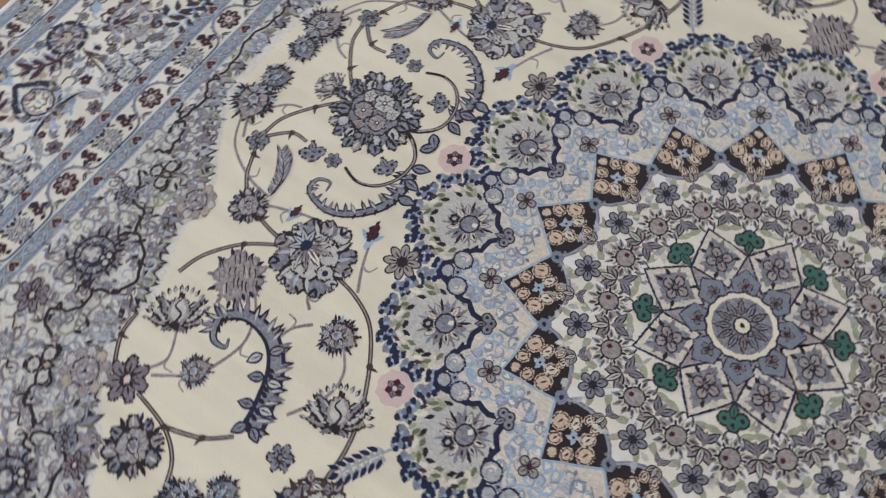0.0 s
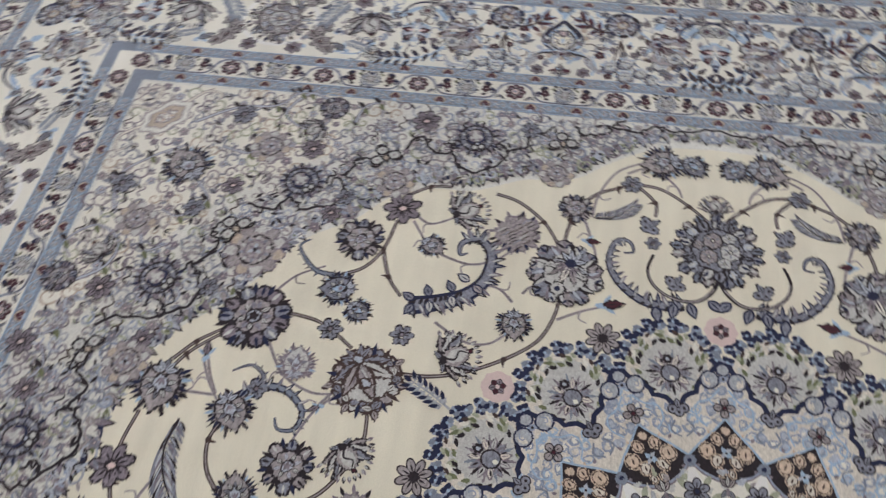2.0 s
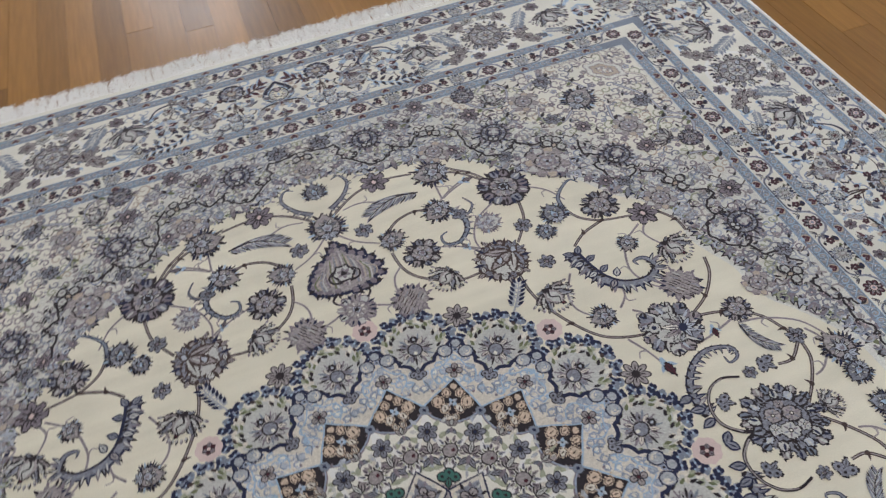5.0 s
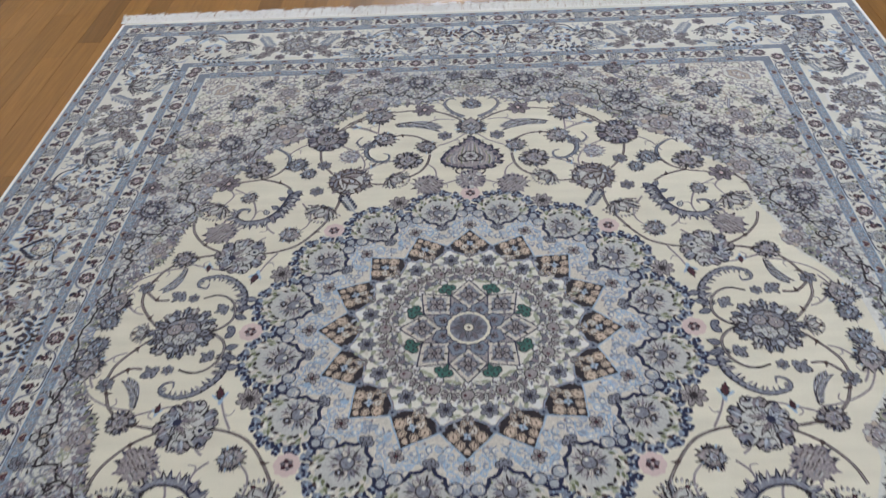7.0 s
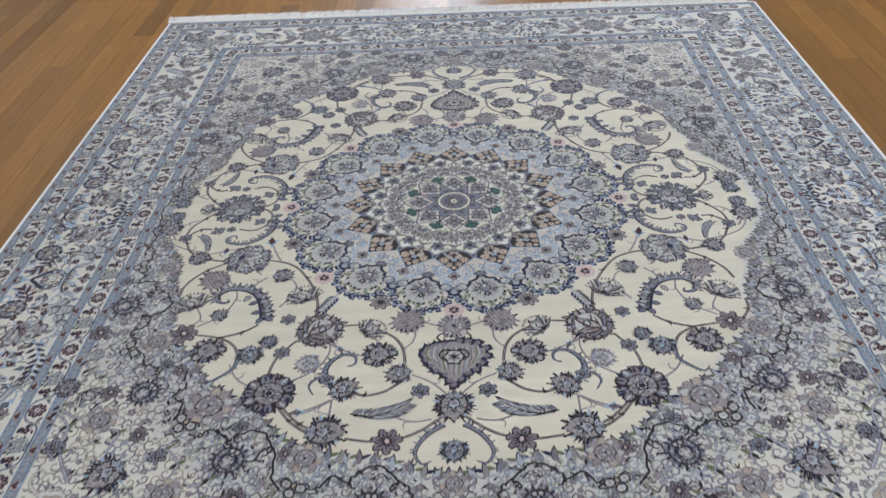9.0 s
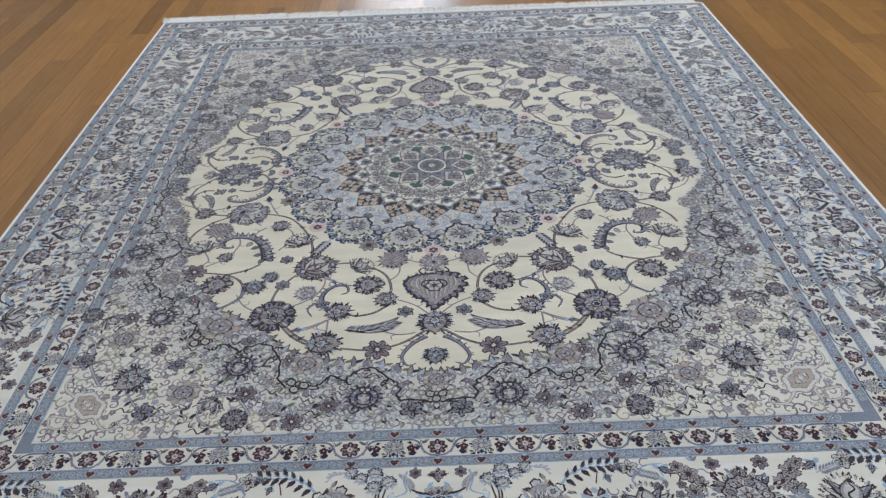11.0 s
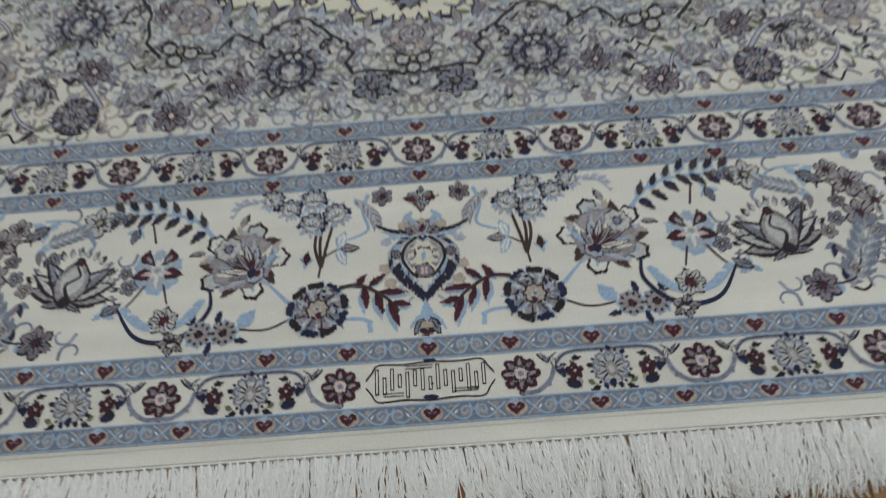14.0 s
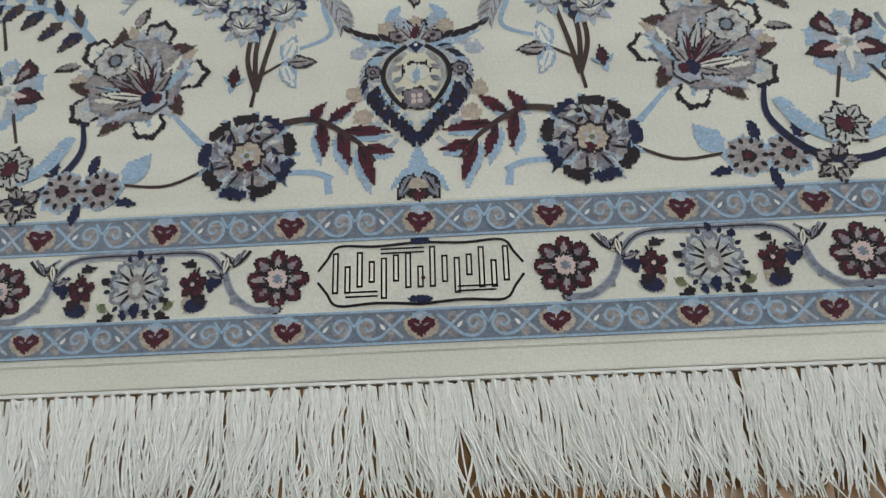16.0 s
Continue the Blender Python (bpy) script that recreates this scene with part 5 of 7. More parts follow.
def cloud_bands():
    """The dark wavering lines with hooked turns that run from knot to knot, and the long scrolls of the corner."""
    bands = [[(0.012, 1.118), (0.041, 1.110), (0.090, 1.108), (0.090, 1.066), (0.111, 1.038), (0.133, 1.050), (0.122, 1.069)], [(0.111, 1.038), (0.155, 1.000), (0.195, 1.005), (0.221, 1.038), (0.206, 1.052)],
             [(0.221, 1.038), (0.260, 1.022), (0.285, 1.050), (0.310, 1.050)], [(0.365, 1.050), (0.386, 1.021), (0.393, 0.950), (0.416, 0.947), (0.428, 0.977), (0.411, 0.979)],
             [(0.400, 0.946), (0.428, 0.896), (0.478, 0.899), (0.506, 0.927), (0.490, 0.935)], [(0.506, 0.925), (0.515, 0.905), (0.547, 0.890), (0.573, 0.908), (0.599, 0.895)],
             [(0.641, 0.860), (0.638, 0.811), (0.661, 0.788), (0.655, 0.764), (0.632, 0.767)], [(0.640, 0.758), (0.661, 0.700), (0.699, 0.690), (0.724, 0.714), (0.708, 0.724)], [(0.722, 0.700), (0.745, 0.680), (0.767, 0.676), (0.780, 0.637)]]
    east = [[(0.806, 0.590), (0.837, 0.560), (0.803, 0.531), (0.805, 0.497), (0.828, 0.497), (0.826, 0.512)], [(0.805, 0.495), (0.769, 0.470), (0.769, 0.438), (0.802, 0.395), (0.832, 0.398), (0.840, 0.414), (0.824, 0.418)],
            [(0.822, 0.395), (0.839, 0.355), (0.883, 0.358), (0.878, 0.328), (0.892, 0.308)], [(0.896, 0.262), (0.880, 0.240), (0.894, 0.198), (0.918, 0.185), (0.922, 0.163)], [(0.905, 0.190), (0.898, 0.150), (0.915, 0.110), (0.908, 0.060), (0.922, 0.0)]]
    curls = [[(0.436, 1.139), (0.479, 1.079), (0.533, 1.074), (0.562, 1.128), (0.523, 1.172), (0.490, 1.150)], [(0.600, 1.110), (0.674, 1.130), (0.729, 1.080), (0.765, 1.020)], [(0.825, 1.023), (0.872, 0.946), (0.885, 0.869), (0.925, 0.826), (0.915, 0.766)],
             [(0.907, 0.763), (0.926, 0.807), (0.868, 0.846), (0.832, 0.798), (0.845, 0.763), (0.869, 0.751)], [(0.410, 1.122), (0.352, 1.115), (0.335, 1.157)], [(0.680, 0.970), (0.640, 0.940), (0.600, 0.980), (0.610, 1.020)],
             [(0.770, 0.950), (0.760, 0.890), (0.800, 0.880)], [(0.560, 1.040), (0.520, 1.020), (0.540, 0.980)], [(0.860, 0.700), (0.900, 0.690), (0.915, 0.660), (0.880, 0.650)], [(0.230, 1.150), (0.280, 1.110), (0.320, 1.130)]]
    out, rng = [], random.Random(41)
    for v in bands + east:
        m = Motif()
        line = curve(v, 5)
        wavy = [(x + rng.uniform(-0.0042, 0.0042), y + rng.uniform(-0.0042, 0.0042)) for x, y in line]
        m.ribbon(v, 0.0120, 0.0100, "mist", 7, 5).ribbon(wavy, 0.0056, 0.0046, "ink", 8, 2)
        for x, y in line[3:-3:4]:
            m.ribbon([(x, y), (x + rng.uniform(-0.012, 0.012), y + rng.uniform(-0.012, 0.012)), (x + rng.uniform(-0.014, 0.014), y + rng.uniform(-0.014, 0.014))], 0.0052, 0.0030, "ink", 9, 3)
            m.petal(x, y, rng.uniform(0, 360), 0.020, 0.0046, rng.choice(("grey", "mauve", "taupe")), 7)
        out.append(("cloud_band", m))
    for v in curls:
        m = Motif()
        m.ribbon(v, 0.0090, 0.0050, "mauve", 6, 5).ribbon(v, 0.0046, 0.0020, "pale", 7, 5)
        for x, y in v[1:-1]:
            m.petal(x, y, 40, 0.022, 0.005, "ink", 7, bend=0.2).petal(x, y, 200, 0.022, 0.005, "moss", 7, bend=0.2)
        out.append(("scroll", m))
    return out


def field_edging():
    """Dark and grey leaves along the cream field's edge, pointing into it."""
    m = Motif()
    n = len(FIELD_EDGE) // 4 + 1
    edge = FIELD_EDGE[:n]
    for i in range(n - 1):
        (ax, ay), (bx, by) = edge[i], edge[i + 1]
        d = math.hypot(bx - ax, by - ay) or 1
        nx, ny = -(by - ay) / d, (bx - ax) / d
        if nx + ny < 0:
            nx, ny = -nx, -ny
        a = math.degrees(math.atan2(ny, nx))
        yarn = ("taupe", "grey", "mauve", "pale")[i % 4]
        m.petal(ax + nx * 0.026, ay + ny * 0.026, a + 180 + (i % 3 - 1) * 24, 0.044, 0.008, "ink", 2, bend=0.1)
        m.petal(ax + nx * 0.026, ay + ny * 0.026, a + 180 + (i % 3 - 1) * 24, 0.038, 0.006, yarn, 3, bend=0.1)
        m.petal(ax + nx * 0.010, ay + ny * 0.010, a + 120, 0.030, 0.005, ("navy", "moss")[i % 2], 2)
    return m


corner_ground = Motif().poly(curve([(IX - 0.012, 0.660), (0.850, 0.720), (0.790, 0.720), (0.700, 0.850), (0.640, 0.920), (0.520, 1.010), (0.420, 1.060), (0.330, 1.120), (0.300, IY - 0.020)], 4) + [(IX - 0.012, IY - 0.020)], "ivory", 0.5).mesh("corner_ground", False)
trac_me, edge_me = spandrel_tracery().mesh("tracery", False), field_edging().mesh("edging", False)
pale_corner = Motif()
for grow, yarn, level in ((1.0, "taupe", 8), (0.92, "shell", 9), (0.70, "taupe", 10), (0.62, "sand", 11), (0.40, "mauve", 12), (0.34, "shell", 13)):
    pale_corner.disc(0.830, 1.088, 0.058 * grow, yarn, level, 0.036 * grow, 30, 135, 0.10, 6)
pale_corner.ring(6, 0.004, 0.020, 0.005, ("tan", "taupe"), 14, 45, x=0.83, y=1.088, line="taupe")
for q in ([(0.868, 1.126), (0.905, 1.120), (0.900, 1.150), (0.872, 1.160), (0.862, 1.140)], [(0.800, 1.130), (0.770, 1.165), (0.735, 1.160), (0.745, 1.140)], [(0.872, 1.058), (0.906, 1.025), (0.900, 0.990), (0.880, 1.000)], [(0.845, 1.125), (0.850, 1.165), (0.820, 1.170)]):
    pale_corner.ribbon(q, 0.0096, 0.0050, "taupe", 8).ribbon(q, 0.0056, 0.0024, "oat", 9)
CLOUDS = [(name, m.mesh(name, False)) for name, m in cloud_bands()]
corner_me = pale_corner.mesh("corner_cartouche", False, 0.0018)
for sx in (1.030, -0.985):
    for sy in (1, -1):
        tagged(place("tracery", trac_me, sx=sx, sy=sy if sy > 0 else -1.022, label="dense grey and navy spandrel tracery"), kind="stuff")
        place("edging", edge_me, sx=sx, sy=sy, label="grey and dark leaves along the field")
        place("corner_ground", corner_ground, sx=sx, sy=sy if sy > 0 else -1.022, label="ivory ground of the spandrel corner")
        for name, me in CLOUDS:
            place(name, me, sx=sx, sy=sy)
        place("corner_cartouche", corner_me, sx=sx, sy=sy, label="sand and pink corner cartouche")


# ---- borders ----
def side_pose(side, s, v):
    """Place and turn on a border side: s along it from its middle, v inwards from the pile's edge."""
    if side == "south":
        return s, -HY + v, 0
    if side == "north":
        return -s, HY - v, 180
    if side == "east":
        return HX + EAST_MORE - v, s, 90
    return -HX - WEST_MORE + v, -s, 270


LAYER = [0]


def on_side(name, me, parent, side, s, v, rot=0.0, size=1.0, flip=1, z=0.0, label=""):
    x, y, turn = side_pose(side, s, v)
    LAYER[0] = (LAYER[0] + 1) % 9
    z += LAYER[0] * 2.3e-5 + (6.0e-5 if name != "sprig" else 0.0)
    ob = new(name, me)
    ob.parent = parent
    ob.matrix_basis = Matrix.Translation((x, y, z)) @ pose(0, 0, 0, 0, 0, turn) @ Matrix.Diagonal((flip, 1, 1, 1)) @ pose(0, 0, 0, 0, 0, rot) @ Matrix.Diagonal((size, size, 1, 1))
    if label:
        ob["label"] = label
    return ob


def half(side, d):
    return (HX if side in ("south", "north") else HY) - d


SIDES = ("south", "north", "east", "west")


def stripe_unit(w, pitch):
    """A maroon heart on a sand ground between light blue scrolls."""
    m = Motif()
    h = w / 2
    q = pitch / 0.090
    for sg in (1, -1):
        m.disc(sg * 0.0365 * q, -h * 0.05, 0.0065, "taupe", 1, h * 0.58, 12)
        m.disc(sg * 0.0215 * q, h * 0.45, 0.0035, "taupe", 1, h * 0.3, 8).disc(sg * 0.0215 * q, -h * 0.5, 0.0035, "taupe", 1, h * 0.28, 8)
        m.ribbon([(sg * 0.011, h * 0.60), (sg * 0.020 * q, -h * 0.05), (sg * 0.028 * q, -h * 0.60), (sg * 0.037 * q, -h * 0.66), (sg * 0.0425 * q, -h * 0.15), (sg * 0.040 * q, h * 0.40),
                  (sg * 0.034 * q, h * 0.42), (sg * 0.0315 * q, h * 0.02), (sg * 0.035 * q, -h * 0.22), (sg * 0.0375 * q, h * 0.05)], 0.0022, 0.0017, "sky", 3, 4)
        m.ribbon([(sg * 0.012, -h * 0.66), (sg * 0.018 * q, -h * 0.20), (sg * 0.024 * q, h * 0.35), (sg * 0.030 * q, h * 0.72)], 0.0021, 0.0016, "pale", 2, 3)
        m.ribbon([(sg * 0.040 * q, h * 0.70), (sg * pitch / 2, h * 0.05)], 0.0018, 0.0014, "sky", 2, 1)
        m.petal(sg * 0.024 * q, -h * 0.2, 90 - sg * 40, 0.006, 0.0012, "white", 4)
        m.disc(sg * 0.0056, 0, 0.0062, "sand", 1, h * 0.60, 12)
    m.disc(0, -h * 0.05, 0.0082, "sand", 1, h * 0.74, 14)
    m.disc(0.0, h * 0.56, 0.0066, "sky", 2, h * 0.28, 12, wav=0.1, k=5).disc(0, h * 0.48, 0.0032, "pale", 4, h * 0.2, 8)
    for sg in (1, -1):
        m.disc(sg * 0.0047, h * 0.12, 0.0046, "maroon", 3, h * 0.34, 10)
    m.poly([(0.0082, h * 0.02), (0.0050, -h * 0.36), (0.0, -h * 0.72), (-0.0050, -h * 0.36), (-0.0082, h * 0.02), (0, h * 0.06)], "maroon", 3)
    m.petal(0.0012, -h * 0.05, 30, 0.0045, 0.0009, "mauve", 5).petal(-0.0012, -h * 0.05, 150, 0.0045, 0.0009, "mauve", 5)
    for v in (h * 0.93, -h * 0.93):
        m.ribbon([(-pitch / 2, v), (pitch / 2, v)], 0.0017, 0.0017, "sky", 1, 1)
    return m


for stripe, (_, d0, d1) in zip(stripes, STRIPES):
    mid = (d0 + d1) / 2
    for side in SIDES:
        length = half(side, mid)
        n = max(2, round(length / 0.090))
        pitch = length / n
        me = stripe_unit(d1 - d0, pitch).mesh("heart_scroll", False, 0.0010 if side == "south" else 0.0)
        for i in range(-n + 1, n):
            on_side("heart_scroll", me, stripe, side, i * pitch, mid, z=0.0002)


def guard_rosette(w):
    """Eight round maroon petals round a pale ring and a blue eye."""
    m = Motif()
    r = w * 0.42
    for i in range(8):
        a = 45 * i
        m.disc(*polar(r * 0.70, a), r * 0.31, "ink", 1, r * 0.29, 10, a)
        m.disc(*polar(r * 0.72, a), r * 0.235, "maroon", 2, r * 0.235, 10, a)
        m.petal(*polar(r * 0.34, a), a, r * 0.50, r * 0.105, ("taupe", "mauve")[i % 2], 4)
        m.petal(*polar(r * 0.30, a + 22.5), a + 22.5, r * 0.52, r * 0.05, "ink", 4)
    m.disc(0, 0, r * 0.42, "ink", 5, n=16, wav=0.1, k=8).disc(0, 0, r * 0.33, "pink", 6, n=16, wav=0.1, k=8).disc(0, 0, r * 0.16, "blue", 7, n=8)
    return m


def guard_palmette(w):
    """Grey bell with dark drops at its rim, a taupe heart and fine dark ribs."""
    m = Motif()
    r = w * 0.47
    for i in range(9):
        a = 90 + i * 40
        m.disc(*polar(r * 0.62, a), r * 0.28, "grey", 1, r * 0.24, 10, a)
        m.disc(*polar(r * 0.60, a), r * 0.17, ("pale", "mist")[i % 2], 2, r * 0.15, 8, a)
        if i % 2 == 0 or i == 5:
            m.disc(*polar(r * 0.95, a), r * 0.15, "ink" if i % 4 else "navy", 3, r * 0.12, 8, a)
        m.petal(*polar(r * 0.78, a + 20), a + 20, r * 0.22, r * 0.07, "navy", 3)
    m.disc(0, -r * 0.02, r * 0.50, "mist", 4, r * 0.58, 14)
    for a in (18, 42, 66, 114, 138, 162, 205, 230, 310, 335):
        m.petal(0, -r * 0.05, a, r * 0.72, r * 0.045, "ink", 6)
    m.disc(0, -r * 0.05, r * 0.27, "taupe", 7, r * 0.40, 12).disc(0, -r * 0.08, r * 0.14, "mist", 8, r * 0.22, 10)
    m.petal(0, -r * 0.50, -90, r * 0.50, r * 0.17, "navy", 5).petal(0, r * 0.55, 70, r * 0.35, r * 0.08, "grey", 5).petal(0, r * 0.55, 110, r * 0.35, r * 0.08, "grey", 5)
    return m


def guard_link(w, pitch, flip):
    """Grey meander, red florets and leaves between a rosette at 0 and a palmette at the pitch."""
    m = Motif()
    h = w / 2
    f = -1 if flip else 1
    p = [(-pitch * 0.02, -h * 0.86), (pitch * 0.16, -h * 0.84), (pitch * 0.32, -h * 0.35), (pitch * 0.40, h * 0.35), (pitch * 0.56, h * 0.84), (pitch * 1.02, h * 0.88)]
    m.ribbon([(x, y * f) for x, y in p], w * 0.125, w * 0.10, "pale", 1)
    m.ribbon([(x, y * f) for x, y in p], w * 0.088, w * 0.070, "grey", 2)
    m.ribbon([(x, y * f) for x, y in p[3:]], w * 0.022, w * 0.020, "ink", 3)
    m.disc(0, -f * h * 0.85, w * 0.075, "ink", 1, n=10).disc(0, -f * h * 0.85, w * 0.05, "grey", 2, n=10)
    m.lined_petal(pitch * 0.38, f * h * 0.1, 20, w * 0.30, w * 0.07, "taupe", 3, "navy")
    m.lined_petal(pitch * 0.36, f * h * 0.75, f * -80, w * 0.30, w * 0.06, "ivory", 3, "ink")
    m.lined_petal(pitch * 0.26, f * h * 0.80, f * -60, w * 0.24, w * 0.05, "grey", 3, "ink")
    m.add(floret(5, "maroon", "ink", "pink"), pitch * 0.60, -f * h * 0.05, 0, w * 0.19, 3)
    m.ribbon([(pitch * 0.60, f * h * 0.0), (pitch * 0.56, f * h * 0.45)], w * 0.04, w * 0.03, "ink", 2, 1)
    m.petal(pitch * 0.62, -f * h * 0.35, -f * 75, w * 0.26, w * 0.08, "sand", 2)
    m.petal(pitch * 0.66, -f * h * 0.72, 165, w * 0.36, w * 0.11, "navy", 3).petal(pitch * 0.50, -f * h * 0.62, 40, w * 0.30, w * 0.09, "ink", 3).petal(pitch * 0.48, -f * h * 0.30, 100, w * 0.26, w * 0.08, "navy", 3)
    m.petal(pitch * 0.72, -f * h * 0.5, -f * 30, w * 0.22, w * 0.05, "moss", 2)
    m.disc(pitch * 0.43, f * h * 0.05, w * 0.085, "navy", 4, n=8).disc(pitch * 0.30, -f * h * 0.55, w * 0.06, "grey", 4, n=8)
    m.ribbon([(pitch * 0.20, f * h * 0.85), (pitch * 0.30, f * h * 0.45), (pitch * 0.38, f * h * 0.78)], w * 0.05, w * 0.03, "ink", 4, 3)
    m.ribbon([(pitch * 0.24, f * h * 0.88), (pitch * 0.31, f * h * 0.62), (pitch * 0.42, f * h * 0.86)], w * 0.05, w * 0.04, "grey", 3, 3)
    m.petal(pitch * 0.58, f * h * 0.50, f * 10, w * 0.22, w * 0.07, "ink", 4).petal(pitch * 0.86, -f * h * 0.80, 200, w * 0.24, w * 0.06, "ink", 3)
    return m


for band, d0, d1 in ((outer_band, 0.029, 0.080), (inner_band, 0.347, 0.399)):
    w, mid = d1 - d0, (d0 + d1) / 2
    for side in SIDES:
        knot = 0.0011 if side == "south" else 0.0      # outlines in whole knots
        ros_me, pal_me = guard_rosette(w).mesh("rosette", False, knot), guard_palmette(w).mesh("palmette", False, knot)
        length = half(side, mid) - 0.03
        n = round(length / 0.097)
        pitch = length / n
        signed = band is outer_band and side == "south"
        link_me = guard_link(w, pitch, False).mesh("meander", False, knot)
        for i in range(-n, n + 1):
            odd = i % 2 != 0
            rose = odd if band is outer_band else not odd
            if not (signed and i == 0):
                on_side("rosette" if rose else "palmette", ros_me if rose else pal_me, band, side, i * pitch, mid)
            if rose:
                for flip in (1, -1):
                    if abs(i + flip) <= n and not (signed and i + flip == 0):
                        on_side("meander", link_me, band, side, i * pitch, mid, flip=flip)

# signature cartouche in the outer guard: the woven writing is drawn as plain bars
sig = Motif()
for sg in (1, -1):
    sig.ribbon([(0, 0.0225 * sg), (0.03, 0.0205 * sg), (0.056, 0.0215 * sg), (0.064, 0.012 * sg), (0.070, 0.004 * sg)], 0.0021, 0.0017, "ink", 1)
    sig.ribbon([(0, 0.0225 * sg), (-0.03, 0.0205 * sg), (-0.056, 0.0215 * sg), (-0.064, 0.012 * sg), (-0.070, 0.004 * sg)], 0.0021, 0.0017, "ink", 1)
for k in range(15):
    x, y, hgt = -0.058 + 0.0083 * k, (0.002, -0.003, 0.004)[k % 3], (0.030, 0.020, 0.026, 0.016)[k % 4]
    sig.ribbon([(x, y - hgt / 2), (x, y + hgt / 2)], 0.0043, 0.0043, "ink", 2, 1)
    sig.ribbon([(x, y - hgt / 2 + 0.0015), (x, y + hgt / 2 - 0.0015)], 0.0020, 0.0020, "ivory", 3, 1)
for x, y, ln in ((-0.012, 0.0165, 0.030), (0.038, -0.013, 0.026), (-0.040, -0.014, 0.022)):
    for off in (-0.0016, 0.0016):
        sig.ribbon([(x - ln / 2, y + off), (x + ln / 2, y + off)], 0.0013, 0.0013, "ink", 4, 1)
sig.disc(0, 0.0235, 0.007, "navy", 3, 0.003, 8).disc(0, -0.019, 0.009, "navy", 3, 0.003, 8).disc(0.002, -0.004, 0.0016, "maroon", 5, n=6)
on_side("signature_cartouche", sig.mesh("signature_cartouche", True, 0.0009), outer_band, "south", 0.0, 0.0545, label="small woven cartouche with dark bars")


# main border: one half repeat, from a palmette at s = 0 to a great rosette at s = REP
REP, W2 = 0.625, 0.104


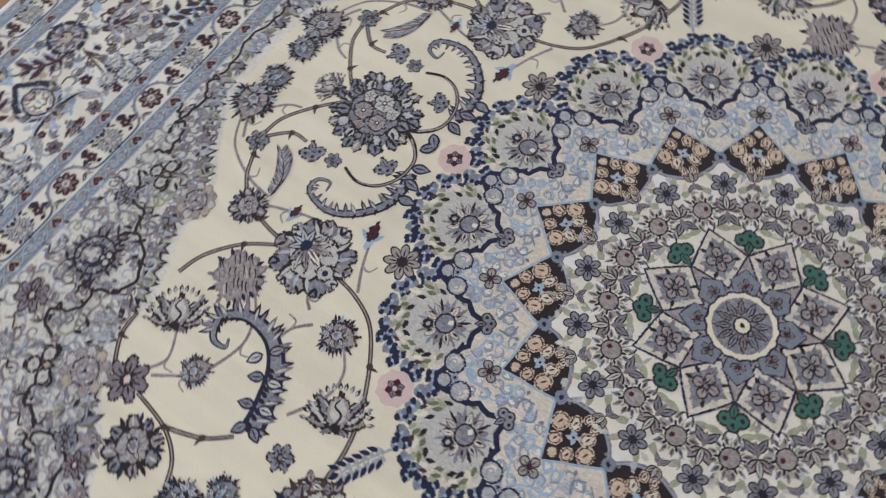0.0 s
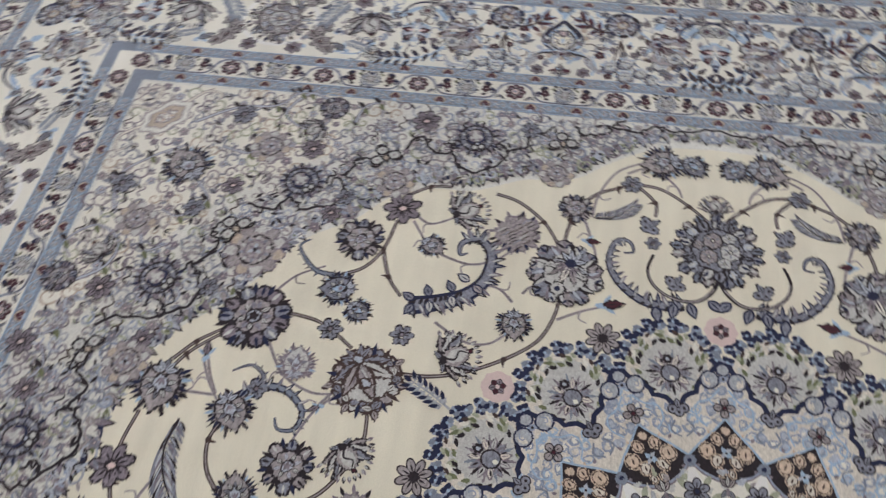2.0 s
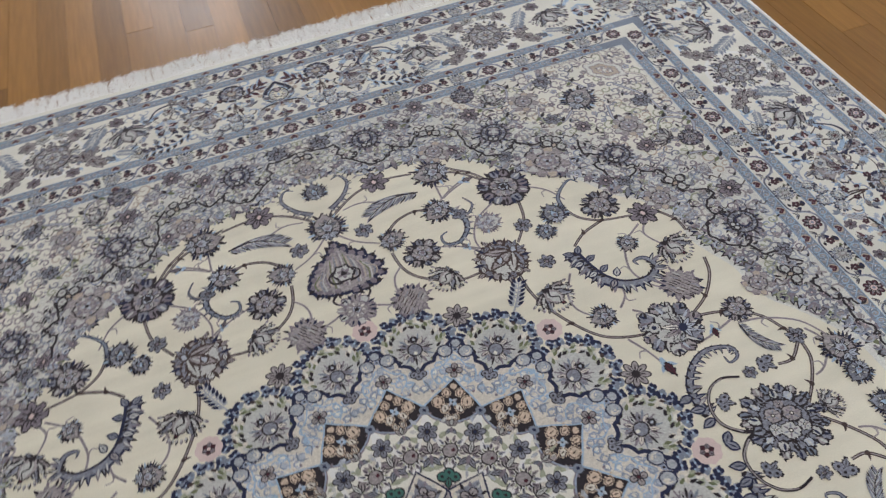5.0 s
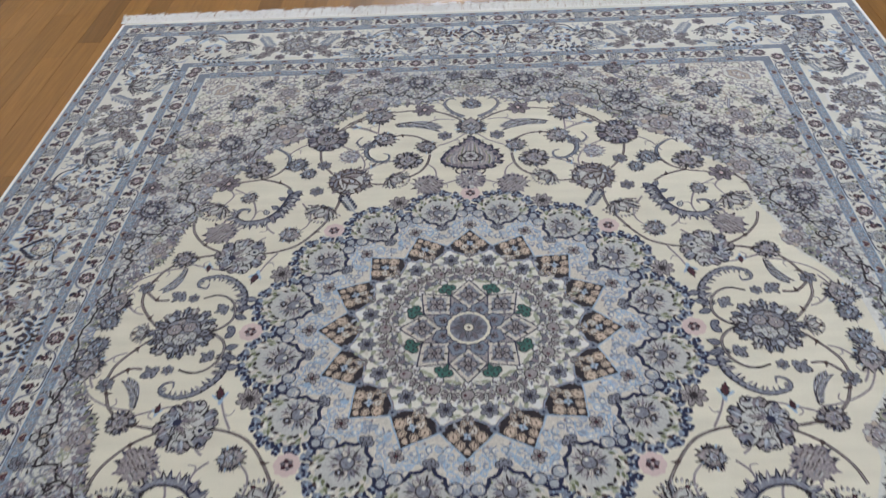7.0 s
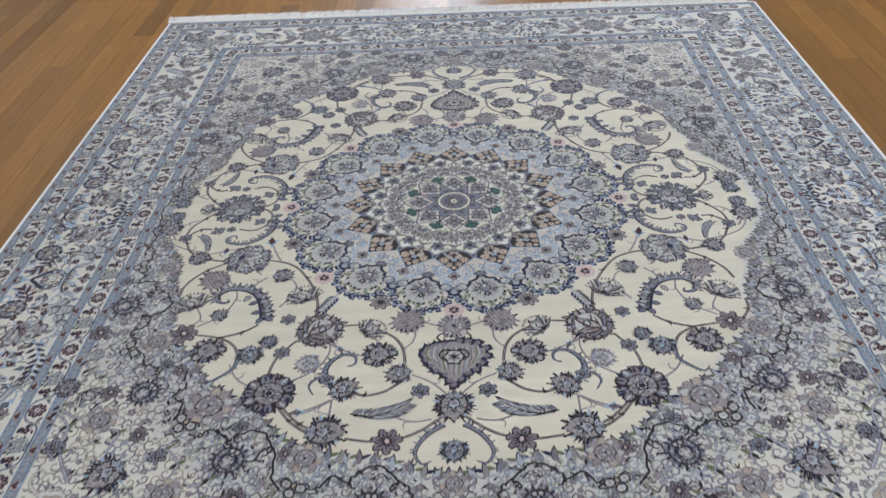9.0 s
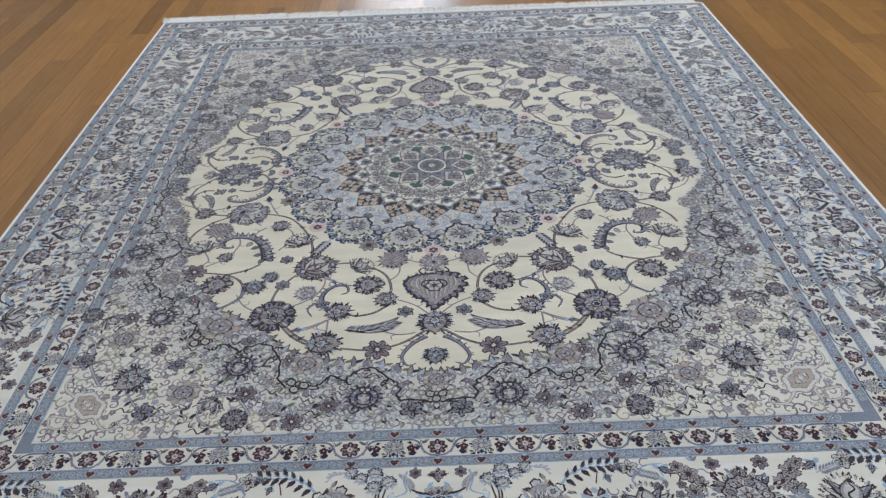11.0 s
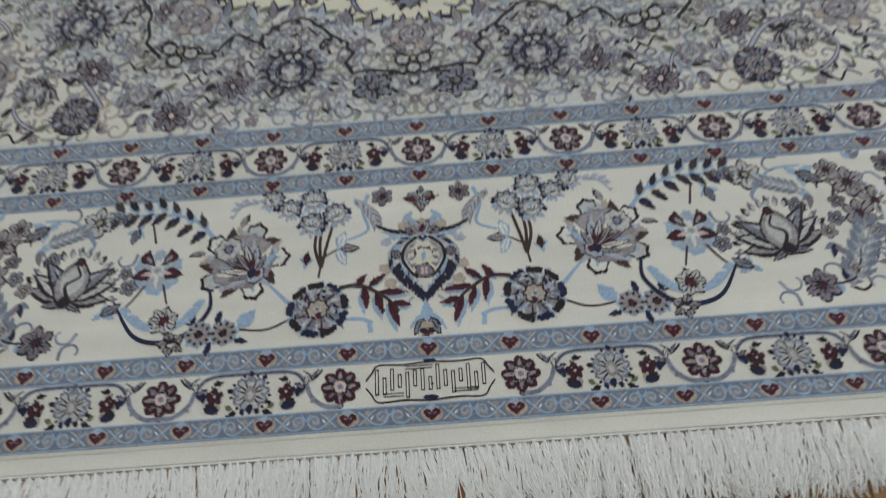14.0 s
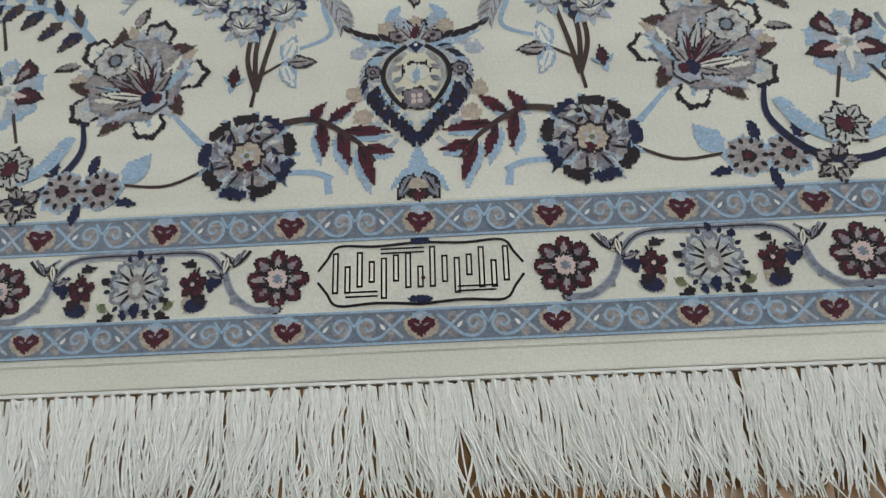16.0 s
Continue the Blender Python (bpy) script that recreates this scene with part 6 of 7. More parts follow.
def great_palmette():
    """Inverted palmette with feathered wings, base towards the edge."""
    m = Motif()
    for sg in (1, -1):
        for x, y, r in ((0.022, 0.044, 0.008), (0.044, 0.022, 0.007), (0.046, -0.014, 0.008), (0.040, -0.034, 0.008), (0.030, -0.044, 0.007), (0.036, 0.030, 0.006)):
            m.disc(x * sg, y, r, "sand" if r > 0.0075 else "pale", 1, r * 0.85, 10, wav=0.1, k=5)
        m.serrated([(0.006 * sg, 0.022), (0.026 * sg, 0.026), (0.050 * sg, 0.038)], 0.009, "sky", 2, 7, sg)
        for i in range(5):
            x, y = 0.020 + 0.007 * i, 0.029 + 0.0012 * i * i * 0.5
            m.petal(x * sg, y + 0.003, 90 - sg * 52, 0.012, 0.0026, "ink", 4)
        m.petal(0.024 * sg, 0.050, 90 + 40 * sg, 0.020, 0.0042, "sky", 3)
        # feathered wing, then two crested florets at each flank
        for i, (x, y) in enumerate(curve([(0.016 * sg, 0.024), (0.034 * sg, 0.012), (0.038 * sg, -0.008), (0.028 * sg, -0.026)], 5)):
            for d, ln, w, yarn in ((34, 0.016, 0.0036, "sky"), (16, 0.013, 0.0024, ("navy", "grey", "ink")[i % 3]), (58, 0.010, 0.0022, ("mist", "pale")[i % 2])):
                ang = 25 - 8.0 * i
                m.petal(x * 0.93, y, (ang - d) if sg > 0 else 180 - (ang - d), ln, w, yarn, 3.5)
        for x, y, r in ((0.033, 0.004, 0.0072), (0.024, -0.028, 0.0080)):
            m.disc(x * sg, y, r * 1.25, "pale", 3, r * 1.15, 14, wav=0.12, k=7)
            m.disc(x * sg, y, r, "ink", 4, r * 0.9, 14, wav=0.08, k=7).disc(x * sg, y, r * 0.78, "mauve", 5, r * 0.70, 12)
            m.disc(x * sg, y, r * 0.36, "ink", 6, r * 0.32, 8).disc(x * sg, y, r * 0.18, "taupe", 7, n=6)
        # saw-toothed dark edge down to the tip
        edge = curve([(0.030 * sg, -0.014), (0.026 * sg, -0.026), (0.013 * sg, -0.041), (0.003 * sg, -0.053)], 4)
        for i, (x, y) in enumerate(edge):
            m.petal(x * 0.94, y + 0.006, -90 + sg * (34 - 3 * i), 0.015, 0.0032, ("navy", "ink")[i % 2], 6)
            if i % 2:
                m.petal(x * 0.80, y + 0.012, -90 + sg * 30, 0.013, 0.0028, "sky", 5)
        m.ribbon([(0.007 * sg, 0.026), (0.021 * sg, 0.014), (0.025 * sg, -0.003), (0.017 * sg, -0.020), (0.008 * sg, -0.030)], 0.0040, 0.0028, "ink", 8, belly=0.0036)
        m.ribbon([(0.008 * sg, 0.020), (0.017 * sg, 0.010), (0.020 * sg, -0.003), (0.013 * sg, -0.017)], 0.0040, 0.0026, "haze", 8)
        m.disc(0.014 * sg, 0.035, 0.0080, "ink", 6, 0.0062, 10).disc(0.014 * sg, 0.035, 0.0060, "mauve", 7, 0.0045, 10).disc(0.013 * sg, 0.035, 0.0026, "ink", 8, 0.002, 6)
        m.lined_petal(0.010 * sg, 0.040, 90 - 20 * sg, 0.020, 0.005, "pale", 5, "sky")
        # red-leaved branch
        m.ribbon([(0.100 * sg, -0.036), (0.078 * sg, -0.034), (0.058 * sg, -0.044), (0.041 * sg, -0.058), (0.031 * sg, -0.072)], 0.0058, 0.0028, "bark", 5)
        for x, y, u, v in ((0.066, -0.037, 0.046, -0.020), (0.054, -0.045, 0.019, -0.046), (0.072, -0.036, 0.066, -0.067), (0.058, -0.046, 0.047, -0.074), (0.043, -0.057, 0.029, -0.092), (0.040, -0.060, 0.016, -0.064), (0.080, -0.036, 0.068, -0.018)):
            ang, ln = math.degrees(math.atan2(v - y, (u - x) * sg)), math.hypot(u - x, v - y)
            m.petal((x + 0.003) * sg, y - 0.003, ang + 4 * sg, ln * 1.08, 0.0050, "sky", 3)
            m.petal(x * sg, y, ang, ln, 0.0046, "maroon", 6, bend=0.06 * sg)
            m.petal(x * sg, y, ang + 14 * sg, ln * 0.55, 0.0018, "maroon", 6).petal(x * sg, y, ang, ln * 0.5, 0.0012, "ink", 7)
        m.ribbon([(0.062 * sg, -0.084), (0.076 * sg, -0.078), (0.100 * sg, -0.077)], 0.0050, 0.0042, "sky", 1)
        m.ribbon([(0.064 * sg, -0.096), (0.066 * sg, -0.082)], 0.0060, 0.0045, "sky", 1, 1)
        m.ribbon([(0.014 * sg, -0.054), (0.026 * sg, -0.066)], 0.0040, 0.0034, "pale", 1, 1)
    m.poly([(x * 0.047, 0.000 + y * 0.046) for x, y in bud_outline(0.46, 0.62)], "cream", 4)
    m.disc(0, 0.004, 0.0115, "ink", 6, 0.0085, 14, wav=0.12, k=7).disc(0, 0.0025, 0.0100, "ivory", 7, 0.0078, 14, wav=0.12, k=7)
    m.petal(0, -0.008, 90, 0.016, 0.0028, "sky", 8)
    m.disc(0, -0.021, 0.0120, "ink", 7, 0.0100, 14, wav=0.12, k=5).disc(0, -0.021, 0.0102, "mauve", 8, 0.0085, 14, wav=0.12, k=5)
    m.ring(4, 0.001, 0.006, 0.002, ("pink",), 9, 45, y=-0.021)
    m.poly([(0.008, -0.030), (0.0, -0.046), (-0.008, -0.030), (0, -0.034)], "ivory", 8)
    m.disc(0, 0.026, 0.0085, "pale", 8, 0.0070, 12).poly([(0.006, 0.026), (0, 0.019), (-0.006, 0.026), (0, 0.030)], "navy", 9).disc(0, 0.0265, 0.0016, "white", 10, n=6)
    for a in (50, 70, 110, 130):
        m.lined_petal(0, 0.028, a, 0.026, 0.0045, "pale" if a in (70, 110) else "taupe", 5, "ink")
    for sg in (1, -1):
        for y in (0.012, 0.004, -0.006, -0.015):
            m.petal(0.019 * sg * (1 - abs(y) * 10), y, 90 + sg * 60, 0.009, 0.0022, "taupe" if y > 0 else "grey", 9)
    m.petal(0, 0.032, 90, 0.014, 0.0036, "maroon", 9)
    m.disc(0, 0.048, 0.006, "sand", 1, n=10)
    # pendant: blue drop over a small flower
    m.petal(0, -0.090, 90, 0.032, 0.0075, "sky", 3, sharp=0.6)
    for sg in (1, -1):
        m.lined_petal(0.003 * sg, -0.082, -90 + 28 * sg, 0.026, 0.0062, "grey", 4)
        m.petal(0.004 * sg, -0.076, -90 + 40 * sg, 0.028, 0.0036, "sky", 3)
    m.disc(0, -0.093, 0.0070, "sand", 5, n=10)
    for sg in (1, -1):
        m.disc(0.004 * sg, -0.099, 0.0042, "ink", 6, n=8)
    m.disc(0, -0.101, 0.0042, "maroon", 7, n=8)
    # small blossom over the crest
    m.ring(3, 0.0, 0.020, 0.006, ("taupe",), 3, 30, line="ink", y=0.082)
    m.ring(5, 0.004, 0.016, 0.005, ("grey", "sky"), 2, 90, line="ink", y=0.086)
    for sg in (1, -1):
        m.petal(0.004 * sg, 0.080, 90 - 74 * sg, 0.020, 0.0042, "maroon", 5)
    return m


def border_peony():
    """Full blossom with a scalloped, dark-tipped rim, a fan of striped petals and a small flower in it."""
    m = Motif()
    rng = random.Random(8)
    for i in range(15):
        a = -70 + 24 * i + rng.uniform(-4, 4)
        x, y = 0.86 * math.cos(radians(a)), 0.82 * math.sin(radians(a))
        if i % 3 == 1:
            m.petal(x * 0.62, y * 0.62, a + 22, 0.52, 0.13, "bark", 3, bend=0.15).petal(x * 0.66, y * 0.66, a + 20, 0.30, 0.04, "maroon", 4)
        elif i % 3 == 2:
            m.petal(x * 0.55, y * 0.55, a - 10, 0.55, 0.15, "sand", 2).petal(x * 0.60, y * 0.60, a + 12, 0.42, 0.08, "pale", 3)
        else:
            m.disc(x * 0.97, y * 0.97, 0.265, "ink", 1, 0.25, 20, a, 0.12, 6)
            m.disc(x * 0.93, y * 0.93, 0.215, ("ivory", "mist")[i % 2], 2, 0.20, 20, a, 0.12, 6)
            m.petal(x * 0.70, y * 0.70, a, 0.30, 0.05, "sky", 3)
    m.disc(0, 0, 0.76, "grey", 3, 0.72, 30, 0, 0.05, 10).disc(0, 0, 0.71, "taupe", 4, 0.67, 30, 0, 0.05, 10)
    for i in range(12):
        a = 5 + 15.5 * i
        m.petal(0, -0.42, a, 0.78 + 0.22 * math.sin(radians(a)), 0.075, ("pale", "taupe", "ivory", "sky")[i % 4], 5, bend=0.05 * (1 if a < 90 else -1))
    for a, ln, yarn in ((22, 0.62, "taupe"), (46, 0.84, "ivory"), (68, 0.92, "mauve"), (90, 0.80, "taupe"), (112, 0.88, "mist"), (134, 0.74, "pale"), (158, 0.56, "taupe")):
        m.lined_petal(0, -0.42, a, ln, 0.105, yarn, 6 + (a % 4), "ink", edge=0.12)
    for a in (60, 100, 128):
        m.petal(0.0, -0.40, a, 0.60, 0.03, "maroon", 11)
    m.disc(0.06, 0.50, 0.33, "ink", 9, 0.28, 24, 0, 0.10, 8).disc(0.06, 0.49, 0.30, "mist", 10, 0.255, 24, 0, 0.10, 8)
    m.ring(7, 0.06, 0.22, 0.04, ("taupe", "pale"), 11, 90, x=0.06, y=0.49)
    m.disc(0.06, 0.48, 0.12, "ink", 12, n=10).disc(0.06, 0.48, 0.085, "blue", 13, n=8)
    m.disc(0, -0.50, 0.24, "ink", 8, 0.19, 18, 0, 0.12, 6).disc(0, -0.50, 0.21, "pale", 9, 0.165, 18, 0, 0.12, 6)
    m.disc(0.03, -0.42, 0.12, "navy", 12, n=10).disc(-0.07, -0.50, 0.085, "maroon", 12, n=8)
    for sg in (1, -1):                        # curled leaves outside the rim
        m.petal(0.50 * sg, 0.78, 90 - 50 * sg, 0.42, 0.09, "ink", 1, bend=-0.2 * sg).petal(0.50 * sg, 0.80, 90 - 50 * sg, 0.34, 0.055, "taupe", 2, bend=-0.2 * sg)
    return m


def border_rosette():
    """Ruffled grey-mauve rosette with dark clumps round its rim."""
    m = Motif()
    rng = random.Random(4)
    for i in range(9):
        a = 90 + 40 * i
        x, y = math.cos(radians(a)), math.sin(radians(a))
        m.petal(x * 0.55, y * 0.55, a + 20, 0.62, 0.14, "sky", 1)
        for d in (-15, -5, 5):
            m.disc(0.93 * math.cos(radians(a + d)), 0.93 * math.sin(radians(a + d)), 0.14, "navy" if i % 2 else "ink", 5, n=8)
        m.disc(x * 0.70, y * 0.70, 0.27, "pale" if i % 3 else "sky", 3, 0.23, 12, a)
        m.disc(x * 0.68, y * 0.68, 0.20, ("taupe", "grey")[i % 2], 4, 0.17, 12, a)
        m.petal(x * 0.42, y * 0.42, a + 18, 0.42, 0.035, "ink", 6)
    for i in range(26):
        a, r = rng.uniform(0, 360), rng.uniform(0.50, 0.86)
        m.petal(*polar(r, a), a + rng.uniform(40, 120), rng.uniform(0.14, 0.30), rng.uniform(0.04, 0.07), ("ink", "pale", "mauve", "navy", "mist")[i % 5], 7)
    m.disc(0, 0, 0.54, "mauve", 5, n=27, wav=0.06, k=9)
    m.ring(9, 0.30, 0.56, 0.06, ("pale", "taupe"), 6, 70)
    m.disc(0, 0, 0.40, "ink", 7, n=24, wav=0.10, k=8).disc(0, 0, 0.32, "sand", 8, n=24, wav=0.10, k=8)
    m.disc(-0.04, -0.20, 0.12, "maroon", 9, n=8).ring(5, 0.02, 0.20, 0.05, ("pale", "mist"), 10).disc(0, 0, 0.07, "moss", 11, n=6)
    return m


def flower_cluster():
    """Five ruffled blue-grey flowers with dark crowns on a bunch of brown stalks."""
    m = Motif()
    for p in ([(0.0, -0.075), (-0.006, -0.045), (-0.014, -0.012)], [(0.0, -0.075), (0.002, -0.04), (-0.002, -0.010)], [(0.0, -0.075), (0.008, -0.045), (0.004, -0.012)]):
        m.ribbon(p, 0.0042, 0.0036, "bark", 1)
    for n, (x, y, s) in enumerate(((-0.017, 0.0, 0.0185), (0.011, 0.024, 0.0185), (0.012, -0.012, 0.0185), (0.040, 0.012, 0.016), (0.062, 0.028, 0.0165))):
        turn = (-25, 0, 12, 20, 60)[n]
        f = Motif()
        for i in range(9):
            a = 90 + 40 * i
            f.petal(*polar(0.52, a + 14), a + 14, 0.66, 0.15, ("sky", "pale", "sky")[i % 3], 1)
        for a in (-62, -118):
            f.petal(*polar(0.45, a), a, 0.62, 0.17, "pale", 2)
        for i in range(6):
            a = -5 + 38 * i
            f.disc(*polar(0.70, a), 0.27, ("ink", "navy")[i % 2], 2, n=9).disc(*polar(0.66, a), 0.16, ("haze", "taupe")[i % 2], 4, n=8)
        f.disc(0, -0.05, 0.62, "grey", 5, n=20, wav=0.06, k=10).disc(0, -0.04, 0.54, "mist", 6, n=20, wav=0.06, k=10)
        f.ring(5, 0.05, 0.48, 0.10, ("sky", "ivory", "sage"), 7, 90)
        for a in (20, 55, 90, 125, 160):
            f.petal(0, -0.30, a, 0.62, 0.035, "ink" if a != 90 else "grey", 9)
        f.petal(0, -0.42, 40, 0.5, 0.09, "white", 8).petal(0, -0.42, 140, 0.5, 0.09, "white", 8)
        for a in (-22, 202):
            f.disc(*polar(0.92, a), 0.15, "navy", 5, n=8)
        m.add(f, x, y, turn, s, 1)
    m.serrated([(0.080, 0.026), (0.100, 0.022), (0.112, 0.004)], 0.012, "pale", 2, 5, 1)
    m.ribbon([(0.080, 0.026), (0.100, 0.022), (0.111, 0.006)], 0.0022, 0.0014, "haze", 4)
    m.add(small_bud(), 0.018, -0.064, 10, 0.013, 2)
    for a in (0, 70, -70):
        m.lined_petal(-0.020, -0.050, 180 + a, 0.026, 0.007, "ivory" if a else "taupe", 2, "sky" if a else "ink")
    m.ribbon([(0.0, -0.062), (-0.020, -0.050)], 0.003, 0.002, "bark", 1, 1)
    return m


def boat_scroll():
    """Navy crescent with blue plumes that holds a pale flower."""
    m = Motif()
    m.ribbon([(-0.050, 0.044), (-0.052, 0.016), (-0.030, -0.012), (0.0, -0.022), (0.034, -0.010), (0.062, 0.036)], 0.003, 0.002, "navy", 3, belly=0.0068)
    m.serrated([(-0.045, 0.030), (-0.032, 0.006), (-0.010, -0.008)], 0.012, "sky", 4, 9, 1)
    m.serrated([(0.053, 0.026), (0.032, 0.002), (0.010, -0.008)], 0.012, "sky", 4, 9, -1)
    m.ring(7, 0.005, 0.019, 0.0065, ("mist",), 5, 0, line="ink", y=0.006).disc(0, 0.006, 0.006, "maroon", 8, n=8)
    m.ring(5, 0.003, 0.017, 0.006, ("taupe",), 5, 0, line="ink", x=-0.012, y=-0.024)
    return m


def leaf_branch():
    m = Motif()
    m.ribbon([(-0.050, -0.035), (-0.020, -0.004), (0.030, 0.006), (0.070, 0.002)], 0.006, 0.003, "sky", 2)
    for i in range(7):
        t = i / 6
        x, y = -0.040 + 0.105 * t, -0.024 + 0.032 * min(1, 2.2 * t)
        m.petal(x, y, 65 - 20 * t, 0.027, 0.0062, "sky", 2, bend=0.1)
        m.petal(x + 0.002, y + 0.004, 68 - 20 * t, 0.024, 0.0042, "ink" if i % 2 else "bark", 3, bend=0.1)
        m.petal(x, y, -35 - 10 * t, 0.026, 0.0050, "bark" if i % 2 else "navy", 3, bend=-0.1)
        for q in (0.35, 0.6):
            m.petal(x + 0.010 * q, y + 0.020 * q, 95 - 20 * t, 0.010, 0.0024, "ink" if i % 2 else "bark", 4).petal(x + 0.022 * q, y - 0.016 * q, -75, 0.009, 0.0024, "navy" if i % 2 else "bark", 4)
    return m


def great_rosette():
    """A wreath of small dark-lined leaves round a pale ringed flower, inside a clear ring."""
    rng = random.Random(15)
    m = Motif()
    m.disc(0, 0, 0.082, "white", 1, 0.078, 30).disc(0, 0, 0.074, "ivory", 2, 0.070, 30)
    for i in range(22):
        a = 360 * i / 22 + rng.uniform(-4, 4)
        m.lined_petal(*polar(0.042, a), a + rng.uniform(-25, 25), rng.uniform(0.020, 0.027), 0.0066, ("mist", "taupe", "grey", "pale")[i % 4], 3, ("ink", "mauve", "ink")[i % 3])
        m.petal(*polar(0.058, a + 8), a + 30, 0.014, 0.0036, ("navy", "ink", "blue", "bark")[i % 4], 6)
    m.disc(0, 0, 0.048, "ink", 6, n=26, wav=0.07, k=11).disc(0, 0, 0.044, "taupe", 7, n=26, wav=0.07, k=11)
    for i in range(11):
        a = 360 * i / 11
        m.disc(*polar(0.033, a), 0.0088, "ink", 8, 0.0080, 10, a).disc(*polar(0.033, a), 0.0068, ("mist", "pale", "grey")[i % 3], 9, 0.0058, 9, a).petal(*polar(0.029, a), a, 0.010, 0.0016, "mauve", 10)
    m.disc(0, 0, 0.024, "ink", 10, n=18, wav=0.08, k=8).disc(0, 0, 0.021, "mist", 11, n=18, wav=0.08, k=8)
    m.ring(8, 0.006, 0.020, 0.0036, ("mauve", "grey"), 12).disc(0, 0, 0.0075, "ink", 13, n=10).disc(0, 0, 0.0050, "sand", 14, n=8)
    return m


def daisies():
    m = Motif()
    for x in (-0.014, 0.014):
        m.disc(x, 0, 0.0165, "sky", 2, n=16, wav=0.08, k=8).disc(x, 0, 0.0145, "taupe", 3, n=16, wav=0.1, k=8)
        m.ring(10, 0.0092, 0.0150, 0.0017, ("ink",), 4, x=x).disc(x, 0, 0.0056, "ink", 4, n=8).disc(x, 0, 0.0030, "maroon", 5, n=6)
    m.petal(-0.030, 0.004, 130, 0.030, 0.009, "sky", 2)
    for x, a in ((-0.004, 110), (0.024, 100), (0.0, -75), (-0.026, 190)):
        m.petal(x, 0.012 if a > 0 and a < 150 else -0.010, a, 0.018, 0.004, "navy", 3)
    return m


BORDER = {"great_palmette": great_palmette(), "flower_spray": flower_cluster(), "boat_scroll": boat_scroll(), "leaf_branch": leaf_branch(), "great_rosette": great_rosette(), "twin_daisy": daisies(),
          "rosette": border_rosette(), "peony": border_peony(), "star_flower": star_flower(), "tulip": tulip(), "feather": feather(1.0, "haze", "blue"),
          "red_floret": floret(6, "mauve", "ink", "maroon"), "dark_floret": floret(6, "taupe", "ink", "maroon"), "pale_floret": floret(6, "mist", "ink", "sand"), "blue_bud": small_bud("grey"), "swan_leaf": leaf("taupe", "pale")}
NEAR_SIZE = {"rosette": 0.034, "peony": 0.062, "star_flower": 0.036, "tulip": 0.055, "feather": 0.050, "red_floret": 0.021, "dark_floret": 0.022, "pale_floret": 0.021, "blue_bud": 0.022, "swan_leaf": 0.034}
BORDER_ME = {k: Motif().add(m, size=1.08).mesh(k, False, 0.0021 / NEAR_SIZE.get(k, 1.0)) for k, m in BORDER.items()}
NEAR_ME = {k: m.mesh(k, knot=0.0014 / NEAR_SIZE.get(k, 1.0)) for k, m in BORDER.items()}      # outlines in whole knots
# kind, s, height over the middle line (inwards positive), size, turn
HALF_REPEAT = [("rosette", 0.125, -0.062, 0.034, 0), ("flower_spray", 0.122, 0.068, 1, 0), ("peony", 0.216, 0.010, 0.052, -38), ("twin_daisy", 0.246, -0.083, 1, 0), ("star_flower", 0.318, 0.006, 0.031, 0),
               ("boat_scroll", 0.303, -0.068, 1, 0), ("leaf_branch", 0.304, 0.082, 1.0, 0), ("tulip", 0.418, 0.004, 0.050, 12), ("swan_leaf", 0.066, 0.070, 0.026, 150), ("red_floret", 0.048, 0.090, 0.014, 0)]
HALF_MORE = [("feather", 0.505, -0.040, 0.050, -30), ("red_floret", 0.448, -0.078, 0.021, 0), ("dark_floret", 0.520, 0.060, 0.022, 0), ("dark_floret", 0.545, 0.030, 0.022, 0), ("dark_floret", 0.520, 0.014, 0.020, 0),
             ("dark_floret", 0.500, 0.080, 0.016, 0), ("pale_floret", 0.400, 0.082, 0.022, 0), ("blue_bud", 0.470, 0.075, 0.026, -120), ("blue_bud", 0.372, -0.045, 0.020, 60), ("dark_floret", 0.560, -0.076, 0.024, 0),
             ("feather", 0.440, 0.062, 0.028, 70), ("red_floret", 0.575, 0.084, 0.018, 0), ("blue_bud", 0.350, 0.062, 0.018, 200), ("pale_floret", 0.600, -0.094, 0.020, 0)]


def border_stems():
    """The brown stems and pale blue shoots of a half repeat, each a line of its own."""
    brown = [[(0.140, -0.062), (0.180, -0.082), (0.215, -0.080)], [(0.258, -0.078), (0.275, -0.068), (0.285, -0.066)], [(0.125, -0.020), (0.122, 0.0)],
             [(0.310, -0.010), (0.302, -0.040)], [(0.330, -0.012), (0.350, -0.040), (0.375, -0.052)], [(0.325, 0.045), (0.332, 0.075)], [(0.455, -0.078), (0.490, -0.070), (0.510, -0.020)],
             [(0.520, 0.014), (0.530, -0.020), (0.520, -0.050)], [(0.545, 0.030), (0.534, -0.010)]]
    blue = [[(0.160, -0.050), (0.185, -0.022)], [(0.165, 0.085), (0.190, 0.092)], [(0.065, 0.095), (0.072, 0.070), (0.066, 0.042), (0.090, 0.030)], [(0.400, 0.050), (0.430, 0.085), (0.470, 0.090)]]
    return [(v[-1][0], Motif().ribbon(v, 0.0030, 0.0024, "bark", 1)) for v in brown] + [(v[-1][0], Motif().ribbon(v, 0.0055, 0.003, "sky", 1)) for v in blue]


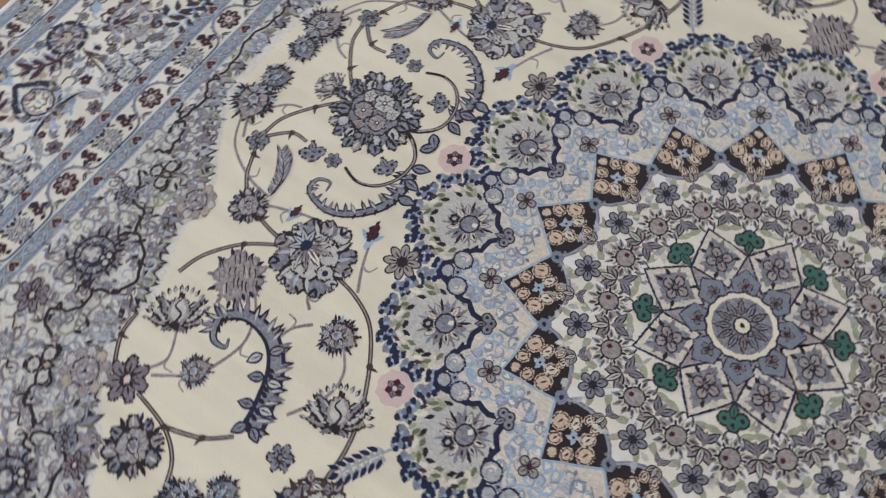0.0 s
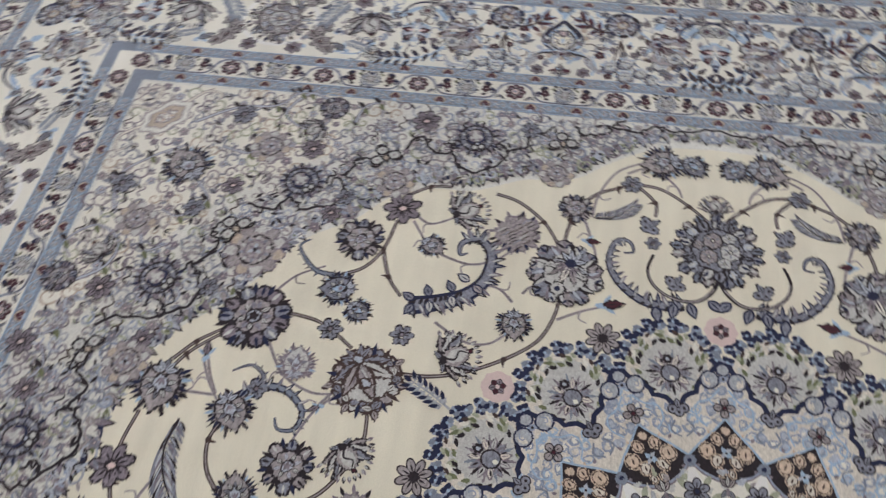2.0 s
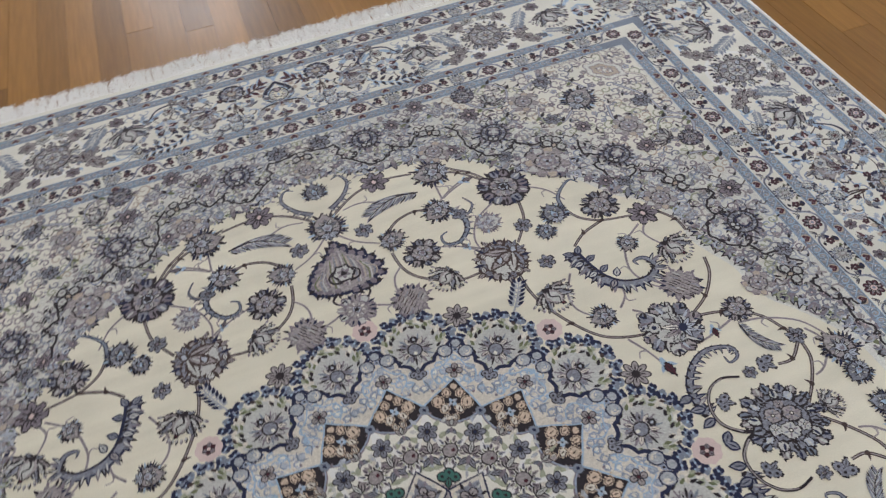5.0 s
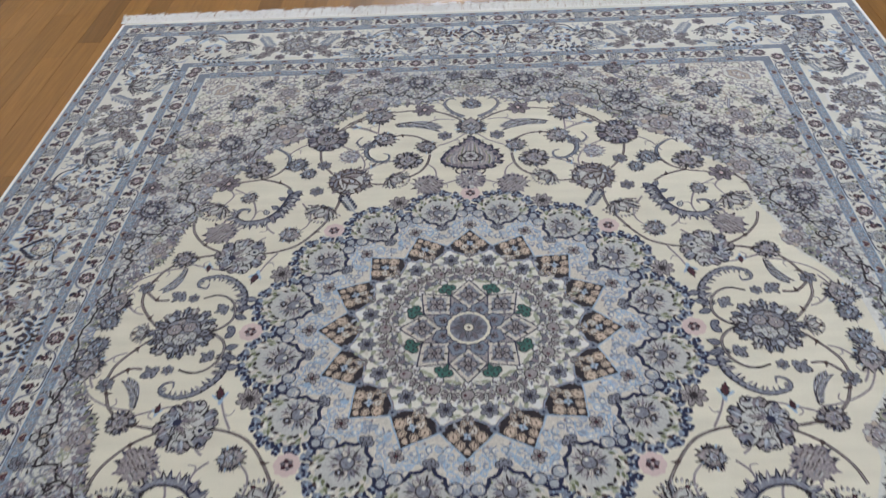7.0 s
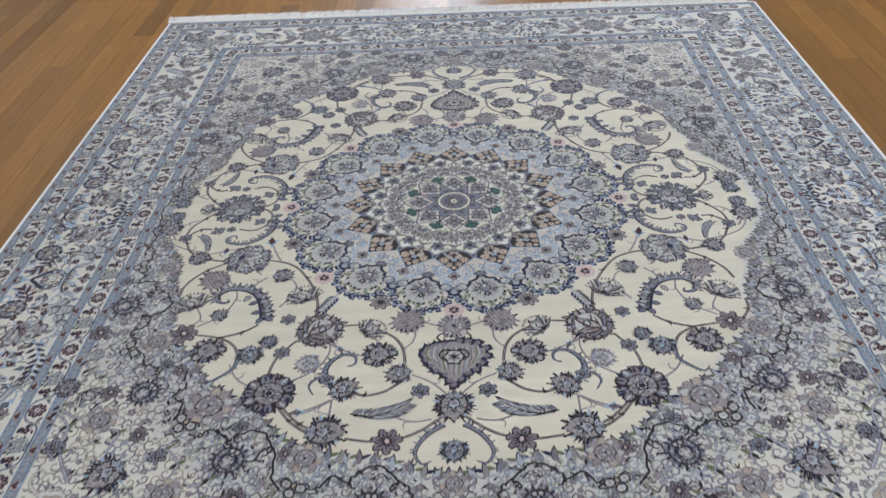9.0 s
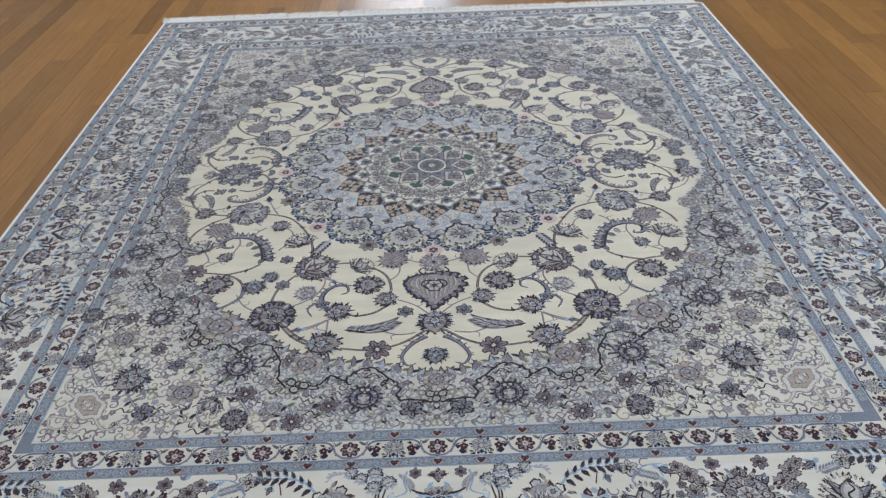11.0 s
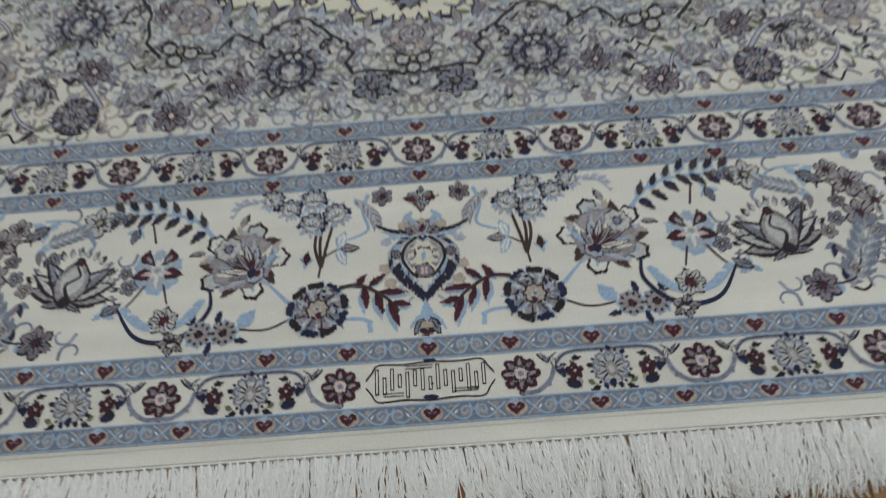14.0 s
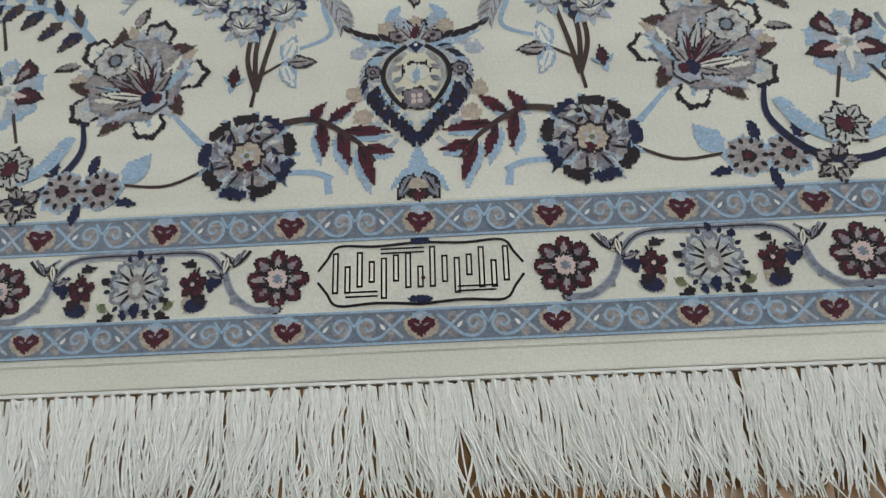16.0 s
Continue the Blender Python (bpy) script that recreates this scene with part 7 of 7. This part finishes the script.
def border_fill(length, tries=420, sparse=False):
    """Small leaves, florets and pale scrolls between the main blossoms."""
    rng = random.Random(23)
    m = Motif()
    taken = [(s, v, 0.055 if k in ("flower_spray", "boat_scroll", "peony", "tulip", "leaf_branch") else 0.032) for k, s, v, _, _ in HALF_REPEAT + HALF_MORE if s < length] + [(0.0, 0.0, 0.09), (REP, 0.0, 0.085)]
    for _ in range(tries):
        s, v = rng.uniform(0.02, length), rng.uniform(-0.096, 0.096)
        if (sparse and s < 0.33) or any((s - a) ** 2 + (v - b) ** 2 < (0.62 * r) ** 2 for a, b, r in taken):
            continue
        taken.append((s, v, 0.024))
        kind, a = rng.random(), rng.uniform(0, 360)
        if kind < 0.3:
            m.add(floret(5, rng.choice(("grey", "taupe", "mauve", "maroon")), "ink", "sand"), s, v, a, rng.uniform(0.008, 0.012), 1)
        elif kind < 0.7:
            for d in (-45, 0, 45):
                m.petal(s, v, a + d, rng.uniform(0.014, 0.022), 0.0042, rng.choice(("blue", "navy", "dusk", "grey", "mauve", "sky")), 1, bend=0.2)
        else:
            m.ribbon([(s + 0.016 * math.cos(radians(a + 60 * i)) * (1 - 0.16 * i), v + 0.016 * math.sin(radians(a + 60 * i)) * (1 - 0.16 * i)) for i in range(5)], 0.004, 0.002, rng.choice(("blue", "dusk", "grey", "bark")), 1, 3)
    return m


fill_long, fill_short = border_fill(REP, 330).mesh("sprig", False), border_fill(0.315, 190).mesh("sprig", False)
fill_near = border_fill(REP, 200, True).mesh("sprig")
STEMS = [(reach, m.mesh("stem", False)) for reach, m in border_stems()]
border_group = part("border_ground", frame_ring(0.1085, 0.3175, -0.0002), YARN["ivory"], carpet, "ivory ground of the main border")


def centre_end(side, sign):
    return sign * (half(side, 0.213) + 0.03)


def run(side, centre, sign, limit):
    """The half repeat outwards from a palmette as far as limit."""
    mid = 0.213
    for reach, me in STEMS:
        if reach <= limit:
            on_side("stem", me, border_group, side, centre, mid, flip=sign)
    if side == "south":
        tagged(on_side("sprig", fill_near, border_group, side, centre, mid, flip=sign), kind="stuff")
    else:
        tagged(on_side("sprig", fill_long if limit > 0.5 else fill_short, border_group, side, centre, mid, flip=sign), kind="stuff")
    for kind, s, v, size, turn in HALF_REPEAT + HALF_MORE:
        if s <= limit:
            on_side(kind, (NEAR_ME if side == "south" else BORDER_ME)[kind], border_group, side, centre + sign * s, mid + v, turn, size, sign)


for side in SIDES:
    mid = 0.213
    reach = half(side, mid)
    centres = (0.0,) if side in ("south", "north") else (-0.318, 0.318)
    for c in centres:
        on_side("great_palmette", (NEAR_ME if side == "south" else BORDER_ME)["great_palmette"], border_group, side, c, mid)
        for sign in (1, -1):
            outward = len(centres) == 1 or sign * c > 0
            run(side, c, sign, REP if outward else 0.325)
            if outward:
                far = c + sign * REP
                if side in ("east", "west"):
                    tagged(on_side("sprig", fill_short, border_group, side, centre_end(side, sign), mid, flip=-sign), kind="stuff")
                on_side("great_rosette", BORDER_ME["great_rosette"], border_group, side, far, mid)
                for kind, s, v, size, turn in HALF_MORE + HALF_REPEAT:
                    out = far + sign * (REP - s)
                    if abs(out) < reach + 0.02:
                        on_side(kind, BORDER_ME[kind], border_group, side, out, mid + v, turn, size, -sign)
for sx in (1, -1):
    for sy in (1, -1):
        for kind, x, y, size in (("rosette", HX - 0.19, HY - 0.19, 0.045), ("pale_floret", HX - 0.14, HY - 0.14, 0.02), ("dark_floret", HX - 0.25, HY - 0.27, 0.022)):
            place(kind, BORDER_ME[kind], border_group, x, y, 45, size, sx, sy)

# ---- edges and fringes ----
for sx in (1, -1):
    bm = bmesh.new()
    bmesh.ops.create_cone(bm, cap_ends=True, segments=10, radius1=0.0052, radius2=0.0052, depth=2 * HY)
    bmesh.ops.rotate(bm, verts=bm.verts, cent=(0, 0, 0), matrix=Matrix.Rotation(radians(90), 3, "X"))
    bmesh.ops.translate(bm, verts=bm.verts, vec=(sx * (HX + 0.003 + (EAST_MORE if sx > 0 else WEST_MORE)), 0, FLOOR_Z + 0.0056))
    part("selvedge", bm, COTTON, carpet, "white overcast side edge")
for sy in (1, -1):
    part("end_strip", box_bm(-HX - WEST_MORE, HX + EAST_MORE, sy * HY if sy > 0 else -HY - 0.017, HY + 0.017 if sy > 0 else -HY, FLOOR_Z + 0.001, -0.0022, 0.0006), YARN["ivory"], carpet, "plain cream woven end strip")


def tassel_mesh(seed):
    """A knotted bunch of loose warp ends, hanging to -y on the floor."""
    rng = random.Random(seed)
    verts, faces = [], []

    def tube(pts, radii):
        sides = 4
        b = len(verts)
        for i, p in enumerate(pts):
            q0, q1 = pts[max(0, i - 1)], pts[min(len(pts) - 1, i + 1)]
            d = (Vector(q1) - Vector(q0)).normalized()
            n1 = d.cross(Vector((0, 0, 1))).normalized()
            n2 = n1.cross(d)
            for k in range(sides):
                a = 2 * math.pi * k / sides
                verts.append(tuple(Vector(p) + (n1 * math.cos(a) + n2 * math.sin(a)) * radii[i]))
        for i in range(len(pts) - 1):
            for k in range(sides):
                l = (k + 1) % sides
                faces.append((b + i * sides + k, b + i * sides + l, b + (i + 1) * sides + l, b + (i + 1) * sides + k))
    tube([(0, 0.002, 0.004), (0, -0.001, 0.0055), (0, -0.005, 0.0050), (0, -0.009, 0.0042)], [0.0012, 0.0018, 0.0018, 0.0014])
    lean, wave, phase = rng.uniform(-0.010, 0.010), rng.uniform(0.0010, 0.0028), rng.uniform(0, 6.3)
    for n in range(22):
        x = -0.0048 + 0.0096 * (n + rng.uniform(0.1, 0.9)) / 22
        ln = rng.uniform(0.060, 0.078)
        stray = 2.6 if rng.random() < 0.18 else 1.0
        sway, end = stray * rng.uniform(-0.0035, 0.0035), lean + stray * rng.uniform(-0.009, 0.009)
        z, bend, own = rng.uniform(0.0010, 0.0075), rng.uniform(5.0, 11.0), rng.uniform(-0.9, 0.9)
        pts = []
        for i in range(8):
            t = i / 7
            pts.append((x * (0.86 + 0.40 * min(1.0, t * 2.0)) + sway * math.sin(3 * t) + wave * math.sin(bend * t + phase + own) * min(1, 4 * t) + end * t * t, -0.001 - ln * t, 0.0044 * (1 - t) + z * t + 0.0010 * math.sin(6 * t + x * 900)))
        r = rng.uniform(0.00056, 0.00080)
        tube(pts, [r] * 7 + [r * 0.5])
    return verts, faces


TASSELS = []
for s in range(9):
    v, f = tassel_mesh(100 + s)
    me = bpy.data.meshes.new("tassel")
    me.from_pydata(v, [], f)
    me.materials.append(COTTON)
    TASSELS.append((me, v, f))
rng = random.Random(5)
fringe = part("fringe", box_bm(-HX + 0.001, HX - 0.001, -HY - 0.0195, -HY - 0.0172, FLOOR_Z + 0.001, FLOOR_Z + 0.0065, 0.0005), COTTON, carpet, "white knotted cotton fringe lying on the floor")
count = 272
for i in range(count):
    x = -HX + (i + 0.5) * 2 * HX / count + rng.uniform(-0.0012, 0.0012)
    ob = new("tassel", TASSELS[rng.randrange(9)][0])
    ob.parent = fringe
    ob.matrix_basis = Matrix.Translation((x, -HY - 0.020, FLOOR_Z)) @ pose(0, 0, 0, 0, 0, 7 * math.sin(5.1 * x + 1) + 5 * math.sin(17 * x) + rng.uniform(-4, 4)) @ Matrix.Diagonal((rng.choice((1, -1)), rng.uniform(0.92, 1.12), 1, 1))
verts, faces = [], []
for i in range(count):
    x = -HX + (i + 0.5) * 2 * HX / count
    _, v, f = TASSELS[rng.randrange(9)]
    b, k, c = len(verts), rng.uniform(0.9, 1.12), rng.uniform(-0.1, 0.1)
    verts += [(x + p[0] + c * p[1], HY + 0.020 - p[1] * k, FLOOR_Z + p[2]) for p in v]
    faces += [tuple(b + q for q in face) for face in f]
me = bpy.data.meshes.new("far_fringe")
me.from_pydata(verts, [], faces)
me.materials.append(COTTON)
tagged(place("far_fringe", me, carpet, label="white knotted cotton fringe lying on the floor"), kind="stuff")

# ---- floor boards ----
floor = tagged(part("floor", box_bm(X0, X1, Y0, Y1, FLOOR_Z - 0.08, FLOOR_Z - 0.012), plain("dark_subfloor", (108, 74, 38))), "varnished honey-brown oak board floor", "floor", kind="structure")
BOARD_W, BOARD_L = 0.091, 1.82
board_bm = box_bm(-BOARD_W / 2 + 0.0003, BOARD_W / 2 - 0.0003, -BOARD_L / 2 + 0.0006, BOARD_L / 2 - 0.0006, -0.012, 0, 0.0005)
board_me = mesh_of("board", board_bm, OAK)
far = bmesh.new()
rng = random.Random(3)
n_x = int((X1 - X0) / BOARD_W) + 1
for i in range(n_x):
    x = X0 + (i + 0.5) * BOARD_W
    y = Y0 - rng.uniform(0.1, BOARD_L - 0.1) + BOARD_L / 2
    while y - BOARD_L / 2 < Y1:
        if -2.5 < x < 2.7 and y + BOARD_L / 2 > -2.6 and y - BOARD_L / 2 < 3.6:
            ob = new("board", board_me)
            ob.parent = floor
            ob.matrix_basis = Matrix.Translation((x, y, FLOOR_Z))
        else:
            far.from_mesh(board_me)
            bmesh.ops.translate(far, verts=far.verts[-len(board_me.vertices):], vec=(x, y, FLOOR_Z))
        y += BOARD_L
tagged(part("far_boards", far, OAK, floor), kind="stuff")
